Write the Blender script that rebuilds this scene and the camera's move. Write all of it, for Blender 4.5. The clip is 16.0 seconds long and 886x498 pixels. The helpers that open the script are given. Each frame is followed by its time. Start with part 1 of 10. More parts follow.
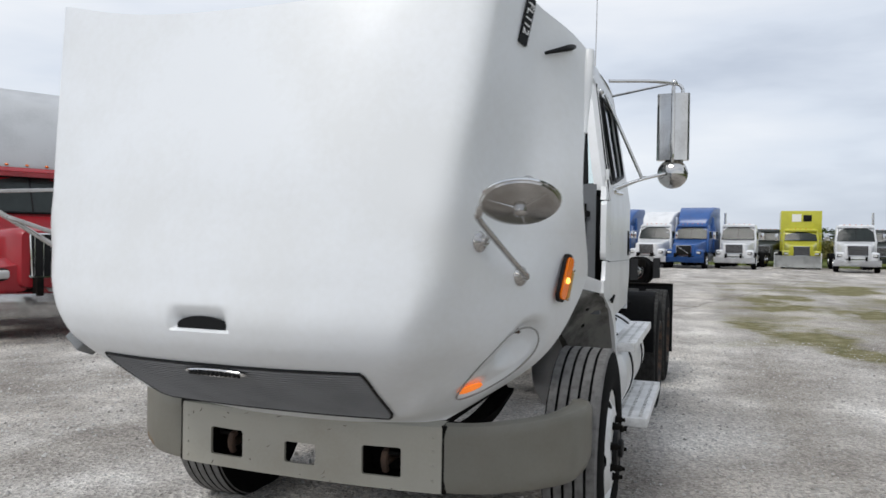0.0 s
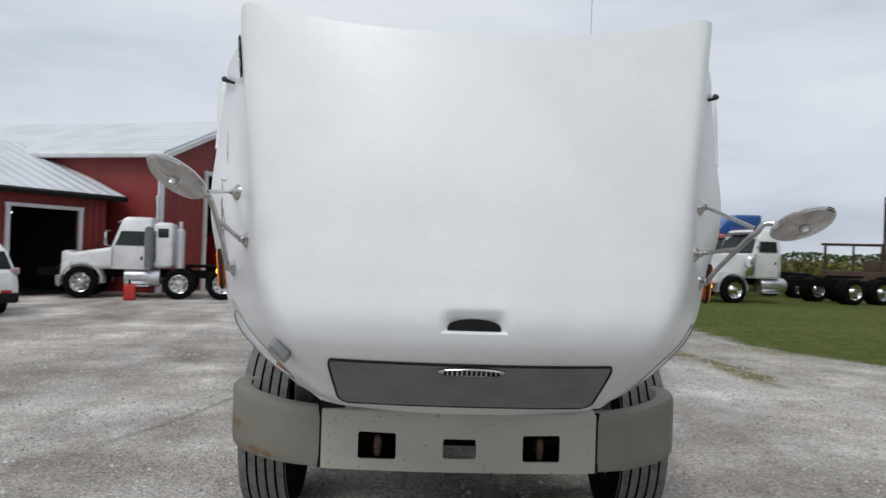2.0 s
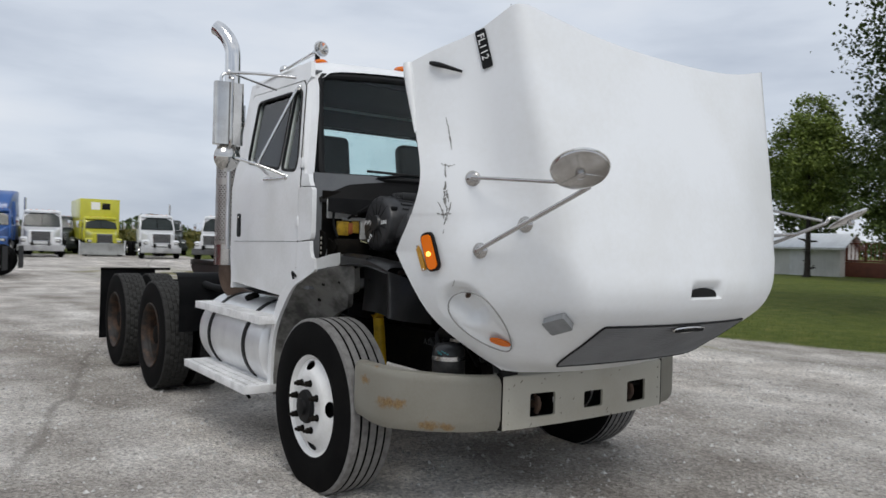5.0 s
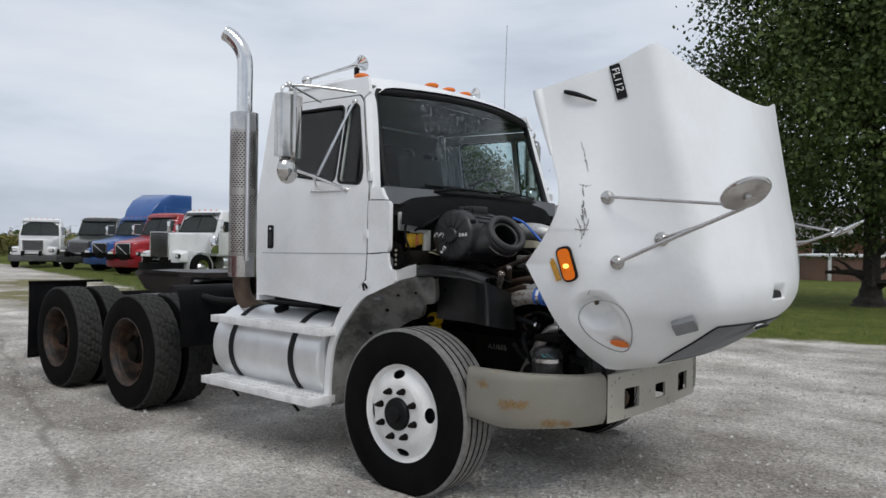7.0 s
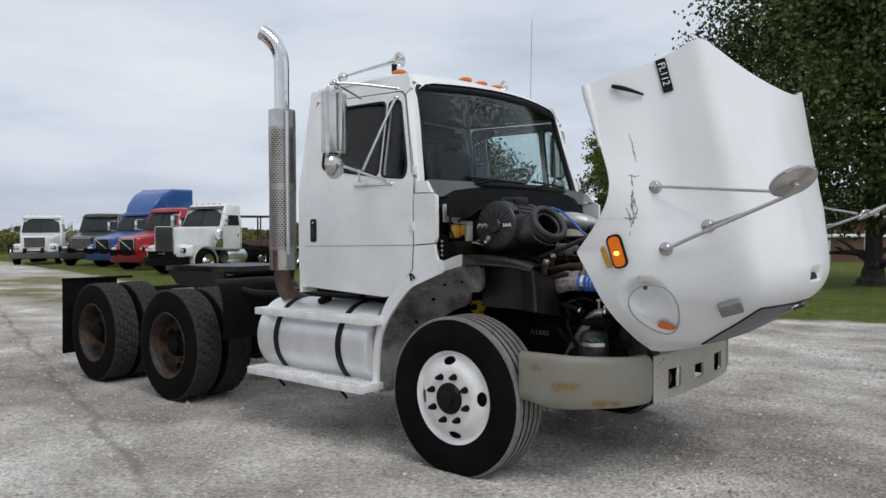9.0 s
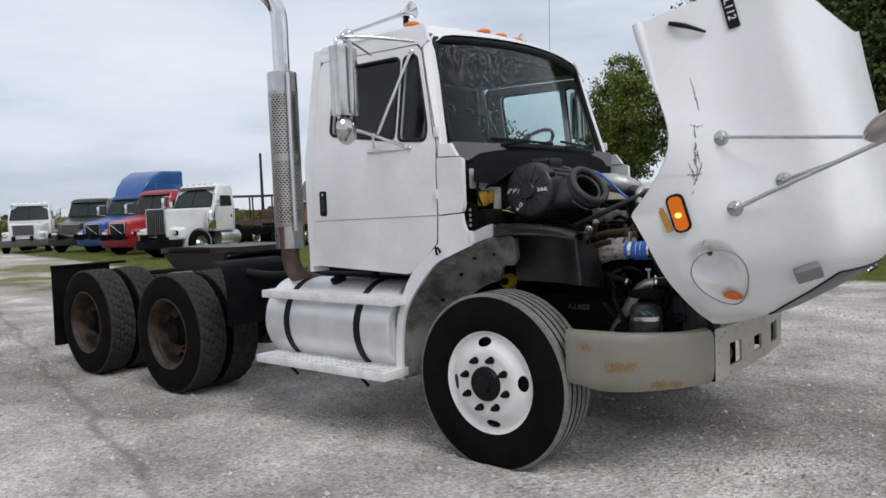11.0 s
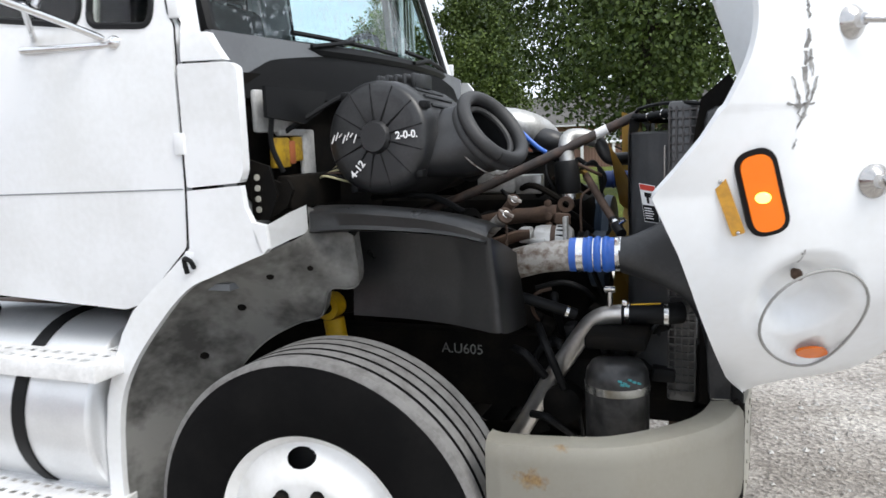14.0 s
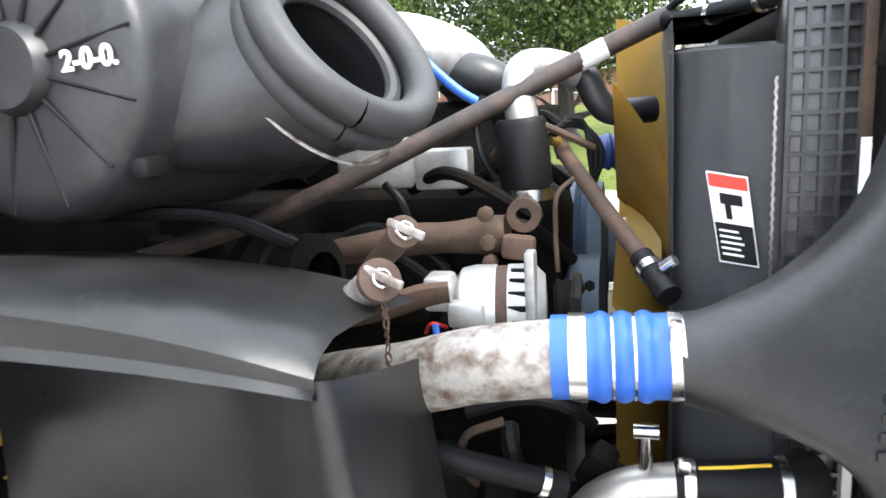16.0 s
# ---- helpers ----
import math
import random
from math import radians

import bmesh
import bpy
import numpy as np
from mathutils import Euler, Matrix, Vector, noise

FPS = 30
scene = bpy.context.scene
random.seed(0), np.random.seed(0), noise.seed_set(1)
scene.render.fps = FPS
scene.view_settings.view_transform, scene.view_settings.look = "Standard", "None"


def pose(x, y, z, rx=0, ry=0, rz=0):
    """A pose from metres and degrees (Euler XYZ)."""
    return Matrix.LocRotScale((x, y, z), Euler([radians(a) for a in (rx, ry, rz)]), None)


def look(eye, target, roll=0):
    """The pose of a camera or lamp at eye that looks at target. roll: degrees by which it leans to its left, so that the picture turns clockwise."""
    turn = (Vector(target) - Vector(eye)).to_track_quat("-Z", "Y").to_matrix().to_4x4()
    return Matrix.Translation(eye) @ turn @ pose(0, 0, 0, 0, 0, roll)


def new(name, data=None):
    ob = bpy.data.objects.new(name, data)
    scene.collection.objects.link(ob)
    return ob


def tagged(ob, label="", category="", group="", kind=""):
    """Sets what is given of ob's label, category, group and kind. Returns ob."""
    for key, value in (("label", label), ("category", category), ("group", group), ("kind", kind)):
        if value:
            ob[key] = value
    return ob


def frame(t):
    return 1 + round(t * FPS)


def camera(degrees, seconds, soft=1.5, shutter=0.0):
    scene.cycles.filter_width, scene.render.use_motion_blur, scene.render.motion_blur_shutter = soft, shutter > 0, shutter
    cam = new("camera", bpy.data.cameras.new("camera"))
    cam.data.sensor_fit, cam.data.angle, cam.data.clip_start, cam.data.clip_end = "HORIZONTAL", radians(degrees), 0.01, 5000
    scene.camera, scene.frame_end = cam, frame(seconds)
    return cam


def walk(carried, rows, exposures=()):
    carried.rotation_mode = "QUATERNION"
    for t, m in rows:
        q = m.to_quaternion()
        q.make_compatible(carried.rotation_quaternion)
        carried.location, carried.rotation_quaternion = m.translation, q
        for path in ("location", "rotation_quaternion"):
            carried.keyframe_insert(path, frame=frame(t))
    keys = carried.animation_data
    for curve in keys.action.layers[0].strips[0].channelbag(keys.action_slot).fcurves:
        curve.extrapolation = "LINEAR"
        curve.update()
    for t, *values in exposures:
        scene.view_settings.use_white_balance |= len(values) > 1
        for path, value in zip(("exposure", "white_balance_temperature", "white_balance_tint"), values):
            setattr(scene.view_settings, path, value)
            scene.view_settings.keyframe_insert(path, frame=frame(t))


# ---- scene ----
cam = camera(62.1, 16.0, 1.5, 0.3)
PATH = [
    (0, (3.861, 1.625, 1.538), (1.979, 0.948, 1.511), 0.9),
    (0.5, (4.068, 1.259, 1.518), (2.149, 0.697, 1.491), 1.7),
    (1, (4.22, 0.809, 1.534), (2.255, 0.439, 1.498), 2.3),
    (1.5, (4.429, 0.333, 1.522), (2.438, 0.136, 1.507), 3.6),
    (2, (4.463, -0.183, 1.495), (2.464, -0.139, 1.51), 1.8),
    (2.5, (4.533, -0.699, 1.47), (2.557, -0.393, 1.508), 0.4),
    (3, (4.48, -1.232, 1.439), (2.551, -0.702, 1.451), 1.3),
    (3.2, (4.42, -1.442, 1.439), (2.511, -0.845, 1.453), 1.3),
    (5.3, (3.723, -3.285, 1.437), (2.176, -2.019, 1.38), 1.7),
    (5.5, (3.607, -3.414, 1.437), (2.103, -2.098, 1.345), 1.6),
    (6, (3.388, -3.794, 1.478), (1.936, -2.423, 1.379), 0.6),
    (6.5, (3.236, -4.157, 1.486), (1.85, -2.715, 1.451), -0.2),
    (7, (3.023, -4.371, 1.474), (1.729, -2.847, 1.469), 0.9),
    (7.5, (2.902, -4.521, 1.48), (1.616, -2.988, 1.492), 1.2),
    (8, (2.895, -4.658, 1.484), (1.601, -3.133, 1.482), 0.9),
    (8.5, (2.911, -4.706, 1.493), (1.618, -3.181, 1.469), 0.1),
    (10.8, (2.49, -4.595, 1.441), (1.232, -3.041, 1.359), -1.2),
    (11, (2.416, -4.474, 1.461), (1.147, -2.932, 1.353), -2.3),
    (11.5, (2.13, -4.332, 1.463), (0.946, -2.729, 1.295), -3.6),
    (12, (1.887, -4.094, 1.472), (0.909, -2.364, 1.253), -2.1),
    (12.5, (1.679, -3.779, 1.496), (0.713, -2.04, 1.288), -0.1),
    (13, (1.416, -3.431, 1.509), (0.481, -1.675, 1.302), -1.6),
    (13.5, (1.175, -3.135, 1.538), (0.387, -1.315, 1.28), -3.4),
    (14, (1.019, -2.764, 1.519), (0.302, -0.918, 1.24), -2.2),
    (14.5, (0.844, -2.402, 1.497), (0.232, -0.526, 1.173), -3.4),
    (15, (0.769, -2.05, 1.505), (0.333, -0.137, 1.117), -4.8),
    (15.5, (0.752, -1.709, 1.507), (0.221, 0.181, 1.127), -1.3),
    (16, (0.688, -1.46, 1.498), (0.185, 0.431, 1.084), -3.5),
]
walk(cam, [(t, look(eye, target, roll)) for t, eye, target, roll in PATH], [(0, 0.24), (1, 0.1), (3, 0.04), (5.5, 0.12), (8.5, 0.12), (11, 0.22), (11.5, 0.2), (12, 0.36), (12.5, 0.48), (13, 0.62), (13.5, 0.72), (14, 1.12), (14.5, 1.45), (15, 2.02), (15.5, 2.45), (16, 2.75)])

# ---- light ----
SUN_ELEV, SUN_ROT = 52.0, 112.0
world = bpy.data.worlds.new("sky")
scene.world = world
world.use_nodes = True
wn, wl = world.node_tree.nodes, world.node_tree.links
wn.clear()
w_out, w_bg = wn.new("ShaderNodeOutputWorld"), wn.new("ShaderNodeBackground")
w_sky = wn.new("ShaderNodeTexSky")
w_sky.sky_type, w_sky.sun_disc = "NISHITA", False
w_sky.sun_elevation, w_sky.sun_rotation = radians(SUN_ELEV), radians(SUN_ROT)
w_tc, w_map = wn.new("ShaderNodeTexCoord"), wn.new("ShaderNodeMapping")
w_map.inputs["Scale"].default_value = (1.0, 1.0, 4.2)
w_map.inputs["Rotation"].default_value = (0.06, 0.04, 0.7)
w_n1, w_n2, w_r = wn.new("ShaderNodeTexNoise"), wn.new("ShaderNodeTexNoise"), wn.new("ShaderNodeValToRGB")
w_n1.inputs["Scale"].default_value, w_n1.inputs["Detail"].default_value, w_n1.inputs["Roughness"].default_value = 1.35, 6.0, 0.52
w_n2.inputs["Scale"].default_value, w_n2.inputs["Detail"].default_value = 4.5, 6.0
w_mix = wn.new("ShaderNodeMix")
w_mix.data_type = "FLOAT"
w_mix.inputs[0].default_value = 0.12
w_r.color_ramp.elements[0].position, w_r.color_ramp.elements[0].color = 0.34, (0.41, 0.46, 0.55, 1)
w_r.color_ramp.elements[1].position, w_r.color_ramp.elements[1].color = 0.64, (0.75, 0.775, 0.815, 1)
mid = w_r.color_ramp.elements.new(0.47)
mid.color = (0.595, 0.645, 0.725, 1)
w_scale = wn.new("ShaderNodeMix")
w_scale.data_type, w_scale.blend_type = "RGBA", "MULTIPLY"
w_scale.inputs[0].default_value = 1.0
w_scale.inputs[7].default_value = (0.08, 0.08, 0.08, 1)
w_cloud = wn.new("ShaderNodeMix")
w_cloud.data_type = "RGBA"
w_cloud.inputs[0].default_value = 0.92
wl.new(w_tc.outputs["Generated"], w_map.inputs["Vector"])
wl.new(w_map.outputs[0], w_n1.inputs["Vector"])
wl.new(w_map.outputs[0], w_n2.inputs["Vector"])
wl.new(w_n1.outputs["Fac"], w_mix.inputs[2])
wl.new(w_n2.outputs["Fac"], w_mix.inputs[3])
wl.new(w_mix.outputs[0], w_r.inputs["Fac"])
wl.new(w_sky.outputs[0], w_scale.inputs[6])
wl.new(w_scale.outputs[2], w_cloud.inputs[6])
wl.new(w_r.outputs[0], w_cloud.inputs[7])
wl.new(w_cloud.outputs[2], w_bg.inputs["Color"])
w_bg.inputs["Strength"].default_value = 1.04
wl.new(w_bg.outputs[0], w_out.inputs["Surface"])
sun = new("sun", bpy.data.lights.new("sun", "SUN"))
sun.data.energy, sun.data.angle, sun.data.color = 1.3, radians(25), (1.0, 0.97, 0.92)
sun.matrix_world = look((0, 0, 0), tuple(-v for v in (
    math.sin(radians(SUN_ROT)) * math.cos(radians(SUN_ELEV)), math.cos(radians(SUN_ROT)) * math.cos(radians(SUN_ELEV)), math.sin(radians(SUN_ELEV)))))
sun.location = (0, 0, 40)


# ---- materials ----
def mat(name, color, rough=0.5, metal=0.0, dark=None, amount=0.35, scale=6.0, fine=90.0, bump=0.05, coat=0.0, lo=0.42, hi=0.68, spec=0.5):
    """A surface with a base colour, worn or stained towards `dark` at two scales, and a fine relief."""
    m = bpy.data.materials.new(name)
    m.use_nodes = True
    nt = m.node_tree
    b = nt.nodes["Principled BSDF"]
    tc = nt.nodes.new("ShaderNodeTexCoord")
    big, small, ramp, mix = (nt.nodes.new("ShaderNode" + k) for k in ("TexNoise", "TexNoise", "MapRange", "Mix"))
    big.inputs["Scale"].default_value, big.inputs["Detail"].default_value = scale, 7.0
    small.inputs["Scale"].default_value, small.inputs["Detail"].default_value = fine, 3.0
    add = nt.nodes.new("ShaderNodeMath")
    add.operation = "MULTIPLY_ADD"
    add.inputs[1].default_value = 0.3
    nt.links.new(tc.outputs["Object"], big.inputs["Vector"])
    nt.links.new(tc.outputs["Object"], small.inputs["Vector"])
    nt.links.new(small.outputs["Fac"], add.inputs[0])
    sub = nt.nodes.new("ShaderNodeMath")
    sub.operation = "SUBTRACT"
    sub.inputs[1].default_value = 0.15
    nt.links.new(big.outputs["Fac"], sub.inputs[0])
    nt.links.new(sub.outputs[0], add.inputs[2])
    nt.links.new(add.outputs[0], ramp.inputs["Value"])
    ramp.inputs["From Min"].default_value, ramp.inputs["From Max"].default_value = lo, hi
    ramp.inputs["To Max"].default_value = amount
    mix.data_type = "RGBA"
    mix.inputs[6].default_value = (*color, 1)
    mix.inputs[7].default_value = (*(dark or [0.55 * c for c in color]), 1)
    nt.links.new(ramp.outputs[0], mix.inputs[0])
    nt.links.new(mix.outputs[2], b.inputs["Base Color"])
    rr = nt.nodes.new("ShaderNodeMapRange")
    rr.inputs["To Min"].default_value, rr.inputs["To Max"].default_value = max(0.02, rough - 0.06), min(1.0, rough + 0.14)
    nt.links.new(big.outputs["Fac"], rr.inputs["Value"])
    nt.links.new(rr.outputs[0], b.inputs["Roughness"])
    b.inputs["Metallic"].default_value = metal
    b.inputs["Coat Weight"].default_value = coat
    b.inputs["Coat Roughness"].default_value = 0.12
    b.inputs["Specular IOR Level"].default_value = spec
    if bump:
        bp = nt.nodes.new("ShaderNodeBump")
        bp.inputs["Strength"].default_value, bp.inputs["Distance"].default_value = min(1.0, bump * 4), 0.004
        nt.links.new(add.outputs[0], bp.inputs["Height"])
        nt.links.new(bp.outputs[0], b.inputs["Normal"])
    return m


def glass(name, tint, ior=1.45):
    """Thin flat window glass: tinted and clear, with mirror gloss that grows towards grazing angles."""
    m = bpy.data.materials.new(name)
    m.use_nodes = True
    nt = m.node_tree
    nt.nodes.remove(nt.nodes["Principled BSDF"])
    clear, gloss, fres, both = (nt.nodes.new("ShaderNode" + k) for k in ("BsdfTransparent", "BsdfGlossy", "Fresnel", "MixShader"))
    clear.inputs["Color"].default_value = (*tint, 1)
    gloss.inputs["Roughness"].default_value = 0.0
    fres.inputs["IOR"].default_value = ior
    nt.links.new(fres.outputs[0], both.inputs[0])
    nt.links.new(clear.outputs[0], both.inputs[1])
    nt.links.new(gloss.outputs[0], both.inputs[2])
    nt.links.new(both.outputs[0], nt.nodes["Material Output"].inputs["Surface"])
    return m


def glowing(name, color, strength, base=(0.5, 0.2, 0.02)):
    m = bpy.data.materials.new(name)
    m.use_nodes = True
    b = m.node_tree.nodes["Principled BSDF"]
    b.inputs["Base Color"].default_value = (*base, 1)
    b.inputs["Emission Color"].default_value = (*color, 1)
    b.inputs["Emission Strength"].default_value = strength
    b.inputs["Roughness"].default_value = 0.2
    return m


def rusted(name, spots, **kw):
    """A painted surface with rust blooms about the given places (x, y, z, radius)."""
    m = mat(name, **kw)
    nt = m.node_tree
    b = nt.nodes["Principled BSDF"]
    N, L = (lambda k: nt.nodes.new("ShaderNode" + k)), nt.links.new
    tc, big, fine = N("TexCoord"), N("TexNoise"), N("TexNoise")
    big.inputs["Scale"].default_value, big.inputs["Detail"].default_value, big.inputs["Roughness"].default_value = 26, 8, 0.7
    fine.inputs["Scale"].default_value, fine.inputs["Detail"].default_value = 130, 4
    L(tc.outputs["Object"], big.inputs["Vector"])
    L(tc.outputs["Object"], fine.inputs["Vector"])
    total = None
    for x, y, z, r in spots:
        flat, d, near = N("VectorMath"), N("VectorMath"), N("MapRange")
        flat.operation, d.operation = "MULTIPLY", "DISTANCE"
        flat.inputs[1].default_value = (0.55, 0.55, 1.0)
        L(tc.outputs["Object"], flat.inputs[0])
        L(flat.outputs[0], d.inputs[0])
        d.inputs[1].default_value = (x * 0.55, y * 0.55, z)
        near.inputs["From Min"].default_value, near.inputs["From Max"].default_value = r, 0.0
        L(d.outputs["Value"], near.inputs["Value"])
        if total is None:
            total = near.outputs[0]
        else:
            mx = N("Math")
            mx.operation = "MAXIMUM"
            L(total, mx.inputs[0])
            L(near.outputs[0], mx.inputs[1])
            total = mx.outputs[0]
    add, edge = N("Math"), N("MapRange")
    add.operation = "MULTIPLY_ADD"
    add.inputs[1].default_value = 0.55
    L(total, add.inputs[0])
    L(big.outputs["Fac"], add.inputs[2])
    edge.inputs["From Min"].default_value, edge.inputs["From Max"].default_value, edge.inputs["To Max"].default_value = 0.74, 0.96, 0.8
    L(add.outputs[0], edge.inputs["Value"])
    tone, mixer = N("ValToRGB"), N("Mix")
    tone.color_ramp.elements[0].position, tone.color_ramp.elements[0].color = 0.35, (0.25, 0.125, 0.035, 1)
    tone.color_ramp.elements[1].position, tone.color_ramp.elements[1].color = 0.65, (0.48, 0.31, 0.11, 1)
    L(fine.outputs["Fac"], tone.inputs["Fac"])
    mixer.data_type = "RGBA"
    L(edge.outputs[0], mixer.inputs[0])
    L(b.inputs["Base Color"].links[0].from_socket, mixer.inputs[6])
    L(tone.outputs[0], mixer.inputs[7])
    L(mixer.outputs[2], b.inputs["Base Color"])
    return m


WHITE = mat("white_paint", (0.79, 0.81, 0.83), 0.32, dark=(0.66, 0.66, 0.64), amount=0.35, scale=2.2, fine=40, bump=0.008, coat=0.25)
WHITE_CAB = mat("white_cab_paint", (0.78, 0.79, 0.80), 0.34, dark=(0.60, 0.60, 0.58), amount=0.45, scale=3.0, fine=50, bump=0.01, coat=0.2)
# mottled with grime; the base is also lowered for the shade inside the arch
WHITE_DIRTY_SHADED = mat("grimy_shaded_white_paint", (0.35, 0.345, 0.325), 0.65, dark=(0.095, 0.092, 0.086), amount=0.9, scale=5.5, fine=34, bump=0.08, lo=0.40, hi=0.66, spec=0.3)
BEIGE = mat("beige_bumper_plastic", (0.40, 0.385, 0.33), 0.42, dark=(0.33, 0.30, 0.24), amount=0.5, scale=4, fine=70, bump=0.02)
RUSTED = rusted("rust_spotted_bumper_plastic", ((0.72, -1.10, 0.632, 0.062), (0.79, -1.07, 0.628, 0.05), (0.90, -0.97, 0.535, 0.055), (0.96, -0.90, 0.530, 0.04), (0.58, -1.15, 0.725, 0.05), (0.65, -1.13, 0.80, 0.025), (0.86, -1.01, 0.80, 0.02)),
                color=(0.40, 0.385, 0.33), rough=0.42, dark=(0.33, 0.30, 0.24), amount=0.5, scale=4, fine=70, bump=0.02)
MIRRORHEAD = mat("weathered_stainless", (0.58, 0.57, 0.55), 0.09, 1.0, dark=(0.36, 0.34, 0.32), amount=0.5, scale=8, fine=90, bump=0.01)
CHROME = mat("chrome", (0.72, 0.72, 0.72), 0.06, 1.0, dark=(0.5, 0.48, 0.45), amount=0.25, scale=14, fine=120, bump=0.0)
STAINLESS = mat("stainless_steel", (0.52, 0.51, 0.50), 0.13, 1.0, dark=(0.32, 0.30, 0.28), amount=0.45, scale=9, fine=90, bump=0.0)
ALU = mat("brushed_aluminium", (0.74, 0.75, 0.77), 0.38, 1.0, dark=(0.52, 0.53, 0.55), amount=0.5, scale=5, fine=150, bump=0.02)
TANKALU = mat("bright_tank_aluminium", (0.80, 0.81, 0.82), 0.34, 0.6, dark=(0.58, 0.59, 0.60), amount=0.45, scale=4, fine=130, bump=0.015)
DARKSTEEL = mat("dull_perforated_steel", (0.50, 0.475, 0.45), 0.34, 1.0, dark=(0.2, 0.17, 0.15), amount=0.6, scale=6, fine=80, bump=0.02)
BLACK = mat("black_plastic", (0.006, 0.0063, 0.0068), 0.5, dark=(0.015, 0.015, 0.016), amount=0.35, scale=7, fine=160, bump=0.05, spec=0.2)
MATT = mat("black_grimy_metal", (0.005, 0.0048, 0.0045), 0.7, dark=(0.014, 0.0115, 0.009), amount=0.7, scale=11, fine=90, bump=0.15, spec=0.07)
FLAPBLACK = mat("black_mud_flap_rubber", (0.006, 0.0063, 0.0075), 0.5, dark=(0.025, 0.025, 0.026), amount=0.4, scale=4, fine=60, bump=0.03, spec=0.2)
TYRE = mat("tyre_sidewall_rubber", (0.0042, 0.0042, 0.0044), 0.8, dark=(0.012, 0.0115, 0.011), amount=0.45, scale=5, fine=60, bump=0.06, spec=0.07)
TREAD = mat("dusty_tyre_tread", (0.185, 0.181, 0.174), 0.9, dark=(0.085, 0.078, 0.074), amount=0.6, scale=26, fine=120, bump=0.2)
TREAD_DARK = mat("worn_drive_tread", (0.038, 0.0375, 0.036), 0.9, dark=(0.02, 0.02, 0.019), amount=0.6, scale=26, fine=120, bump=0.2, spec=0.2)
RIMWHITE = mat("white_wheel_enamel", (0.78, 0.78, 0.77), 0.35, dark=(0.55, 0.54, 0.5), amount=0.4, scale=8, fine=60, bump=0.02)
RIMRUST = mat("rusty_wheel_steel", (0.010, 0.008, 0.007), 0.6, dark=(0.105, 0.055, 0.03), amount=0.8, scale=9, fine=70, bump=0.1)
GRILLE = mat("grey_grille_mesh", (0.20, 0.20, 0.205), 0.5, dark=(0.11, 0.11, 0.11), amount=0.5, scale=6, fine=200, bump=0.05)
GREYLENS = mat("grey_lamp_cover", (0.22, 0.23, 0.24), 0.3, dark=(0.12, 0.12, 0.12), amount=0.4, scale=12, fine=80, bump=0.03)
RUST = mat("rusty_brown_steel", (0.055, 0.033, 0.023), 0.75, dark=(0.11, 0.066, 0.042), amount=0.7, scale=14, fine=90, bump=0.2)
CAST = mat("cast_aluminium", (0.55, 0.55, 0.54), 0.45, 0.7, dark=(0.25, 0.24, 0.22), amount=0.6, scale=18, fine=120, bump=0.1)
GALV = mat("weathered_zinc_pipe", (0.42, 0.40, 0.37), 0.55, 0.35, dark=(0.12, 0.075, 0.05), amount=0.95, scale=34, fine=120, bump=0.2)
BLUE_HOSE = mat("blue_silicone_hose", (0.035, 0.14, 0.55), 0.35, dark=(0.03, 0.09, 0.36), amount=0.4, scale=14, fine=80, bump=0.02)
YELLOW_PAINT = mat("yellow_paint", (0.75, 0.47, 0.01), 0.45, dark=(0.35, 0.2, 0.02), amount=0.5, scale=14, fine=60, bump=0.05)
FANGOLD = mat("amber_fan_plastic", (0.48, 0.32, 0.07), 0.4, dark=(0.33, 0.2, 0.05), amount=0.4, scale=8, fine=60, bump=0.02)
AMBER = mat("amber_lens", (0.72, 0.155, 0.004), 0.18, dark=(0.45, 0.085, 0.004), amount=0.3, scale=20, fine=90, bump=0.02)
AMBER_LIT = glowing("amber_lens_lit", (1.0, 0.50, 0.08), 3.2)
AMBER_LENS = glowing("lit_marker_lens", (1.0, 0.22, 0.01), 0.16, (0.62, 0.13, 0.004))
AMBER_GLOW = glowing("amber_turn_lamp_lit", (1.0, 0.22, 0.03), 0.55, (0.7, 0.2, 0.02))
OCHRE = mat("faded_amber_reflector", (0.55, 0.28, 0.03), 0.4, dark=(0.3, 0.15, 0.03), amount=0.6, scale=30, fine=120, bump=0.05)
GLASS = glass("window_glass", (0.90, 0.965, 0.96))
WSGLASS = glass("windshield_glass", (0.72, 0.83, 0.83))
INTERIOR = mat("dark_cab_trim", (0.014, 0.014, 0.016), 0.7, dark=(0.04, 0.04, 0.042), amount=0.4, scale=6, fine=70, bump=0.05)
GREYTRIM = mat("grey_cab_liner", (0.16, 0.17, 0.18), 0.8, dark=(0.10, 0.10, 0.11), amount=0.4, scale=5, fine=70, bump=0.05)
MIRROR = mat("mirror_glass", (0.85, 0.87, 0.88), 0.03, 1.0, amount=0.1, bump=0.0)
MARKWHITE = mat("white_paint_marker", (0.85, 0.85, 0.85), 0.6, amount=0.2, scale=40, bump=0.0)
SCRATCH = mat("scratched_dark_primer", (0.17, 0.165, 0.16), 0.7, dark=(0.4, 0.4, 0.39), amount=0.7, scale=45, fine=160, bump=0.05)


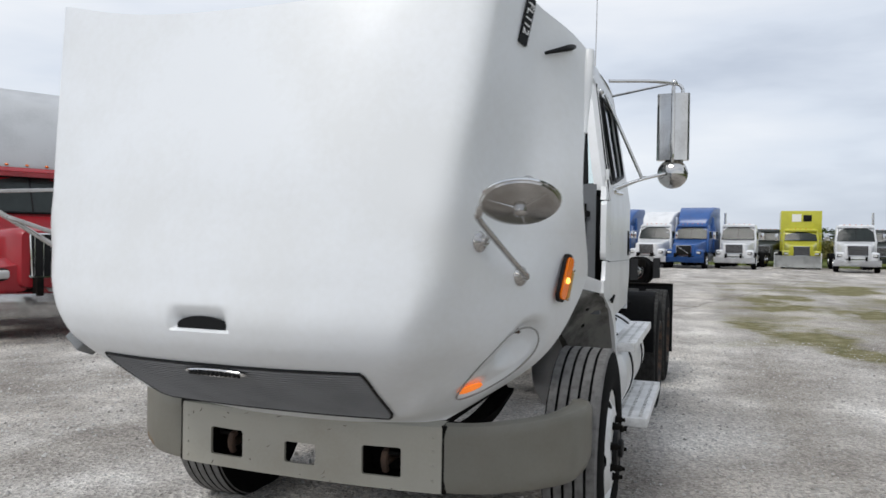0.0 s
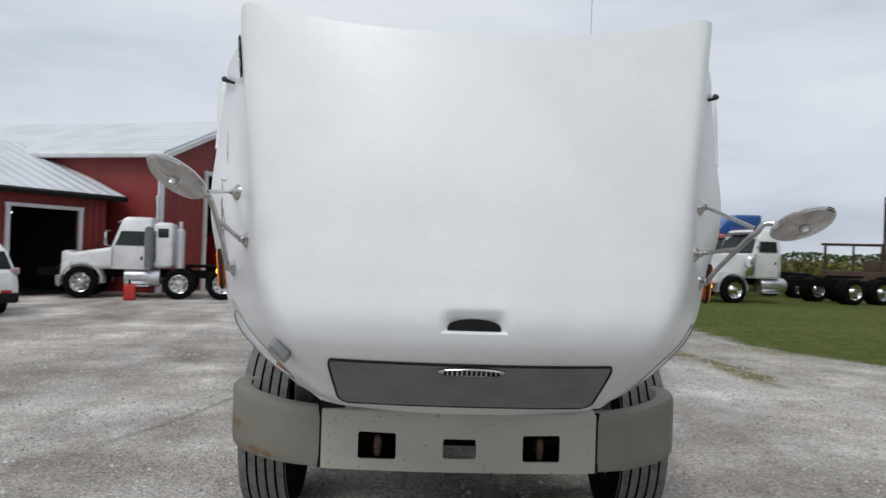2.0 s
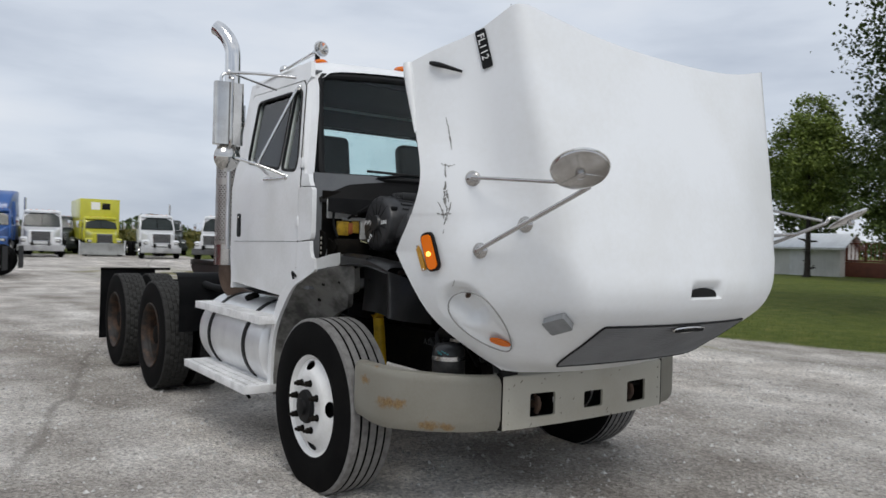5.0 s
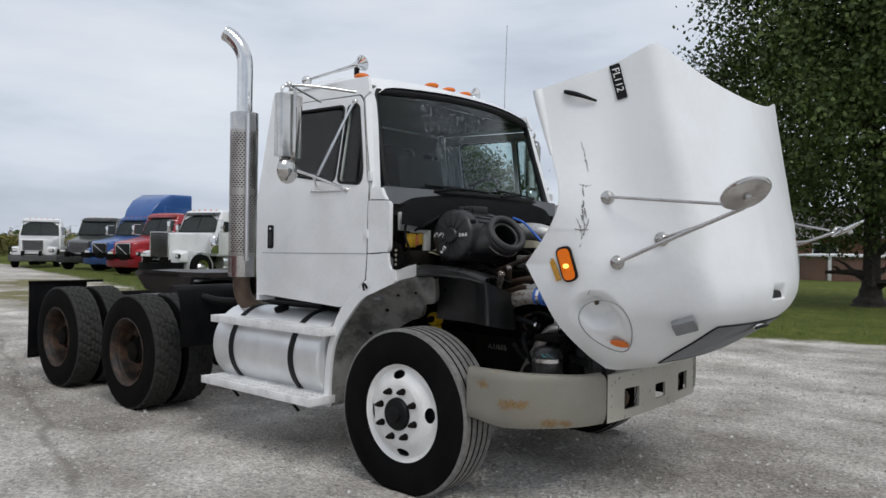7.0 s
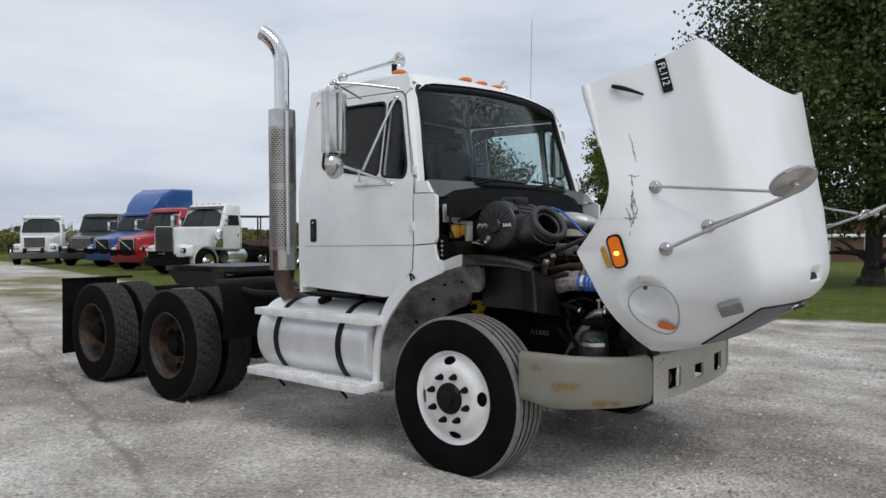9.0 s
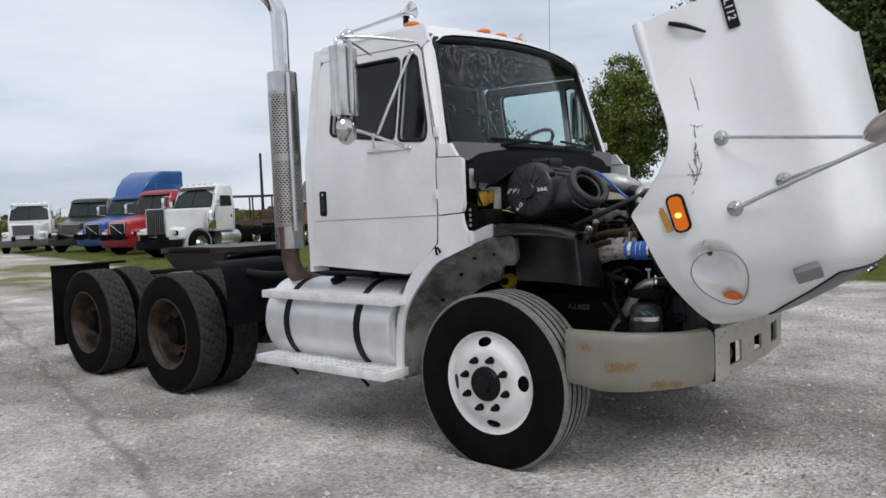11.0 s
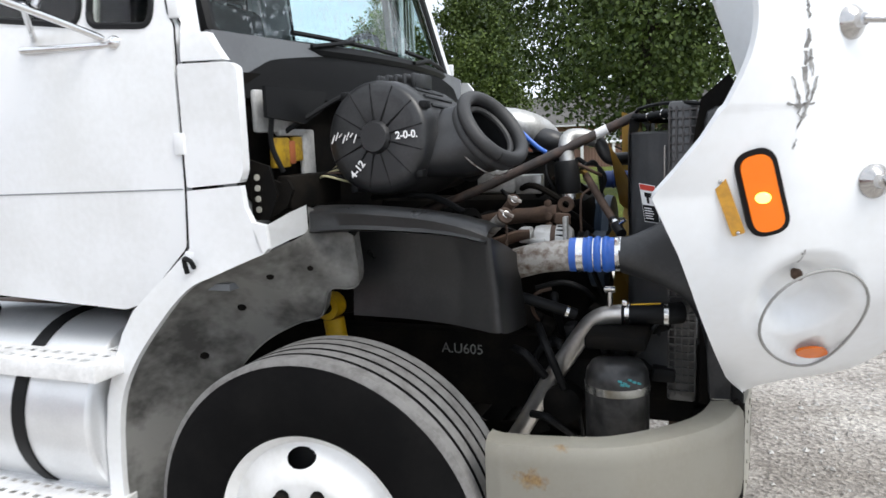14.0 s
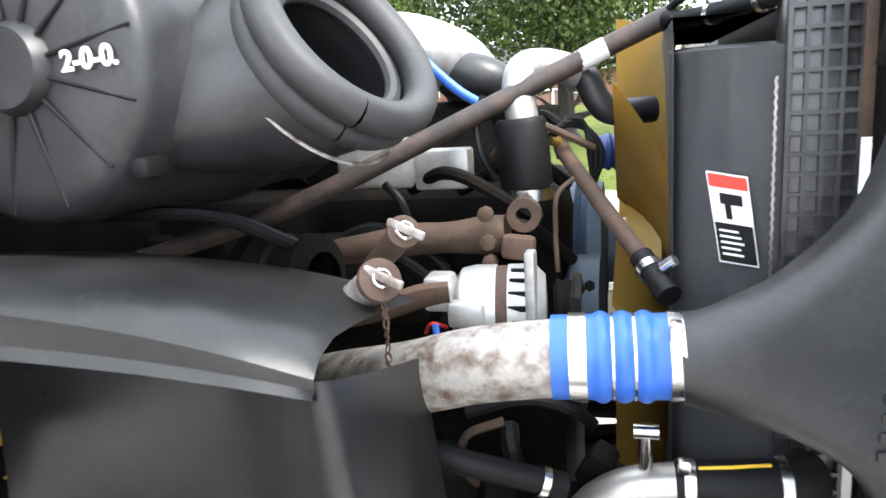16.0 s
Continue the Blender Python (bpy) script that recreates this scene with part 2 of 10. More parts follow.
# ---- mesh helpers ----
def part(name, bm, material, parent=None, label="", smooth=True, sharp=40, kind=""):
    """Links a bmesh as one mesh object under a thing or under a part."""
    me = bpy.data.meshes.new(name)
    bmesh.ops.recalc_face_normals(bm, faces=bm.faces[:])
    bm.to_mesh(me)
    bm.free()
    if smooth and me.polygons:
        me.polygons.foreach_set("use_smooth", [True] * len(me.polygons))
        me.set_sharp_from_angle(angle=radians(sharp))
    for one in (material if isinstance(material, (list, tuple)) else [material]):
        me.materials.append(one)
    ob = new(name, me)
    if parent is not None:
        ob.parent = parent
    if label:
        ob["label"] = label
    if kind:
        ob["kind"] = kind
    return ob


def thing(name, label, category, at=(0, 0, 0), rz=0.0, group="", kind=""):
    ob = new(name)
    ob.empty_display_size = 0.2
    ob.matrix_basis = pose(*at, 0, 0, rz)
    return tagged(ob, label, category, group, kind)


def box(bm, c, s, bevel=0.0, rot=None, segs=2):
    """A box of size s about c, with rounded edges."""
    m = Matrix.Translation(c) @ (rot.to_4x4() if rot is not None else Matrix()) @ Matrix.Diagonal((*s, 1))
    v = bmesh.ops.create_cube(bm, size=1.0, matrix=m)["verts"]
    if bevel:
        e = list({e for a in v for e in a.link_edges})
        bmesh.ops.bevel(bm, geom=e, offset=bevel, segments=segs, affect="EDGES", profile=0.5)
    return bm


def ring_faces(bm, rings, closed=True, caps=True):
    vs = [[bm.verts.new(p) for p in r] for r in rings]
    n = len(vs[0])
    for a, b in zip(vs, vs[1:]):
        for i in range(n if closed else n - 1):
            bm.faces.new((a[i], a[(i + 1) % n], b[(i + 1) % n], b[i]))
    if caps and closed:
        bm.faces.new(vs[0])
        bm.faces.new(vs[-1][::-1])
    return vs


def glide(pts, n=6):
    """A Catmull-Rom curve through pts, n steps a stretch."""
    p = [Vector(q) for q in pts]
    p = [p[0] * 2 - p[1]] + p + [p[-1] * 2 - p[-2]]
    out = []
    for a, b, c, d in zip(p, p[1:], p[2:], p[3:]):
        for k in range(n):
            t = k / n
            out.append(0.5 * ((2 * b) + (c - a) * t + (2 * a - 5 * b + 4 * c - d) * t * t + (3 * b - a - 3 * c + d) * t ** 3))
    return out + [p[-2]]


def tube(bm, pts, r, seg=10, caps=True, flat=1.0):
    """A round bar along pts; r is one radius or one for each point."""
    pts = [Vector(p) for p in pts]
    rs = r if isinstance(r, (list, tuple)) else [r] * len(pts)
    rings, up = [], None
    for i, p in enumerate(pts):
        d = (pts[min(i + 1, len(pts) - 1)] - pts[max(i - 1, 0)]).normalized()
        if up is None:
            up = d.orthogonal().normalized()
        up = (up - d * up.dot(d)).normalized()
        side = d.cross(up)
        rings.append([p + rs[i] * (math.cos(a) * up + math.sin(a) * side * flat) for a in [2 * math.pi * k / seg for k in range(seg)]])
    ring_faces(bm, rings, True, caps)
    return bm


def rod(bm, a, b, r, r2=None, seg=12):
    return tube(bm, [a, b], [r, r2 if r2 is not None else r], seg)


def lathe(bm, prof, at, axis, seg=32, caps=False):
    """A turned body: prof is (radius, height) along axis from at."""
    axis = Vector(axis).normalized()
    u = axis.orthogonal().normalized()
    if abs(axis.z) < 0.5:
        u = (Vector((0, 0, 1)) - axis * axis.z).normalized()
    v = axis.cross(u)
    rings = [[Vector(at) + axis * h + max(r, 1e-4) * (math.cos(a) * u + math.sin(a) * v) for a in [2 * math.pi * k / seg for k in range(seg)]] for r, h in prof]
    ring_faces(bm, rings, True, caps)
    return bm


def ball(bm, c, r, squash=(1, 1, 1), u=16, v=10):
    bmesh.ops.create_uvsphere(bm, u_segments=u, v_segments=v, radius=r, matrix=Matrix.Translation(c) @ Matrix.Diagonal((*squash, 1)))
    return bm


def bar(bm, loops, place, thick, cuts=()):
    """A plate cut to the outline loops[0] with holes loops[1:], in (u, v), laid by place(u, v, w), w from 0 to thick. cuts: v at which it may bend."""
    from mathutils.geometry import tessellate_polygon
    flat = bmesh.new()
    pts = [Vector((*p, 0)) for loop in loops for p in loop]
    vs = [flat.verts.new(p) for p in pts]
    for tri in tessellate_polygon([[Vector((*p, 0)) for p in loop] for loop in loops]):
        try:
            flat.faces.new([vs[i] for i in tri])
        except ValueError:
            pass
    for axis, at in cuts:
        no = (1, 0, 0) if axis == "u" else (0, 1, 0)
        bmesh.ops.bisect_plane(flat, geom=flat.verts[:] + flat.edges[:] + flat.faces[:], plane_co=(at, at, 0), plane_no=no)
    flat.verts.index_update()
    lo = [bm.verts.new(place(v.co.x, v.co.y, 0.0)) for v in flat.verts]
    hi = [bm.verts.new(place(v.co.x, v.co.y, thick)) for v in flat.verts]
    for f in flat.faces:
        i = [v.index for v in f.verts]
        bm.faces.new([lo[k] for k in i])
        bm.faces.new([hi[k] for k in reversed(i)])
    for e in flat.edges:
        if len(e.link_faces) == 1:
            a, b = e.verts[0].index, e.verts[1].index
            bm.faces.new((lo[a], lo[b], hi[b], hi[a]))
    flat.free()
    return bm


def rounded(pts, r, n=4):
    """A 2D outline with its corners rounded by r."""
    out = []
    for i, p in enumerate(pts):
        p, a, b = Vector(p), Vector(pts[i - 1]), Vector(pts[(i + 1) % len(pts)])
        rr = min(r, (a - p).length * 0.45, (b - p).length * 0.45)
        q0, q1 = p + (a - p).normalized() * rr, p + (b - p).normalized() * rr
        for k in range(n + 1):
            t = k / n
            out.append(tuple(q0 * (1 - t) ** 2 + p * 2 * t * (1 - t) + q1 * t * t))
    return out


def oval(cx, cy, rx, ry, n=24, turn=0.0):
    c, s = math.cos(turn), math.sin(turn)
    return [(cx + rx * math.cos(a) * c - ry * math.sin(a) * s, cy + rx * math.cos(a) * s + ry * math.sin(a) * c) for a in [2 * math.pi * k / n for k in range(n)]]


def words(text, size, m, material, parent, name="lettering", extrude=0.001, bold=0.0):
    """Lettering as a mesh, its left baseline at the pose m."""
    cu = bpy.data.curves.new(name, "FONT")
    cu.body, cu.size, cu.extrude, cu.offset = text, size, extrude, bold
    tmp = new(name, cu)
    me = bpy.data.meshes.new_from_object(tmp.evaluated_get(bpy.context.evaluated_depsgraph_get()))
    bpy.data.objects.remove(tmp)
    me.transform(m)
    me.materials.clear()
    me.materials.append(material)
    ob = new(name, me)
    ob.parent = parent
    return ob


def ease(x):
    x = np.clip(x, 0, 1)
    return x * x * (3 - 2 * x)


# ---- ground: one sheet to the horizon, gravel yard and mown grass ----
EDGE = [(-400, 30), (-60, 14), (-45, 12.4), (-38, 10.8), (-30, 9.4), (-24, 8.2), (-16.6, 6.2), (-12, 5.7), (-8.4, 5.8), (-5.4, 7.4), (-1.4, 8.4), (2.0, 9.7), (8, 11.0), (30, 14), (400, 20)]


def grassy(x, y):
    """How far a place lies inside the grass, in metres (negative: on gravel)."""
    e = float(np.interp(x, [p[0] for p in EDGE], [p[1] for p in EDGE]))
    d = y - e
    return max(d, -52 - x + 0.1 * y) if x < -40 else d


def ground_material():
    m = bpy.data.materials.new("gravel_and_grass")
    m.use_nodes = True
    nt = m.node_tree
    b = nt.nodes["Principled BSDF"]
    N = lambda k, **kw: nt.nodes.new("ShaderNode" + k)
    L = nt.links.new
    geo = N("NewGeometry")

    def tex(scale, detail=6.0, rough=0.6):
        t = N("TexNoise")
        t.inputs["Scale"].default_value, t.inputs["Detail"].default_value, t.inputs["Roughness"].default_value = scale, detail, rough
        L(geo.outputs["Position"], t.inputs["Vector"])
        return t

    def ramp(src, stops):
        r = N("ValToRGB")
        e = r.color_ramp.elements
        e[0].position, e[0].color = stops[0][0], (*stops[0][1], 1)
        e[1].position, e[1].color = stops[-1][0], (*stops[-1][1], 1)
        for pos, c in stops[1:-1]:
            e.new(pos).color = (*c, 1)
        L(src, r.inputs["Fac"])
        return r

    def mix(f, a, c, blend="MIX"):
        q = N("Mix")
        q.data_type, q.blend_type = "RGBA", blend
        if isinstance(f, float):
            q.inputs[0].default_value = f
        else:
            L(f, q.inputs[0])
        L(a, q.inputs[6])
        L(c, q.inputs[7])
        return q.outputs[2]

    att = N("Attribute")
    att.attribute_name = "grass"
    patchy = N("Attribute")
    patchy.attribute_name = "weeds"
    big, midn, fine = tex(0.22, 5), tex(1.1, 8, 0.62), tex(38, 4, 0.7)
    stones = N("TexVoronoi")
    stones.inputs["Scale"].default_value = 42
    L(geo.outputs["Position"], stones.inputs["Vector"])
    stones2 = N("TexVoronoi")
    stones2.inputs["Scale"].default_value = 120
    L(geo.outputs["Position"], stones2.inputs["Vector"])
    base = ramp(midn.outputs["Fac"], [(0.32, (0.37, 0.345, 0.32)), (0.5, (0.55, 0.522, 0.495)), (0.66, (0.76, 0.735, 0.705))])
    tone = ramp(big.outputs["Fac"], [(0.35, (0.72, 0.70, 0.675)), (0.65, (1.08, 1.08, 1.08))])
    gravel = mix(1.0, base.outputs[0], tone.outputs[0], "MULTIPLY")
    lane = N("TexNoise")
    lane.inputs["Scale"].default_value, lane.inputs["Detail"].default_value = 0.55, 6.0
    way = N("Mapping")
    way.inputs["Rotation"].default_value, way.inputs["Scale"].default_value = (0, 0, 0.35), (0.22, 1.3, 1.0)
    L(geo.outputs["Position"], way.inputs["Vector"])
    L(way.outputs[0], lane.inputs["Vector"])
    worn = ramp(lane.outputs["Fac"], [(0.36, (0.74, 0.725, 0.70)), (0.5, (1, 1, 1)), (0.62, (1.22, 1.215, 1.20))])
    gravel = mix(1.0, gravel, worn.outputs[0], "MULTIPLY")
    chips = ramp(stones.outputs["Color"], [(0.0, (0.52, 0.51, 0.50)), (0.5, (0.98, 0.98, 0.97)), (1.0, (1.34, 1.34, 1.32))])
    gravel = mix(0.75, gravel, mix(1.0, gravel, chips.outputs[0], "MULTIPLY"))
    speck = ramp(fine.outputs["Fac"], [(0.32, (0.56, 0.55, 0.54)), (0.5, (1, 1, 1)), (0.68, (1.3, 1.3, 1.28))])
    gravel = mix(0.9, gravel, mix(1.0, gravel, speck.outputs[0], "MULTIPLY"))
    # a darker rut running beside the truck
    dot, wob2, absd, rutm, xlim = N("VectorMath"), N("Math"), N("Math"), N("MapRange"), N("MapRange")
    dot.operation = "DOT_PRODUCT"
    dot.inputs[1].default_value = (0.267, 0.963, 0.0)
    L(geo.outputs["Position"], dot.inputs[0])
    wob2.operation = "MULTIPLY_ADD"
    wob2.inputs[1].default_value = 0.45
    L(tex(0.9, 5, 0.6).outputs["Fac"], wob2.inputs[0])
    L(dot.outputs["Value"], wob2.inputs[2])
    cen = N("Math")
    cen.operation = "ADD"
    cen.inputs[1].default_value = 2.505
    L(wob2.outputs[0], cen.inputs[0])
    absd.operation = "ABSOLUTE"
    L(cen.outputs[0], absd.inputs[0])
    rutm.inputs["From Min"].default_value, rutm.inputs["From Max"].default_value = 0.055, 0.012
    rutm.inputs["To Max"].default_value = 0.6
    L(absd.outputs[0], rutm.inputs["Value"])
    sepx = N("SeparateXYZ")
    L(geo.outputs["Position"], sepx.inputs[0])
    xlim.inputs["From Min"].default_value, xlim.inputs["From Max"].default_value = -0.6, -1.6
    L(sepx.outputs["X"], xlim.inputs["Value"])
    rut = N("Math")
    rut.operation = "MULTIPLY"
    L(rutm.outputs[0], rut.inputs[0])
    L(xlim.outputs[0], rut.inputs[1])
    soil = ramp(midn.outputs["Fac"], [(0.3, (0.16, 0.145, 0.125)), (0.7, (0.26, 0.24, 0.215))])
    gravel = mix(rut.outputs[0], gravel, soil.outputs[0])
    gb, gm, gf = tex(0.35, 4), tex(3.0, 7), tex(55, 3)
    grass = ramp(gm.outputs["Fac"], [(0.25, (0.055, 0.080, 0.015)), (0.5, (0.105, 0.135, 0.028)), (0.78, (0.20, 0.19, 0.060))])
    gtone = ramp(gb.outputs["Fac"], [(0.3, (0.75, 0.8, 0.7)), (0.7, (1.15, 1.1, 1.0))])
    grass = mix(1.0, grass.outputs[0], gtone.outputs[0], "MULTIPLY")
    gs = ramp(gf.outputs["Fac"], [(0.3, (0.55, 0.55, 0.5)), (0.7, (1.3, 1.3, 1.2))])
    grass = mix(0.8, grass, mix(1.0, grass, gs.outputs[0], "MULTIPLY"))
    # ragged border
    rag = N("Math")
    rag.operation = "MULTIPLY_ADD"
    rag.inputs[1].default_value = 1.6
    L(tex(0.9, 7, 0.7).outputs["Fac"], rag.inputs[0])
    L(att.outputs["Fac"], rag.inputs[2])
    edge = N("MapRange")
    edge.inputs["From Min"].default_value, edge.inputs["From Max"].default_value = 0.72, 1.05
    L(rag.outputs[0], edge.inputs["Value"])
    wd = N("Math")
    wd.operation, wd.use_clamp = "MULTIPLY", True
    wr = N("MapRange")
    wr.inputs["From Min"].default_value, wr.inputs["From Max"].default_value, wr.inputs["To Max"].default_value = 0.60, 0.74, 0.85
    wa = N("Math")
    wa.operation = "MULTIPLY_ADD"
    wa.inputs[1].default_value = 0.14
    L(patchy.outputs["Fac"], wa.inputs[0])
    L(tex(0.55, 8, 0.68).outputs["Fac"], wa.inputs[2])
    L(wa.outputs[0], wr.inputs["Value"])
    L(wr.outputs[0], wd.inputs[0])
    L(patchy.outputs["Fac"], wd.inputs[1])
    olive = ramp(gm.outputs["Fac"], [(0.3, (0.13, 0.125, 0.055)), (0.5, (0.22, 0.20, 0.105)), (0.72, (0.34, 0.31, 0.21))])
    olive = mix(0.6, olive.outputs[0], mix(1.0, olive.outputs[0], gs.outputs[0], "MULTIPLY"))
    L(mix(edge.outputs[0], mix(wd.outputs[0], gravel, olive), grass), b.inputs["Base Color"])
    b.inputs["Roughness"].default_value = 0.95
    b.inputs["Specular IOR Level"].default_value = 0.2
    hsum = N("Math")
    hsum.operation = "MULTIPLY_ADD"
    hsum.inputs[1].default_value = 0.6
    L(stones.outputs["Distance"], hsum.inputs[0])
    L(fine.outputs["Fac"], hsum.inputs[2])
    bp = N("Bump")
    bp.inputs["Strength"].default_value, bp.inputs["Distance"].default_value = 0.9, 0.03
    L(hsum.outputs[0], bp.inputs["Height"])
    L(bp.outputs[0], b.inputs["Normal"])
    return m


xs = np.concatenate([[-2500, -900, -400, -200, -120, -90], np.arange(-70, 20.1, 0.6), [30, 50, 90, 200, 500, 2500]])
gy = np.concatenate([[-2500, -800, -300, -120, -60, -40], np.arange(-24, 30.1, 0.6), [36, 45, 60, 90, 140, 260, 600, 2500]])
bm = bmesh.new()
grid = []
for x in xs:
    row = []
    for y in gy:
        g = grassy(x, y)
        far = max(abs(x), abs(y))
        z = 0.0
        if far < 100 and (abs(x) > 7 or abs(y) > 6):
            z = 0.02 * noise.noise((x * 0.3, y * 0.3, 0)) + (0.05 * ease(g / 2.0) if g > 0 else 0)
        row.append(bm.verts.new((x, y, z)))
    grid.append(row)
for a, b in zip(grid, grid[1:]):
    for i in range(len(a) - 1):
        bm.faces.new((a[i], a[i + 1], b[i + 1], b[i]))
ground = part("ground", bm, ground_material(), None, "pale crushed-limestone gravel yard bordered by mown grass", kind="structure")
ground["category"] = "ground"
at_g = ground.data.attributes.new("grass", "FLOAT", "POINT")
at_w = ground.data.attributes.new("weeds", "FLOAT", "POINT")
WEEDS = [(-16.5, 3.1, 2.6, 0.9), (-9.6, 3.4, 1.8, 0.6), (-14.5, 5.2, 2.6, 0.8), (-24, 5.8, 4, 1.0), (-10.9, 2.3, 1.5, 0.5), (-8.2, 3.7, 1.4, 0.5), (-5.8, 4.3, 1.7, 0.5), (-25.2, 6.6, 3, 0.8), (-19.5, 4.0, 2.2, 0.7)]
vals, weeds = [], []
for v in ground.data.vertices:
    vals.append(max(-8.0, min(8.0, grassy(v.co.x, v.co.y))))
    w = ease((v.co.y - 0.5) / 2.0) * ease((-5.5 - v.co.x) / 3.0) * ease((v.co.x + 34) / 6.0)
    w = max(float(w), 0.8 * float(ease(1 - abs(v.co.x + 2) / 5) * ease(1 - abs(v.co.y - 6.7) / 0.9)))
    for ex, ey, ax, ay in WEEDS:
        w = max(w, 1.9 * float(ease(1.35 - math.hypot((v.co.x - ex) / ax, (v.co.y - ey) / ay))))
    weeds.append(float(w))
at_g.data.foreach_set("value", vals)
at_w.data.foreach_set("value", weeds)


# ---- the white tractor unit: front axle over the origin, nose towards +x ----
truck = thing("semi_truck", "white day-cab tractor unit, bonnet tilted open, on gravel", "truck")

# bonnet: half sections from the lower lip to the cowl edge: centre, crease, flank, edge
HOOD = [
    ((1.172, 0, 0.784), (1.092, 0.56, 0.796), (1.075, 0.61, 0.804), (1.065, 0.646, 0.813)),
    ((1.383, 0, 0.878), (1.352, 0.60, 0.890), (1.193, 0.705, 0.892), (1.023, 0.778, 0.895)),
    ((1.692, 0, 1.076), (1.608, 0.67, 1.084), (1.280, 0.867, 1.068), (0.978, 0.979, 1.040)),
    ((1.792, 0, 1.222), (1.690, 0.74, 1.215), (1.282, 0.965, 1.189), (0.936, 1.088, 1.180)),
    ((1.783, 0, 1.394), (1.683, 0.80, 1.387), (1.302, 1.003, 1.390), (0.886, 1.169, 1.390)),
    ((1.746, 0, 1.597), (1.653, 0.84, 1.589), (1.303, 0.976, 1.580), (1.016, 1.182, 1.572)),
    ((1.708, 0, 1.797), (1.611, 0.87, 1.797), (1.284, 0.968, 1.772), (1.072, 1.178, 1.754)),
    ((1.648, 0, 2.045), (1.556, 0.91, 2.075), (1.270, 0.988, 2.041), (1.001, 1.173, 2.014)),
    ((1.564, 0, 2.374), (1.476, 0.965, 2.500), (1.254, 1.018, 2.394), (0.927, 1.168, 2.288)),
]
NU, NV = 90, 176


def hood_half(sec):
    c, k, m, e = (np.array(p) for p in sec)
    pts = [c, c + (k - c) * np.array([0.0, 0.22, 0.0]), c + (k - c) * np.array([0.22, 0.55, 0.20]), c + (k - c) * np.array([0.70, 0.85, 0.70]), k, k + (m - k) * 0.45, m, m + (e - m) * 0.55 + np.array([0, 0.02, 0]), e]
    for _ in range(4):
        out = [pts[0]]
        for a, b in zip(pts, pts[1:]):
            out += [a * 0.75 + b * 0.25, a * 0.25 + b * 0.75]
        pts = [pts[0]] + out[2:-1] + [pts[-1]]
    pts = np.array(pts)
    s = np.r_[0, np.cumsum(np.linalg.norm(np.diff(pts, axis=0), axis=1))]
    return np.stack([np.interp(np.linspace(0, s[-1], NU + 1), s, pts[:, i]) for i in range(3)], 1)


def hood_surface():
    rows = np.array([hood_half(s) for s in HOOD])
    ext = np.concatenate([2 * rows[:1] - rows[1:2], rows, 2 * rows[-1:] - rows[-2:-1]])
    out = []
    for q in np.linspace(0, len(HOOD) - 1, NV + 1):
        i = min(int(q), len(HOOD) - 2)
        t = q - i
        a, b, c, d = ext[i:i + 4]
        out.append(0.5 * (2 * b + (c - a) * t + (2 * a - 5 * b + 4 * c - d) * t * t + (3 * b - a - 3 * c + d) * t ** 3))
    half = np.array(out)
    right = half.copy()
    right[:, :, 1] *= -1
    return np.concatenate([right[:, :0:-1], half], 1)


SKIN = hood_surface()
# the flank's rear edge comes to a sharp corner above the wheel arch
for side in (0, -1):
    row_z = SKIN[:, side, 2]
    want = np.interp(row_z, (0.895, 1.04, 1.18, 1.264, 1.393, 1.44, 1.508, 1.572), (1.023, 0.988, 0.950, 0.925, 0.872, 0.914, 0.970, 1.012))
    shift = np.where((row_z > 0.895) & (row_z < 1.572), want - SKIN[:, side, 0], 0.0)
    cols = range(0, 26) if side == 0 else range(2 * NU, 2 * NU - 26, -1)
    for k, c in enumerate(cols):
        SKIN[:, c, 0] += shift * (1 - k / 26.0) ** 2
du, dv = np.gradient(SKIN, axis=1), np.gradient(SKIN, axis=0)
SKIN_N = np.cross(du, dv)
SKIN_N /= np.linalg.norm(SKIN_N, axis=2, keepdims=True) + 1e-9
SKIN_N *= np.sign((SKIN_N * (SKIN - np.array([0.9, 0, 1.6]))).sum(2, keepdims=True))


def skin(p):
    """The bonnet's nearest point to p and its outward normal."""
    d = ((SKIN - np.array(p)) ** 2).sum(2)
    i, j = np.unravel_index(d.argmin(), d.shape)
    q, n = Vector(SKIN[i, j]), Vector(SKIN_N[i, j])
    flat = Vector(p) - n * (Vector(p) - q).dot(n)
    return (flat if (flat - q).length < 0.03 else q), n


def seg_dist(p, a, b):
    a, b = np.array(a), np.array(b)
    t = np.clip(((p - a) @ (b - a)) / ((b - a) @ (b - a)), 0, 1)
    return np.linalg.norm(p - (a + t[..., None] * (b - a)), axis=2), t


SHAPE = SKIN.copy()
for side in (-1, 1):
    # lamp bowls, wide towards the wheel arch and narrow towards the nose
    d, t = seg_dist(SKIN, (1.175, side * 0.985, 1.150), (1.215, side * 0.775, 1.010))
    d0, _ = seg_dist(SKIN, (1.175, side * 0.995, 1.155), (1.190, side * 0.945, 1.125))
    rim = 0.128 - 0.045 * t
    SHAPE -= SKIN_N * (0.012 * ease((rim - d) / 0.02) + 0.070 * ease((0.100 - d0) / 0.055))[..., None]
    d1, _ = seg_dist(SKIN, (1.20, side * 0.80, 1.022), (1.21, side * 0.775, 1.008))
    SHAPE -= SKIN_N * (0.025 * ease((0.058 - d1) / 0.03))[..., None]
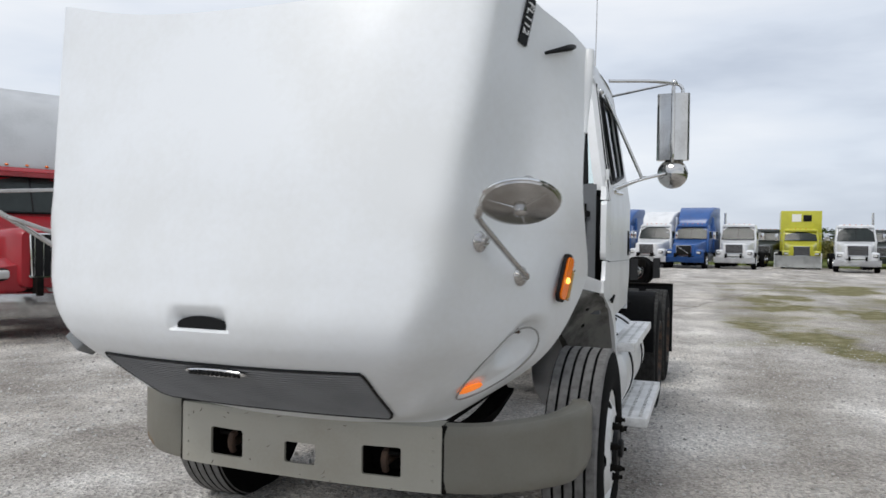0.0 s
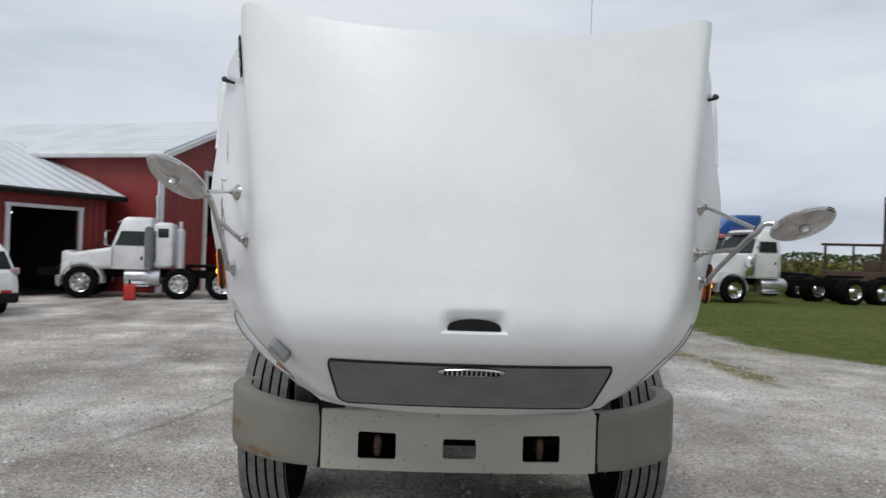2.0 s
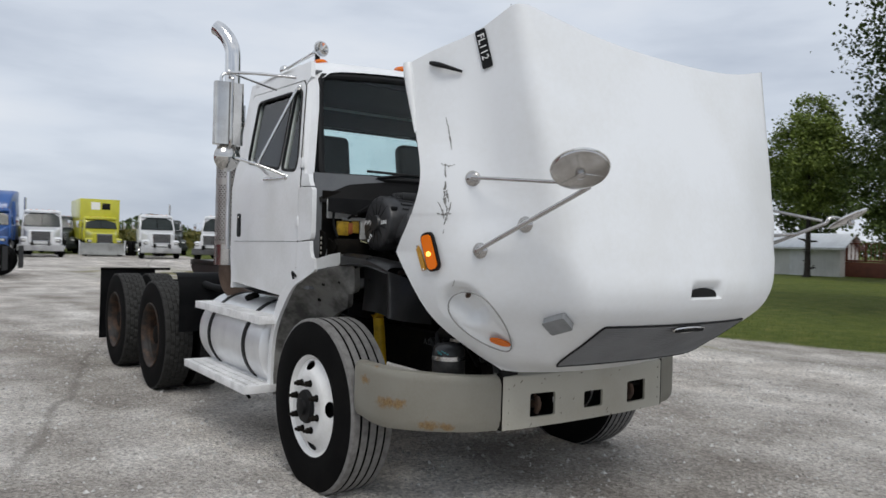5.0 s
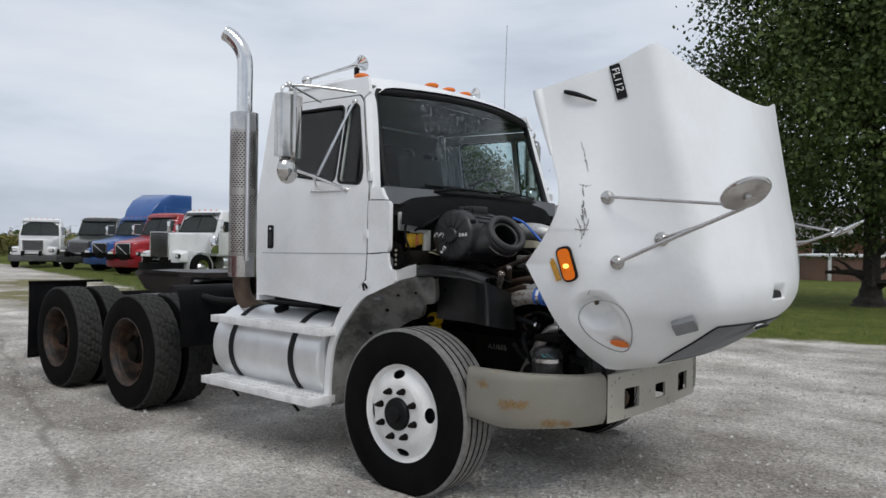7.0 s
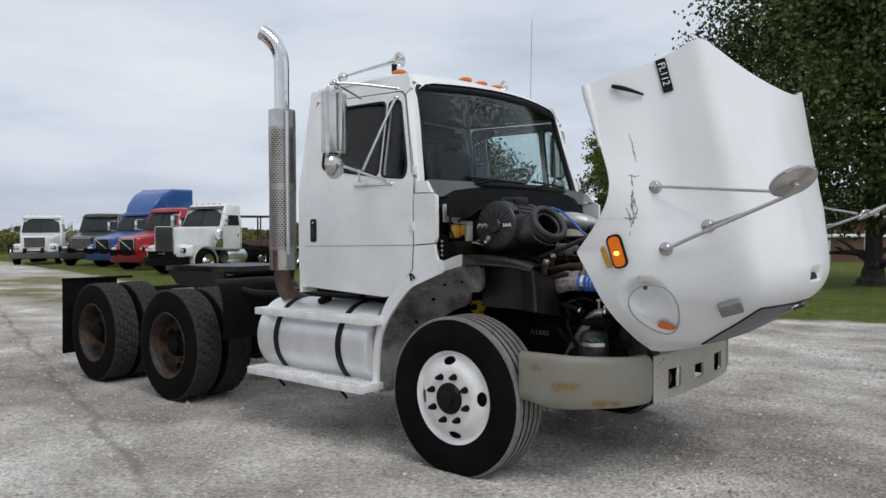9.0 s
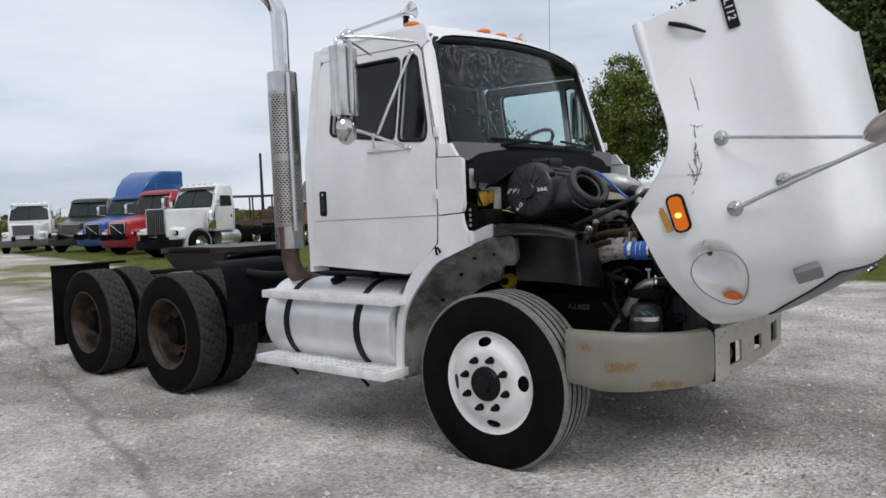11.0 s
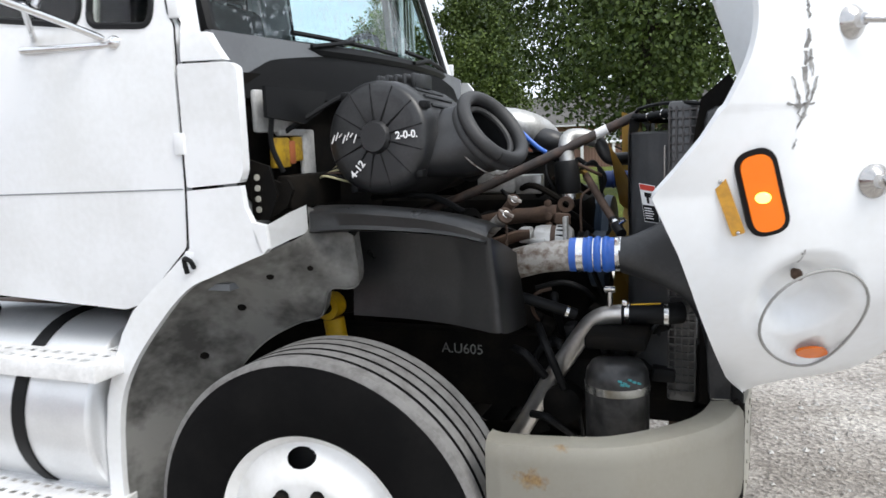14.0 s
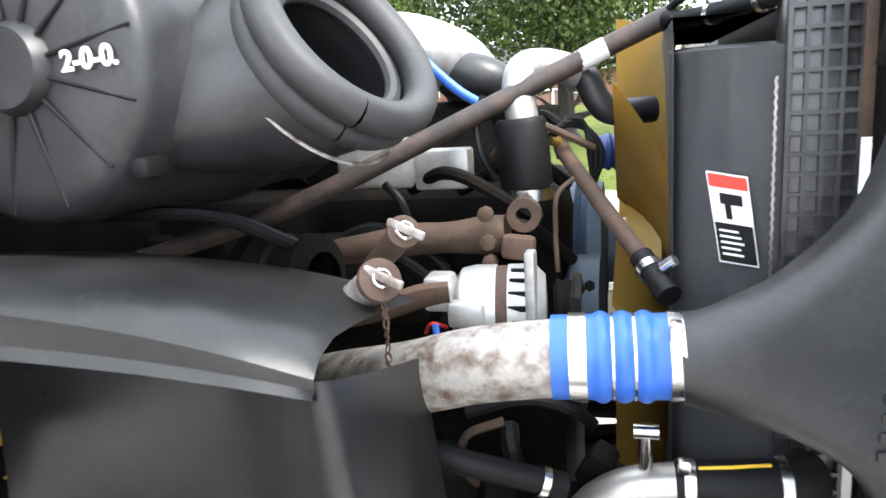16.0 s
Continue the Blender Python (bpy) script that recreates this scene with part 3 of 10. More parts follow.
# the air slot above the grille
slot = np.maximum(np.abs(SKIN[:, :, 1]) / 0.105, np.abs(SKIN[:, :, 2] - 1.256) / 0.042) + 10 * (SKIN[:, :, 0] < 1.5)
SHAPE -= SKIN_N * (0.035 * ease((1.15 - slot) / 0.3) * ease((1.309 - SKIN[:, :, 2]) / 0.07))[..., None]

bm = bmesh.new()
vs = [[bm.verts.new(p) for p in row] for row in SHAPE]
for a, b in zip(vs, vs[1:]):
    for i in range(len(a) - 1):
        bm.faces.new((a[i], a[i + 1], b[i + 1], b[i]))
bmesh.ops.recalc_face_normals(bm, faces=bm.faces[:])
bmesh.ops.solidify(bm, geom=bm.faces[:], thickness=0.016)
hood = part("hood", bm, WHITE, truck, "tilted glass-fibre bonnet in glossy white with scuffs", sharp=50)

# grille: a dark panel with thin slats
bm = bmesh.new()


def grille_at(y, f, out):
    """A point on the grille: y across, f from its lower to its upper edge."""
    z = 0.857 + f * 0.228
    low, near = [], []
    for k in range(0, 72):
        row = SKIN[k, NU:, :]
        low.append(np.interp(abs(y), row[:, 1], row[:, 2]))
        near.append(np.interp(abs(y), row[:, 1], row[:, 0]))
    x = np.interp(z, low, near)
    slope = (np.interp(z + 0.02, low, near) - np.interp(z - 0.02, low, near)) / 0.04
    n = np.array([1.0, 0.12 * y, -slope])
    return np.array([x, y, z]) + n / np.linalg.norm(n) * out


def grille_w(f):
    """Half width of the grille, with rounded lower corners."""
    return 0.535 + 0.015 * f - 0.035 * max(0.0, 1 - f / 0.16) ** 2 - 0.012 * max(0.0, 1 - (1 - f) / 0.12) ** 2


rows = []
for f in np.linspace(0, 1, 17):
    w = grille_w(f)
    rows.append([grille_at(y * w, f, 0.004) for y in np.linspace(-1, 1, 33)])
ring_faces(bm, rows, False, False)
grille = part("grille", bm, GRILLE, hood, "grey mesh grille")
slat = bmesh.new()
for k in range(1, 22):
    f = k / 22
    w = grille_w(f) * 0.985
    tube(slat, [grille_at(y * w, f, 0.006) for y in np.linspace(-1, 1, 17)], 0.0032, 4)
part("grille_slats", slat, mat("grille_slat_grey", (0.25, 0.25, 0.255), 0.5, amount=0.3), grille)
edge = bmesh.new()
loop = [grille_at(y * grille_w(1), 1, 0.004) for y in np.linspace(-1, 1, 21)] + [grille_at(grille_w(1 - f), 1 - f, 0.004) for f in np.linspace(0.06, 0.94, 12)] + \
    [grille_at(y * grille_w(0), 0, 0.004) for y in np.linspace(1, -1, 21)] + [grille_at(-grille_w(f), f, 0.004) for f in np.linspace(0.06, 0.94, 12)]
tube(edge, loop + loop[:1], 0.005, 6)
part("grille_frame", edge, BLACK, grille)
# badge bar at the top of the grille
bm = bmesh.new()
n = Vector((0.78, 0, -0.62))
bc = Vector(grille_at(0, 0.93, 0.012))
rings = []
for s, k in ((1.0, 0.0), (1.0, 0.008), (0.9, 0.012)):
    rings.append([bc + n * k + Vector((0, 0.128 * s * math.cos(a), 0)) + Vector((0.62, 0, 0.78)) * 0.019 * s * math.sin(a) for a in [2 * math.pi * q / 28 for q in range(28)]])
ring_faces(bm, rings)
badge = part("badge", bm, CHROME, hood, "oval chrome badge bar with dark lettering strokes")
bm = bmesh.new()
for k in range(12):
    box(bm, bc + n * 0.0125 + Vector((0, -0.1 + 0.0182 * k, 0)), (0.011, 0.012, 0.015), 0, Euler((0, radians(38), 0)).to_matrix(), 1)
part("lettering_bar", bm, BLACK, badge)
# slot: dark opening behind
bm = bmesh.new()
p, n = skin((1.785, 0, 1.244))
bar(bm, [[(-0.098, -0.026), (0.098, -0.026)] + [(0.098 * math.cos(a), -0.016 + 0.032 * math.sin(a)) for a in np.linspace(0.05, math.pi - 0.05, 15)]], lambda u, v, w: p + Vector((0, u, v)) + n * (w - 0.040), 0.02)
part("air_slot", bm, BLACK, hood, "dark air slot")


def patch(bm, p, n, turn, outline, thick, lift=0.001, up=(0, 0, 1)):
    """A thin plate with a 2D outline laid on the bonnet at p, normal n."""
    n = Vector(n).normalized()
    y = (Vector(up) - n * n.dot(Vector(up))).normalized()
    x = y.cross(n)
    c, s = math.cos(turn), math.sin(turn)
    x, y = x * c + y * s, y * c - x * s
    return bar(bm, [outline], lambda u, v, w: Vector(p) + x * u + y * v + n * (lift + w), thick)


def on_skin(bm, c, outline, turn, thick, lift=0.001):
    """Like patch, but each point follows the curve of the skin."""
    p, n = skin(c)
    y = (Vector((0, 0, 1)) - n * n.z).normalized()
    x = y.cross(n)
    cs, sn = math.cos(turn), math.sin(turn)
    x, y = x * cs + y * sn, y * cs - x * sn

    def place(u, v, w):
        q, m = skin(p + x * u + y * v)
        flat = p + x * u + y * v
        q = flat + n * (q - flat).dot(n)
        return q + n * (lift + w)
    return bar(bm, [outline], place, thick)


for side in (-1, 1):
    # lamp surround
    pts = []
    c = Vector((1.200, side * 0.880, 1.085))
    p, n = skin(c)
    axis = Vector((0.005, side * -0.25, -0.17)).normalized()
    axis = (axis - n * axis.dot(n)).normalized()
    up = n.cross(axis)
    for k in range(40):
        a = 2 * math.pi * k / 40
        w = 0.117 - 0.038 * math.cos(a)
        q, m = skin(p + axis * 0.205 * math.cos(a) + up * w * math.sin(a))
        pts.append(q + m * 0.001)
    bm = bmesh.new()
    tube(bm, pts + pts[:1], 0.0035, 5)
    lamp = part("headlamp_surround", bm, mat("lamp_seam_grey", (0.30, 0.30, 0.29), 0.6, amount=0.3), hood, "headlamp recess with its lens gone")
    bm = bmesh.new()
    p, n = skin((1.185, side * 0.985, 1.185))
    ball(bm, p - n * 0.060, 0.013, (1, 1, 1), 12, 8)
    rod(bm, p - n * 0.075, p - n * 0.043, 0.007)
    part("bulb_socket", bm, RUST, lamp)
    bm = bmesh.new()
    p, n = skin((1.205, side * 0.787, 1.018))
    on_skin(bm, (1.205, side * 0.766, 1.010), oval(0, 0, 0.052, 0.024, 20, side * 0.35), 0, 0.006, -0.008)
    part("turn_lamp", bm, AMBER if side < 0 else AMBER_GLOW, lamp, "orange turn lamp")
    bm = bmesh.new()
    ball(bm, p + Vector((0.0, side * -0.035, -0.012)) - n * 0.02, 0.011, (1, 1, 1), 10, 8)
    part("turn_bulb", bm, MATT, lamp)
    # amber clearance lamp, lit, in a black rubber ring
    c = (1.108, side * 1.165, 1.387)
    p, n = skin(c)
    n = (n + Vector((-0.12, side * 0.55, 0.0))).normalized()
    p = p + n * 0.004
    bm = bmesh.new()
    tilt = side * -0.25
    patch(bm, p, n, tilt, rounded([(-0.042, -0.092), (0.042, -0.092), (0.042, 0.092), (-0.042, 0.092)], 0.042, 8), 0.014)
    ringlamp = part("marker_lamp", bm, BLACK, hood, "black rubber ring with a lit amber marker lamp")
    bm = bmesh.new()
    patch(bm, p, n, tilt, rounded([(-0.031, -0.081), (0.031, -0.081), (0.031, 0.081), (-0.031, 0.081)], 0.031, 8), 0.022)
    part("marker_lens", bm, AMBER_LENS, ringlamp)
    bm = bmesh.new()
    ball(bm, p + n * 0.023 - Vector((0, 0, 0.008)), 0.013, (1.2, 0.6, 0.9), 14, 10)
    part("marker_bulb", bm, AMBER_LIT, ringlamp)
    p2, n2 = skin((1.042, side * 1.18, 1.362))
    n2 = (n2 + Vector((-0.12, side * 0.55, 0.0))).normalized()
    bm = bmesh.new()
    patch(bm, p2, n2, side * -0.35, rounded([(-0.0135, -0.062), (0.0135, -0.062), (0.0135, 0.062), (-0.0135, 0.062)], 0.004, 2), 0.008)
    refl = part("side_reflector", bm, OCHRE, hood, "faded amber reflector strip")
    y = (Vector((0, 0, 1)) - n2 * n2.z).normalized()
    for s in (-1, 1):
        part("screw", ball(bmesh.new(), p2 + n2 * 0.010 + y * 0.054 * s + y.cross(n2) * (side * 0.019 * s), 0.005, (1, 1, 1), 8, 6), STAINLESS, refl)
    # grey side lamp near the nose
    if side < 0:
        p, n = skin((1.535, side * 0.715, 1.134))
        bm = bmesh.new()
        patch(bm, p, n, side * -0.5, rounded([(-0.062, -0.040), (0.055, -0.045), (0.062, 0.040), (-0.055, 0.046)], 0.012, 3), 0.032)
        part("side_lamp", bm, GREYLENS, hood, "grey plastic lamp cover")
    # model plate with its letters
    p, n = skin((1.297, side * 1.0, 2.316))
    along = (Vector((0.030, side * -0.018, -0.137))).normalized()
    along = (along - n * along.dot(n)).normalized()
    across = n.cross(along)
    bm = bmesh.new()
    bar(bm, [rounded([(-0.088, -0.026), (0.088, -0.026), (0.088, 0.026), (-0.088, 0.026)], 0.006, 2)], lambda u, v, w: p + along * u + across * v + n * (0.003 + w), 0.006)
    plate = part("model_plate", bm, BLACK, hood, "small black model plate with white letters")
    m = Matrix((along, across, n)).transposed().to_4x4()
    m.translation = p + n * 0.0105 - along * 0.070 - across * 0.016
    words("FL112", 0.050, m, MARKWHITE, plate)
    # black hold-down latch at the cowl corner
    bm = bmesh.new()
    p, n = skin((1.05, side * 1.10, 2.272))
    q, n2 = skin((1.20, side * 1.045, 2.222))
    tube(bm, glide([p + n * 0.012, (p + q) / 2 + n * 0.032, q + n2 * 0.012], 5), [0.009, 0.011, 0.012, 0.012, 0.012, 0.011, 0.010, 0.009, 0.008, 0.007, 0.006], 8)
    part("hood_latch", bm, BLACK, hood, "black rubber hood latch")
    # the skin is rolled over at the upper cowl corner
    col = 0 if side < 0 else -1
    bm = bmesh.new()
    tube(bm, [SKIN[-1 - k, col] for k in range(0, 30, 3)], [0.024, 0.026, 0.025, 0.023, 0.020, 0.017, 0.014, 0.011, 0.009, 0.007], 10)
    part("rolled_edge", bm, WHITE, hood)
    # convex mirror on a three-legged stainless bracket
    a, na = skin((1.256, side * 1.015, 1.737))
    b, nb = skin((1.468, side * 0.842, 1.527))
    c, nc = skin((1.318, side * 1.022, 1.411))
    elbow, disc = Vector((1.90, -0.955, 1.675)), Vector((1.930, -1.035, 1.745))
    if side > 0:
        elbow, disc = Vector((1.84, 1.005, 1.612)), Vector((1.888, 1.137, 1.657))
    fork = None
    for q, m in ((a, na), (b, nb), (c, nc)):
        bm = bmesh.new()
        lathe(bm, [(0.036, 0.0), (0.036, 0.003), (0.028, 0.012), (0.016, 0.020), (0.013, 0.032), (0.0, 0.034)], q, m, 18)
        fork = part("mirror_bracket", bm, STAINLESS, hood, "stainless mirror bracket foot")
    bm = bmesh.new()
    near = elbow + Vector((-0.05, side * -0.008, -0.022))
    tube(bm, glide([c + nc * 0.030, c.lerp(near, 0.35) + Vector((0, side * 0.012, 0)), near, elbow, elbow + Vector((0.016, side * 0.025, 0.03)), disc - Vector((0, 0, 0.022))], 6), 0.0105, 10)
    part("mirror_arm", bm, STAINLESS, fork)
    bm = bmesh.new()
    tube(bm, [a + na * 0.030, elbow + Vector((-0.02, 0, 0.012))], 0.008, 10)
    part("mirror_strut", bm, STAINLESS, fork)
    bm = bmesh.new()
    tube(bm, [b + nb * 0.030, c.lerp(near, 0.78)], 0.009, 10)
    part("mirror_strut", bm, STAINLESS, fork)
    bm = bmesh.new()
    face = Vector((-0.48, 0.36, 0.80) if side < 0 else (-0.48, -0.15, 0.86)).normalized()
    lathe(bm, [(0.0, -0.012), (0.06, -0.010), (0.103, 0.0), (0.109, 0.006), (0.105, 0.014), (0.085, 0.020), (0.0, 0.026)], disc - face * 0.012, -face, 40)
    disc_part = part("convex_mirror", bm, STAINLESS, fork, "round convex mirror with a brushed metal back")
    bm = bmesh.new()
    u = face.orthogonal().normalized()
    v = face.cross(u)
    back = disc - face * 0.012
    tube(bm, [back + (u * math.cos(a) + v * math.sin(a)) * 0.1085 - face * 0.004 for a in [2 * math.pi * k / 40 for k in range(41)]], 0.0048, 6)
    part("mirror_rim", bm, CHROME, disc_part)
    bm = bmesh.new()
    for a in (0.4, 2.5, 4.6):
        tube(bm, [back - face * 0.027, back + (u * math.cos(a) + v * math.sin(a)) * 0.092 - face * 0.017], 0.003, 6)
    lathe(bm, [(0.020, 0.0), (0.018, 0.018), (0.010, 0.022), (0.0, 0.022)], back - face * 0.024, -face, 14)
    part("mirror_hub", bm, STAINLESS, disc_part)

# scuffs on the right flank of the bonnet
rng = random.Random(4)
bm = bmesh.new()
for line, w in ((((1.150, -1.10, 2.02), (1.170, -1.09, 1.93), (1.185, -1.09, 1.87)), 0.004), (((1.168, -1.11, 1.80), (1.172, -1.11, 1.755), (1.178, -1.11, 1.74)), 0.006),
                (((1.150, -1.12, 1.800), (1.180, -1.10, 1.793), (1.215, -1.09, 1.802)), 0.004), (((1.175, -1.11, 1.72), (1.170, -1.11, 1.66), (1.178, -1.11, 1.60)), 0.008),
                (((1.180, -1.11, 1.68), (1.190, -1.105, 1.63)), 0.006), (((1.185, -1.11, 1.60), (1.180, -1.11, 1.56), (1.170, -1.12, 1.52)), 0.006),
                (((1.135, -1.13, 1.575), (1.165, -1.12, 1.565), (1.20, -1.10, 1.572)), 0.005), (((1.145, -1.13, 1.625), (1.165, -1.12, 1.58), (1.172, -1.12, 1.54)), 0.004),
                (((1.20, -1.10, 1.625), (1.185, -1.10, 1.57)), 0.004), (((1.168, -1.12, 1.50), (1.160, -1.12, 1.48)), 0.003), (((1.20, -1.09, 1.255), (1.185, -1.09, 1.225)), 0.003)):
    pts = []
    for q in glide(line, 6):
        s, m = skin(q)
        pts.append((s + m * 0.0015 + Vector((rng.uniform(-1, 1), 0, rng.uniform(-1, 1))) * 0.003, m))
    for k, ((p, m), (q, _)) in enumerate(zip(pts, pts[1:])):
        t = (q - p).normalized()
        s = m.cross(t) * w * (0.35 + 0.65 * math.sin(math.pi * (k + 0.5) / (len(pts) - 1))) * rng.uniform(0.4, 1.2)
        v = [bm.verts.new(x) for x in (p - s, p + s, q + s * 0.8, q - s * 0.8)]
        bm.faces.new(v)
part("scratch", bm, SCRATCH, hood, "dark scratches through the white skin", kind="stuff")

# ---- bumper ----
PLAN = glide([(1.105, 0), (1.098, 0.30), (1.068, 0.635), (0.99, 0.86), (0.80, 1.07), (0.63, 1.145), (0.500, 1.158)], 10)


def bumper_x(y):
    y = abs(y)
    return float(np.interp(y, [p.y for p in PLAN], [p.x for p in PLAN]))


bm = bmesh.new()
holes = [rounded([(s * 0.29, 0.552), (s * 0.29, 0.672), (s * 0.463, 0.675), (s * 0.463, 0.552)], 0.012, 3) for s in (-1, 1)] + \
    [rounded([(-0.075, 0.562), (-0.075, 0.652), (0.075, 0.652), (0.075, 0.562)], 0.012, 3)]
bar(bm, [[(-0.633, 0.500), (0.633, 0.500), (0.633, 0.770), (-0.633, 0.770)]] + holes, lambda u, v, w: Vector((bumper_x(u) - w - 0.025 * max(0, (v - 0.755) / 0.02) ** 2 * 0.3, u, v)), 0.014,
    [("u", k * 0.08) for k in range(-7, 8)] + [("v", 0.755)])
ring_faces(bm, [[(bumper_x(y) - 0.003 - q * 0.085, y, 0.770 + 0.012 * math.sin(q * 2.4)) for q in (0, 0.15, 0.4, 1)] for y in np.linspace(-0.633, 0.633, 17)], False, False)
ring_faces(bm, [[(bumper_x(y) - 0.003 - q * 0.06, y, 0.500 - 0.006 * q) for q in (0, 0.3, 1)] for y in np.linspace(-0.633, 0.633, 17)], False, False)
bumper = part("bumper", bm, BEIGE, truck, "grey-beige three-piece bumper with rust spots")
# knocked a little askew
bumper.matrix_basis = Matrix.Translation((1.082, -0.006, 0.003)) @ Matrix.Rotation(radians(0.6), 4, "Z") @ Matrix.Translation((-1.08, 0, 0))
for s in (-1, 1):
    bm = bmesh.new()
    tube(bm, [(1.04, s * 0.376, 0.56), (1.055, s * 0.376, 0.585), (1.06, s * 0.376, 0.61), (1.05, s * 0.376, 0.635), (1.03, s * 0.376, 0.64)], 0.016, 8)
    rod(bm, (0.85, s * 0.376, 0.60), (1.05, s * 0.376, 0.60), 0.02)
    part("tow_hook", bm, RUST, bumper)
    # black box added behind the opening to stand in for its shade
    bm = bmesh.new()
    ring = rounded([(s * 0.27, 0.535), (s * 0.27, 0.690), (s * 0.485, 0.690), (s * 0.485, 0.535)], 0.02, 3)
    ring_faces(bm, [[(x, s * 0.3775 + (y - s * 0.3775) * k, 0.6125 + (z - 0.6125) * k) for y, z in ring] for x, k in ((1.058, 1), (0.93, 1), (0.925, 0.9), (0.924, 0.02))], True, False)
    part("tow_shade_box", bm, MATT, bumper, "black box added to darken the tow opening")
for side in (-1, 1):
    bm = bmesh.new()
    plan = [(p.x, p.y) for p in PLAN if p.y > 0.642]
    plan = [(bumper_x(0.643), 0.643)] + plan
    rings = []
    for k, (x, y) in enumerate(plan):
        t = k / (len(plan) - 1)
        a, b = plan[max(k - 1, 0)], plan[min(k + 1, len(plan) - 1)]
        d = Vector((b[0] - a[0], b[1] - a[1])).normalized()
        nx, ny = -d.y, d.x
        if nx * 1 + ny * 1 < 0:
            nx, ny = -nx, -ny
        top, low = 0.775 + 0.030 * ease(t * 1.2), 0.500 + 0.03 * ease((t - 0.6) / 0.4)
        sect = [(-0.09, top - 0.004), (-0.045, top + 0.004), (-0.014, top - 0.002), (-0.003, top - 0.018), (0.0, top - 0.045), (0.0, low + 0.06), (-0.004, low + 0.02), (-0.018, low), (-0.05, low - 0.002)]
        rings.append([(x + nx * o, side * (y + ny * o), z) for o, z in sect])
    ring_faces(bm, rings, False, False)
    ends = [bm.verts.new((p[0] - 0.03, p[1] - side * 0.012, p[2])) for p in rings[-1]]
    last = [v for v in bm.verts if any((v.co - Vector(p)).length < 1e-6 for p in rings[-1])]
    order = [min(last, key=lambda v: (v.co - Vector(p)).length) for p in rings[-1]]
    for k in range(len(order) - 1):
        bm.faces.new((order[k], order[k + 1], ends[k + 1], ends[k]))
    bmesh.ops.solidify(bm, geom=bm.faces[:], thickness=-0.010)
    part("bumper_end", bm, BEIGE if side > 0 else RUSTED, bumper, "wrap-round bumper end")
rng_scuff = random.Random(19)
scuffs = bmesh.new()
for k in range(22):
    y, z = rng_scuff.uniform(-0.60, 0.60), rng_scuff.choice((rng_scuff.uniform(0.51, 0.76), rng_scuff.uniform(0.72, 0.77), rng_scuff.uniform(0.50, 0.54)))
    if abs(abs(y) - 0.3775) < 0.12 and 0.52 < z < 0.70 or abs(y) < 0.10 and 0.52 < z < 0.70:
        continue
    a, n = rng_scuff.uniform(-0.5, 1.2), rng_scuff.uniform(0.002, 0.012)
    p, q = (y - n * math.cos(a), z - n * math.sin(a)), (y + n * math.cos(a), z + n * math.sin(a))
    tube(scuffs, [(bumper_x(abs(v)) + 0.0005, v, h) for v, h in (p, ((p[0] + q[0]) / 2 + 0.003, (p[1] + q[1]) / 2), q)], [0.001, rng_scuff.uniform(0.0012, 0.0030), 0.001], 4)
part("scuff", scuffs, mat("dark_chip", (0.07, 0.055, 0.045), 0.8, amount=0.4, scale=40), bumper, "small dark scuffs and chips", kind="stuff")
for s in (-1, 1):
    for z in (0.54, 0.60, 0.66, 0.72):
        part("bolt", ball(bmesh.new(), (bumper_x(0.59) + 0.001, s * 0.598, z + 0.01 * s), 0.006, (0.6, 1, 1), 8, 6), BEIGE, bumper)
    bm = bmesh.new()
    rod(bm, (bumper_x(0.638) - 0.012, s * 0.638, 0.50), (bumper_x(0.638) - 0.012, s * 0.638, 0.775), 0.012)
    part("joint_seal", bm, MATT, bumper)


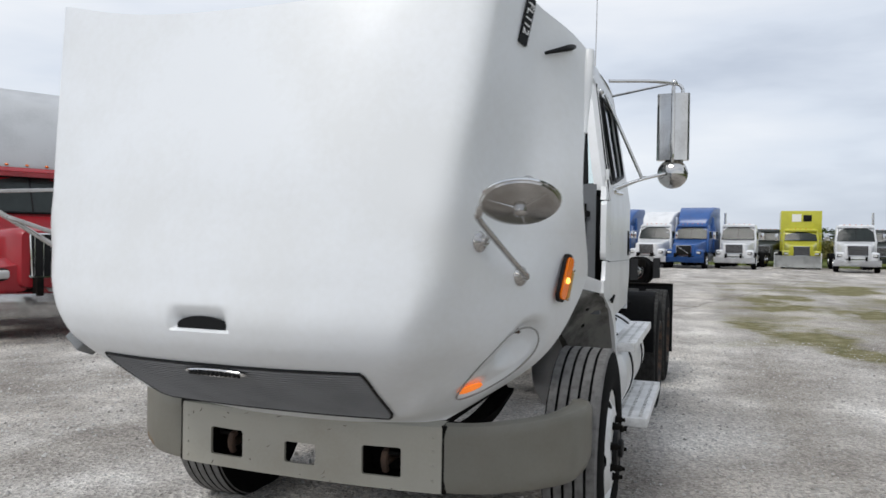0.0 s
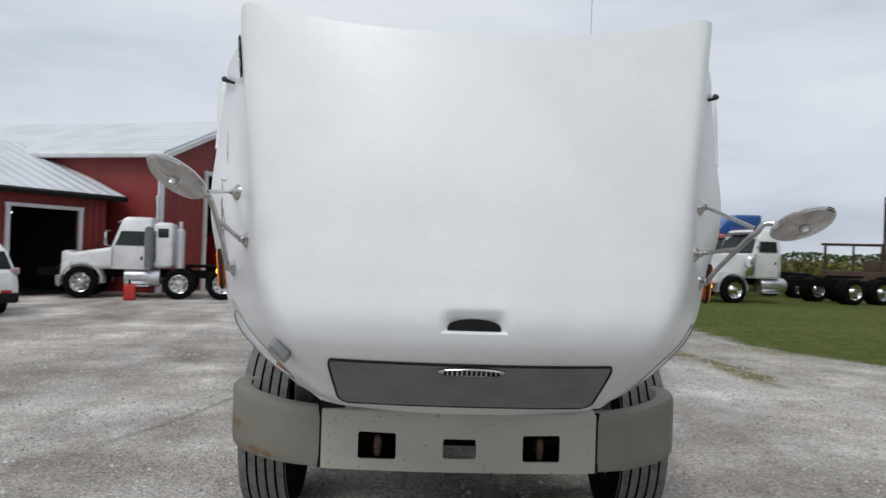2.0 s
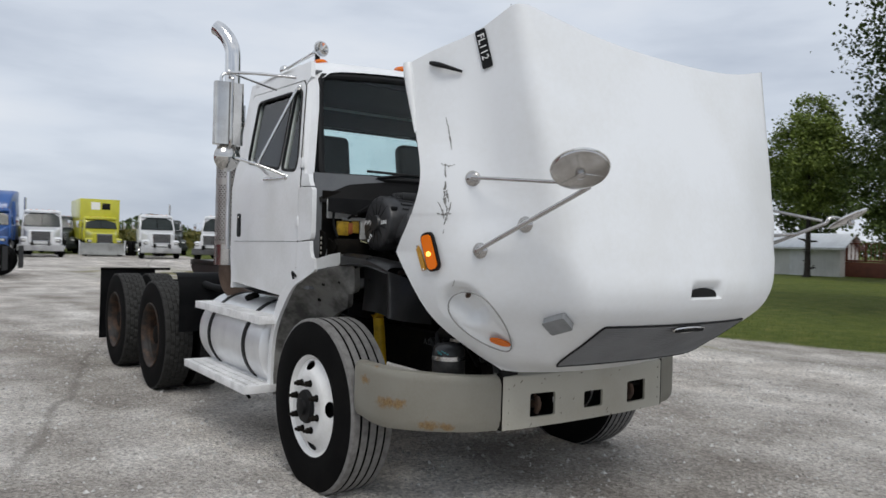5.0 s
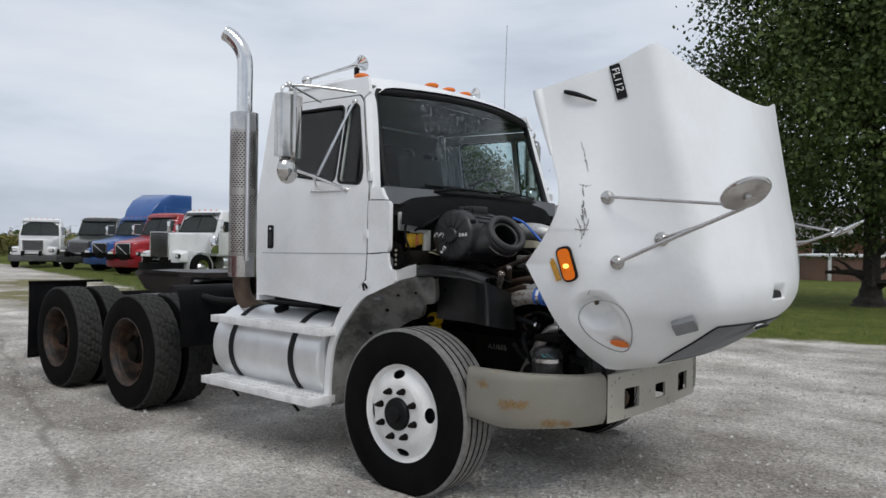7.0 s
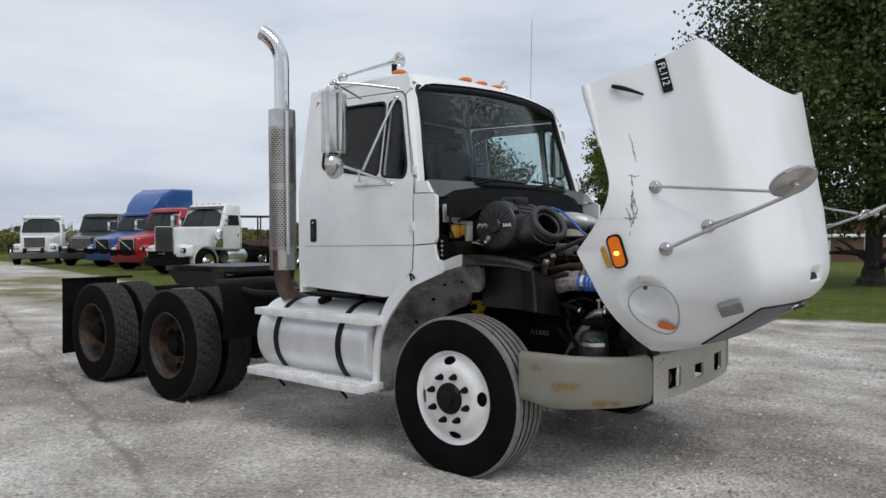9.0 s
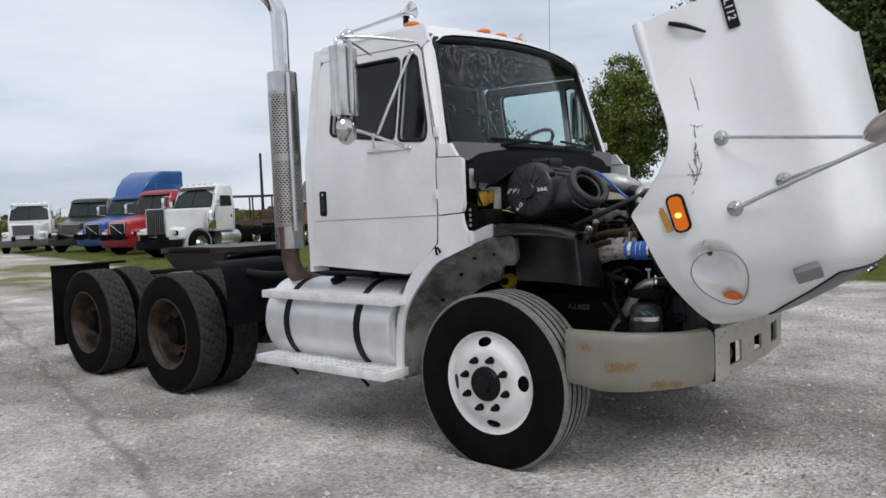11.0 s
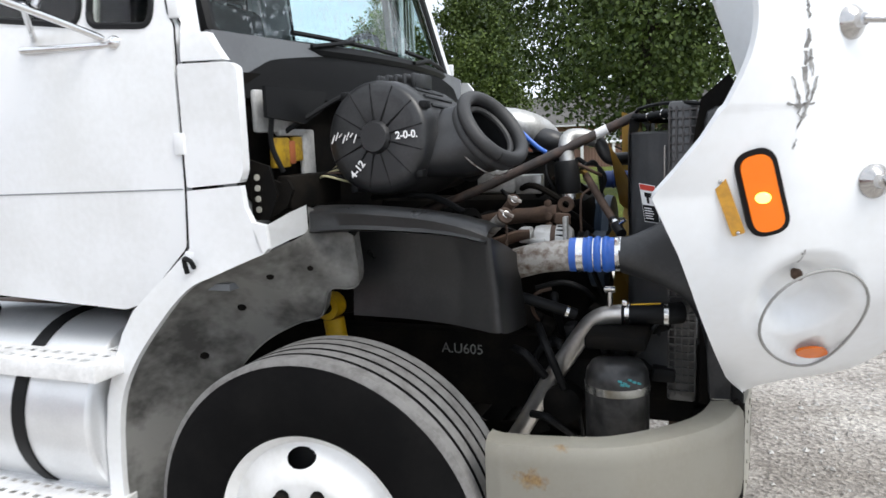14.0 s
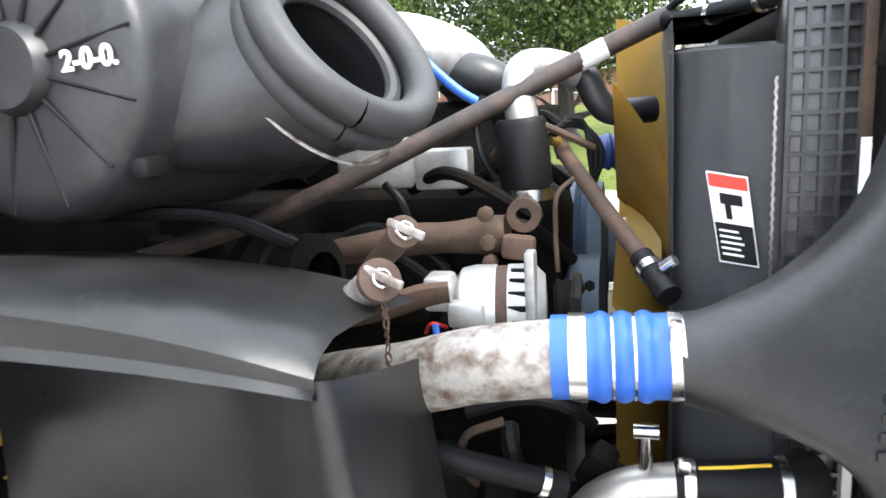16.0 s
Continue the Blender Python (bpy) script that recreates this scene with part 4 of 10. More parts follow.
# ---- wheels ----
def tyre_mesh(radius, width, seg, blocks):
    """A tyre about the y axis, outer side at -width / 2. Slot 0 sidewall and the steer tread's grooves, painted dark
    for shade; slot 1 tread.
    """
    bm = bmesh.new()
    h = width / 2
    prof = [(0.285, -h * 0.80), (0.300, -h * 0.93), (0.34, -h * 1.0), (0.40, -h * 1.01), (radius - 0.055, -h * 0.96), (radius - 0.02, -h * 0.90)]
    ribs = 6 if blocks else 5
    w = h * 0.88
    groove = 0.012 if blocks else 0.016
    half = 0.004 if blocks else 0.0062
    tread = []
    for k in range(ribs):
        a, b = -w + 2 * w * k / ribs, -w + 2 * w * (k + 1) / ribs
        tread += [(radius - groove if k else radius - 0.012, a), (radius - 0.001 * abs(k - 2.5), a + half), (radius - 0.001 * abs(k - 2.5), b - half), (radius - groove if k < ribs - 1 else radius - 0.012, b)]
    full = prof + tread + [(r, -y) for r, y in reversed(prof)]
    n0, n1 = len(prof), len(prof) + len(tread)
    rings = []
    for r, y in full:
        rings.append([Vector((r * math.cos(2 * math.pi * k / seg), y, r * math.sin(2 * math.pi * k / seg))) for k in range(seg)])
    if blocks:
        for i in range(n0, n1):
            k = (i - n0) // 4
            for j in range(seg):
                if (j + (k % 3)) % 4 == 0 and full[i][0] > radius - 0.008:
                    f = (radius - 0.014) / full[i][0]
                    rings[i][j] = Vector((rings[i][j].x * f, rings[i][j].y, rings[i][j].z * f))
    vs = ring_faces(bm, rings, True, False)
    bm.faces.ensure_lookup_table()
    for i, f in enumerate(bm.faces):
        row = i // seg
        # groove faces take the near-black slot, which puts their shade into the colour
        deep = not blocks and n0 <= row < n1 - 1 and (row - n0) % 4 != 1 and row > n0 + 1
        f.material_index = 1 if n0 - 1 <= row < n1 and not deep else 0
    me = bpy.data.meshes.new("tyre")
    bmesh.ops.recalc_face_normals(bm, faces=bm.faces[:])
    bm.to_mesh(me)
    bm.free()
    me.polygons.foreach_set("use_smooth", [True] * len(me.polygons))
    me.set_sharp_from_angle(angle=radians(28))
    me.materials.append(TYRE)
    me.materials.append(TREAD_DARK if blocks else TREAD)
    return me


def rim_mesh(name, prof, material, holes=(), hole_r=0.0, seg=96):
    bm = bmesh.new()
    fine = []
    for (r0, y0), (r1, y1) in zip(prof, prof[1:]):
        n = max(1, int(math.hypot(r1 - r0, y1 - y0) / 0.008))
        fine += [(r0 + (r1 - r0) * k / n, y0 + (y1 - y0) * k / n) for k in range(n)]
    lathe(bm, fine + [prof[-1]], (0, 0, 0), (0, 1, 0), seg)
    doomed = []
    for f in bm.faces:
        c = f.calc_center_median()
        for hx, hz in holes:
            d = Vector((c.x - hx, c.z - hz))
            rad = Vector((hx, hz)).normalized()
            tan = Vector((-rad.y, rad.x))
            if (d.dot(tan) / (hole_r * 1.25)) ** 2 + (d.dot(rad) / (hole_r * 0.72)) ** 2 < 1:
                doomed.append(f)
                break
    bmesh.ops.delete(bm, geom=doomed, context="FACES")
    for v in [v for v in bm.verts if v.is_boundary]:
        for hx, hz in holes:
            d, rad = Vector((v.co.x - hx, v.co.z - hz)), Vector((hx, hz)).normalized()
            tan = Vector((-rad.y, rad.x))
            e = math.hypot(d.dot(tan) / (hole_r * 1.25), d.dot(rad) / (hole_r * 0.72))
            if 0.5 < e < 1.8:
                v.co.x, v.co.z = hx + d.x / e, hz + d.y / e
    me = bpy.data.meshes.new(name)
    bmesh.ops.recalc_face_normals(bm, faces=bm.faces[:])
    bm.to_mesh(me)
    bm.free()
    me.polygons.foreach_set("use_smooth", [True] * len(me.polygons))
    me.set_sharp_from_angle(angle=radians(35))
    me.materials.append(material)
    return me


def spun(bm_fn, name, material):
    bm = bmesh.new()
    bm_fn(bm)
    me = bpy.data.meshes.new(name)
    bmesh.ops.recalc_face_normals(bm, faces=bm.faces[:])
    bm.to_mesh(me)
    bm.free()
    me.polygons.foreach_set("use_smooth", [True] * len(me.polygons))
    me.set_sharp_from_angle(angle=radians(40))
    me.materials.append(material)
    return me


TYRE_STEER, TYRE_DRIVE = tyre_mesh(0.508, 0.285, 96, False), tyre_mesh(0.508, 0.265, 120, True)
for v in TYRE_STEER.vertices:  # pressed flat where the load stands on it
    v.co.z = max(v.co.z, -0.472)
hs = [(0.232 * math.cos(a), 0.232 * math.sin(a)) for a in [radians(q) for q in (5, 95, 185, 275)]]
STEER_RIM = rim_mesh("rim", [(0.262, 0.10), (0.272, -0.02), (0.283, -0.108), (0.300, -0.116), (0.302, -0.122), (0.297, -0.126), (0.284, -0.119), (0.276, -0.106), (0.268, -0.100),
                             (0.235, -0.118), (0.200, -0.141), (0.175, -0.148), (0.095, -0.148)], RIMWHITE, hs, 0.036)
STEER_HUB = spun(lambda bm: lathe(bm, [(0.262, 0.0), (0.25, -0.08), (0.20, -0.085), (0.10, -0.085), (0.098, -0.146), (0.097, -0.160), (0.088, -0.172), (0.060, -0.174), (0.048, -0.176), (0.046, -0.192), (0.036, -0.196), (0.0, -0.196)], (0, 0, 0), (0, 1, 0), 40), "hub", BLACK)
NUT = spun(lambda bm: lathe(bm, [(0.021, 0.0), (0.021, -0.006), (0.017, -0.008), (0.017, -0.030), (0.015, -0.034), (0.010, -0.036), (0.010, -0.050), (0.0, -0.052)], (0, 0, 0), (0, 1, 0), 12), "wheel_nut", MATT)
DRIVE_RIM = rim_mesh("rim", [(0.262, 0.10), (0.262, -0.06), (0.283, -0.112), (0.300, -0.122), (0.302, -0.130), (0.296, -0.134), (0.284, -0.126), (0.268, -0.09), (0.262, 0.0), (0.250, 0.045), (0.215, 0.055), (0.10, 0.055)], RIMRUST, hs, 0.034)
DRIVE_HUB = spun(lambda bm: lathe(bm, [(0.25, 0.09), (0.115, 0.07), (0.112, -0.03), (0.10, -0.045), (0.085, -0.047), (0.085, -0.075), (0.06, -0.085), (0.0, -0.086)], (0, 0, 0), (0, 1, 0), 36), "hub", MATT)


def wheel(parent, x, y, side, front, z=0.503):
    """side -1: the outer face looks to -y."""
    m = pose(x, y, z, 0, random.uniform(0, 30) if not front else 0, 0 if side < 0 else 180)
    w = new("wheel", STEER_RIM if front else DRIVE_RIM)
    w.parent = parent
    w.matrix_basis = m
    w["label"] = "steer wheel with a white rim" if front else "drive wheel with a rusty rim"
    for name, me in (("tyre", TYRE_STEER if front else TYRE_DRIVE), ("hub", STEER_HUB if front else DRIVE_HUB)):
        o = new(name, me)
        o.parent = w
    for k in range(8):
        o = new("wheel_nut", NUT)
        o.parent = w
        a = 2 * math.pi * (k + 0.5) / 8 + 0.1
        o.location = (0.143 * math.cos(a), -0.148 if front else 0.055, 0.143 * math.sin(a))
    return w


for side in (-1, 1):
    wheel(truck, -0.014, side * 1.04, side, True, 0.474)
    for x in (-3.31, -4.78):
        wheel(truck, x, side * 1.09, side, False)
        inner = wheel(truck, x, side * 0.775, -side, False)

# ---- chassis ----
for s in (-1, 1):
    bm = bmesh.new()
    bar(bm, [[(0.385, 0.635), (0.455, 0.635), (0.455, 0.885), (0.385, 0.885), (0.385, 0.872), (0.442, 0.872), (0.442, 0.648), (0.385, 0.648)]], lambda u, v, w: Vector((-5.47 + w, s * u, v)), 6.52)
    part("frame_rail", bm, MATT, truck, "black steel frame rail")
for x in (0.85, -0.3, -1.7, -2.6, -4.0, -5.3):
    part("cross_member", box(bmesh.new(), (x, 0, 0.76), (0.08, 0.76, 0.2), 0.01), MATT, truck)
part("front_cross_member", box(bmesh.new(), (0.93, 0, 0.75), (0.10, 0.78, 0.14), 0.015), MATT, truck, "black front cross member")
part("radiator_support", box(bmesh.new(), (0.80, 0, 0.73), (0.22, 0.92, 0.06), 0.012), MATT, truck)
gearbox = part("gearbox", box(bmesh.new(), (-0.85, 0, 0.78), (1.0, 0.46, 0.44), 0.08, None, 3), MATT, truck, "grimy gearbox under the cab")
part("bell_housing", rod(bmesh.new(), (-0.40, 0, 0.86), (-0.30, 0, 0.86), 0.30, 0.33, 28), MATT, gearbox)
part("axle_beam", box(bmesh.new(), (0.0, 0, 0.40), (0.11, 1.45, 0.10), 0.02), MATT, truck, "drop-forged front axle beam")
for s in (-1, 1):
    part("leaf_spring", bar(bmesh.new(), [[(-0.75, 0.56), (-0.40, 0.49), (0.0, 0.465), (0.40, 0.49), (0.75, 0.56), (0.75, 0.585), (0.40, 0.53), (0.0, 0.53), (-0.40, 0.53), (-0.75, 0.585)]], lambda u, v, w: Vector((u, s * 0.42 - 0.045 + w, v)), 0.09), MATT, truck, "stacked leaf spring")
part("track_rod", rod(bmesh.new(), (0.22, -0.78, 0.42), (0.22, 0.78, 0.42), 0.022), MATT, truck)
part("front_axle", rod(bmesh.new(), (0, -0.88, 0.47), (0, 0.88, 0.47), 0.055), MATT, truck)
for x in (-3.31, -4.78):
    bm = bmesh.new()
    rod(bm, (x, -1.0, 0.5), (x, 1.0, 0.5), 0.075)
    ball(bm, (x, 0, 0.5), 0.2, (1, 1, 1.0), 20, 12)
    part("drive_axle", bm, MATT, truck)
for s in (-1, 1):
    bm = bmesh.new()
    for k in range(4):
        tube(bm, glide([(0.72 - 0.06 * k, s * 0.42, 0.60 - 0.02 * k), (0.0, s * 0.42, 0.53 - 0.014 * k), (-0.72 + 0.06 * k, s * 0.42, 0.60 - 0.02 * k)], 5), 0.012, 4, True, 3.0)
    part("leaf_spring", bm, MATT, truck)
# fifth wheel
bm = bmesh.new()
outer = rounded([(-4.45, -0.16), (-4.75, -0.42), (-4.5, -0.47), (-3.75, -0.46), (-3.55, -0.30), (-3.55, 0.30), (-3.75, 0.46), (-4.5, 0.47), (-4.75, 0.42), (-4.45, 0.16), (-4.15, 0.05), (-4.15, -0.05)], 0.05, 3)
bar(bm, [outer], lambda u, v, w: Vector((u, v, 1.13 - (u + 3.55) * 0.02 - 0.10 * max(0.0, -4.35 - u) + w)), 0.05)
for q in (-1, 1):
    bar(bm, [[(-4.62, 1.10), (-4.45, 0.98), (-3.75, 0.92), (-3.58, 1.02), (-3.56, 1.14), (-4.5, 1.15)]], lambda u, v, w: Vector((u, q * 0.43 + w - 0.02, v)), 0.04)
box(bm, (-4.0, 0, 0.99), (0.6, 0.7, 0.16), 0.03)
box(bm, (-4.0, 0, 0.91), (1.1, 0.92, 0.03), 0.01)
part("fifth_wheel", bm, mat("greasy_rusty_plate", (0.008, 0.007, 0.0065), 0.4, dark=(0.04, 0.023, 0.016), amount=0.5, scale=6, bump=0.1), truck, "greasy rust-brown fifth wheel plate")
# quarter fenders and mud flaps
for s in (-1, 1):
    bm = bmesh.new()
    prof = [(-2.52, 1.115), (-2.47, 1.125), (-2.40, 1.115), (-2.34, 1.06), (-2.30, 0.95), (-2.29, 0.80), (-2.30, 0.63)]
    prof = glide([(x - 0.12, 0, z) for x, z in prof], 4)
    ring_faces(bm, [[(p.x, s * y, p.z) for p in prof] for y in (0.60, 0.9, 1.22)], False, False)
    bmesh.ops.solidify(bm, geom=bm.faces[:], thickness=0.012)
    part("quarter_fender", bm, FLAPBLACK, truck, "flat black quarter fender")
    bm = bmesh.new()
    rings = [[(-5.44 + 0.012 * math.sin(4 * y + 3 * z), s * y, z) for z in np.linspace(0.22, 1.02, 9)] for y in np.linspace(0.62, 1.24, 7)]
    ring_faces(bm, rings, False, False)
    bmesh.ops.solidify(bm, geom=bm.faces[:], thickness=0.012)
    flap = part("mud_flap", bm, FLAPBLACK, truck, "black rubber mud flap")
    bm = bmesh.new()
    rod(bm, (-5.43, s * 0.45, 1.03), (-5.43, s * 1.24, 1.03), 0.015)
    part("flap_hanger", bm, MATT, flap)
for s in (-1, 1):
    bm = bmesh.new()
    tube(bm, glide([(-1.5, s * 0.50, 0.98), (-2.0, s * 0.62, 0.99), (-2.3, s * 0.9, 1.0), (-2.45, s * 1.0, 1.03)], 5), 0.03, 10)
    part("air_pipe", bm, BLACK, truck)
bm = bmesh.new()
rod(bm, (-5.50, -0.42, 0.86), (-5.50, 0.42, 0.86), 0.04)
box(bm, (-5.50, 0, 0.80), (0.05, 0.95, 0.14), 0.01)
part("rear_beam", bm, MATT, truck)
bm = bmesh.new()
for s in (-1, 1):
    box(bm, (-5.53, s * 0.34, 0.82), (0.03, 0.20, 0.07), 0.012)
part("tail_lamp", bm, mat("red_lens", (0.4, 0.02, 0.02), 0.25, amount=0.3), truck)

# ---- fuel tanks, straps and steps ----
for s in (-1, 1):
    bm = bmesh.new()
    cy, cz, r = s * 0.875, 0.700, 0.305
    lathe(bm, [(0.0, 0.0), (0.20, 0.004), (r - 0.02, 0.012), (r - 0.004, 0.024), (r, 0.05), (r, 1.22), (r - 0.004, 1.246), (r - 0.02, 1.258), (0.20, 1.266), (0.0, 1.27)], (-2.03, cy, cz), (1, 0, 0), 56)
    tank = part("fuel_tank", bm, TANKALU, truck, "round brushed aluminium fuel tank with black straps")
    for x in (-1.76, -1.05):
        bm = bmesh.new()
        rings = []
        for k in range(37):
            a = radians(-75 + 300 * k / 36)
            rings.append([(x + o, cy + s * (r + q) * math.cos(a), cz + (r + q) * math.sin(a)) for o, q in ((-0.028, 0.001), (-0.026, 0.007), (0.026, 0.007), (0.028, 0.001))])
        ring_faces(bm, rings, True, True)
        part("tank_strap", bm, BLACK, tank, "black rubber-lined strap")
    bm = bmesh.new()
    lathe(bm, [(0.05, -0.03), (0.05, 0.0), (0.055, 0.002), (0.055, 0.022), (0.04, 0.028), (0.0, 0.028)], (-1.42, cy + s * 0.10, cz + 0.292), (0, s * 0.3, 1), 20)
    part("filler_cap", bm, MATT, tank)
    for z, x0, x1, y0, y1 in ((0.925, -1.965, -0.665, 1.02, 1.225), (0.470, -1.965, -0.700, 1.08, 1.300)):
        bm = bmesh.new()
        # tread plate with rows of real slots
        gaps = []
        for i in range(24):
            for j in range(3):
                cx = x0 + 0.05 + (x1 - x0 - 0.1) * (i + 0.5 * (j % 2)) / 23.6
                cyy = y0 + 0.045 + (y1 - y0 - 0.09) * j / 2
                if cx < x1 - 0.04:
                    gaps.append([(cx - 0.014, cyy - 0.011), (cx - 0.014, cyy + 0.011), (cx + 0.014, cyy + 0.011), (cx + 0.014, cyy - 0.011)])
        bar(bm, [[(x0, y0), (x1, y0), (x1, y1), (x0, y1)]] + gaps, lambda u, v, w: Vector((u, s * v, z + w)), 0.004)
        box(bm, ((x0 + x1) / 2, s * y1, z - 0.020), (x1 - x0, 0.005, 0.052), 0.001)
        box(bm, ((x0 + x1) / 2, s * y0, z - 0.020), (x1 - x0, 0.005, 0.052), 0.001)
        for x in (x0, x1):
            box(bm, (x, s * (y0 + y1) / 2, z - 0.020), (0.005, y1 - y0, 0.052), 0.001)
        step = part("step", bm, mat("white_step_aluminium", (0.86, 0.86, 0.86), 0.45, 0.15, dark=(0.45, 0.45, 0.44), amount=0.5, scale=9), truck, "perforated aluminium step")
        for x in (-1.76, -1.05):
            part("step_bracket", rod(bmesh.new(), (x, s * (y0 + 0.13), z - 0.03), (x + 0.05, s * (y0 + 0.06), z - 0.14), 0.010), MATT, step)

# ---- cab ----
def lean(z):
    """How far out the cab side stands at height z."""
    return 1.095 - 0.17 * max(0.0, z - 1.80) - 0.02 * ease((1.30 - z) / 0.3)


def cab_side(s, off=0.0):
    return lambda u, v, w: Vector((u, s * (lean(v) + off - w), v))


Z_CUTS = [("v", z) for z in (1.15, 1.3, 1.45, 1.8, 2.0, 2.2, 2.4)]
DOOR = [(-1.495, 1.105), (-0.665, 1.065), (-0.600, 1.085), (-0.405, 1.260), (-0.395, 1.420), (-0.395, 1.870), (-0.420, 1.905), (-0.560, 2.440), (-0.60, 2.480), (-1.46, 2.505), (-1.495, 2.46)]
WIN_A = rounded([(-1.335, 1.985), (-0.735, 1.900), (-0.735, 2.425), (-1.335, 2.435)], 0.05, 4)
WIN_B = rounded([(-0.700, 1.895), (-0.475, 1.875), (-0.470, 1.96), (-0.595, 2.418), (-0.700, 2.424)], 0.04, 4)
cab = None
bm = bmesh.new()
# cab shell: floor, rear wall with a window, roof, corner posts
rear_win = rounded([(-0.60, 1.93), (0.60, 1.93), (0.60, 2.36), (-0.60, 2.36)], 0.06, 4)
qw = [rounded([(s * 0.70, 1.95), (s * 0.86, 1.95), (s * 0.86, 2.34), (s * 0.70, 2.34)], 0.03, 3) for s in (-1, 1)]
wall = [(-1.085, 1.06), (1.085, 1.06), (1.085, 1.8), (0.965, 2.50), (0.90, 2.60), (-0.90, 2.60), (-0.965, 2.50), (-1.085, 1.8)]
bar(bm, [wall, rear_win] + qw, lambda u, v, w: Vector((-1.585 + w, u, v)), 0.03)
for s in (-1, 1):
    # strip behind the door, sill, and the A post
    bar(bm, [[(-1.58, 1.10), (-1.503, 1.10), (-1.503, 2.60), (-1.58, 2.60)]], cab_side(s), 0.03, Z_CUTS)
    bar(bm, [[(-1.50, 2.512), (-0.60, 2.490), (-0.565, 2.46), (-0.52, 2.50), (-0.56, 2.61), (-1.50, 2.615)]], cab_side(s), 0.03, [("v", 2.55)])
    bar(bm, [[(-0.387, 1.88), (-0.405, 1.915), (-0.552, 2.455), (-0.535, 2.51), (-0.510, 2.44), (-0.370, 1.86), (-0.370, 1.83), (-0.387, 1.83)]], lambda u, v, w: Vector((u, s * (lean(v) - w - 0.9 * max(0.0, u + 0.40 + 0.24 * max(0.0, v - 1.86))), v)), 0.05, Z_CUTS)
# roof, crowned and rounded
rings = []
for x, zz, w in ((-1.60, 2.575, 0.90), (-1.58, 2.60, 0.945), (-1.50, 2.635, 0.965), (-1.2, 2.66, 0.97), (-0.9, 2.66, 0.965), (-0.70, 2.637, 0.955), (-0.595, 2.595, 0.94), (-0.525, 2.545, 0.92)):
    ring = []
    for k in range(25):
        a = -1 + 2 * k / 24
        xx = x + 0.14 * (1 - a * a) * ease((x + 1.0) / 0.5)
        ring.append((xx, a * w, zz + 0.035 * (1 - a * a) - 0.07 * max(0, abs(a) - 0.86) ** 2 / 0.02 * 0.9))
    rings.append(ring)
ring_faces(bm, rings, False, False)
cab = part("cab", bm, WHITE_CAB, truck, "white day cab", sharp=35)
bm = bmesh.new()
bar(bm, [[(-1.57, -0.95), (-0.56, -0.95), (-0.50, 0.0), (-0.56, 0.95), (-1.57, 0.95)]], lambda u, v, w: Vector((u, v, 2.555 + 0.03 * (1 - abs(v)) - w)), 0.02)
bar(bm, [[(-1.57, -1.06), (-0.30, -1.06), (-0.30, 1.06), (-1.57, 1.06)]], lambda u, v, w: Vector((u, v, 1.13 + w)), 0.02)
bar(bm, [[(-1.03, 1.15), (1.03, 1.15), (1.03, 1.86), (-1.03, 1.86)]], lambda u, v, w: Vector((-0.33 + w + 0.10 * (1 - u * u), u, v)), 0.02, [("u", k * 0.2) for k in range(-5, 6)])
part("cab_liner", bm, GREYTRIM, cab)
# floor pan shadowed underside
bm = bmesh.new()
box(bm, (-0.95, 0, 1.085), (1.2, 1.9, 0.06), 0.01)
part("floor_pan", bm, MATT, cab)


def screen(y, f):
    """The windshield: y across, f from its foot to its head."""
    w = 1.0 - (y / 1.05) ** 2
    return Vector((-0.395 + 0.20 * w + f * (-0.165 - 0.04 * w) - 0.02 * (1 - w), y * (1 - 0.055 * f), 1.845 + f * 0.665 + 0.035 * w * f))


bm = bmesh.new()
ring_faces(bm, [[screen(y, f) for y in np.linspace(-0.955, 0.955, 141)] for f in np.linspace(0, 1, 41)], False, False)
bmesh.ops.solidify(bm, geom=bm.faces[:], thickness=0.005)
ws = part("windshield", bm, WSGLASS, cab, "wide one-piece windshield in a black rubber seal")
ws.visible_shadow = False
bm = bmesh.new()
edge = [screen(y, 0) for y in np.linspace(-0.93, 0.93, 25)] + [screen(0.955, f) for f in np.linspace(0.05, 0.95, 9)] + [screen(y, 1) for y in np.linspace(0.93, -0.93, 25)] + [screen(-0.955, f) for f in np.linspace(0.95, 0.05, 9)]
tube(bm, edge + edge[:1], 0.024, 8)
part("windshield_seal", bm, BLACK, ws)
# wipers
for y0, y1 in ((0.05, 0.30), (-0.62, -0.40)):
    bm = bmesh.new()
    p = [screen(y0 + (y1 - y0) * t, 0.01 + 0.05 * t) + Vector((0.03, 0, 0)) for t in np.linspace(0, 1, 6)]
    tube(bm, p, 0.008, 6)
    tube(bm, [screen(y, 0.04 + 0.05 * (y1 + 0.3 - y)) + Vector((0.022, 0, 0)) for y in np.linspace(y1 - 0.28, y1 + 0.30, 8)], 0.009, 6)
    part("wiper", bm, BLACK, ws)
# cowl below the windshield
bm = bmesh.new()
rings = []
for f, dx, dz in ((0, 0.0, -0.005), (0.2, 0.05, -0.05), (0.5, 0.075, -0.12), (1, 0.10, -0.17)):
    rings.append([screen(y, 0) + Vector((dx, 0, dz)) for y in np.linspace(-1.0, 1.0, 25)])
ring_faces(bm, rings, False, False)
bmesh.ops.solidify(bm, geom=bm.faces[:], thickness=0.02)
part("cowl", bm, BLACK, cab, "black plastic cowl")
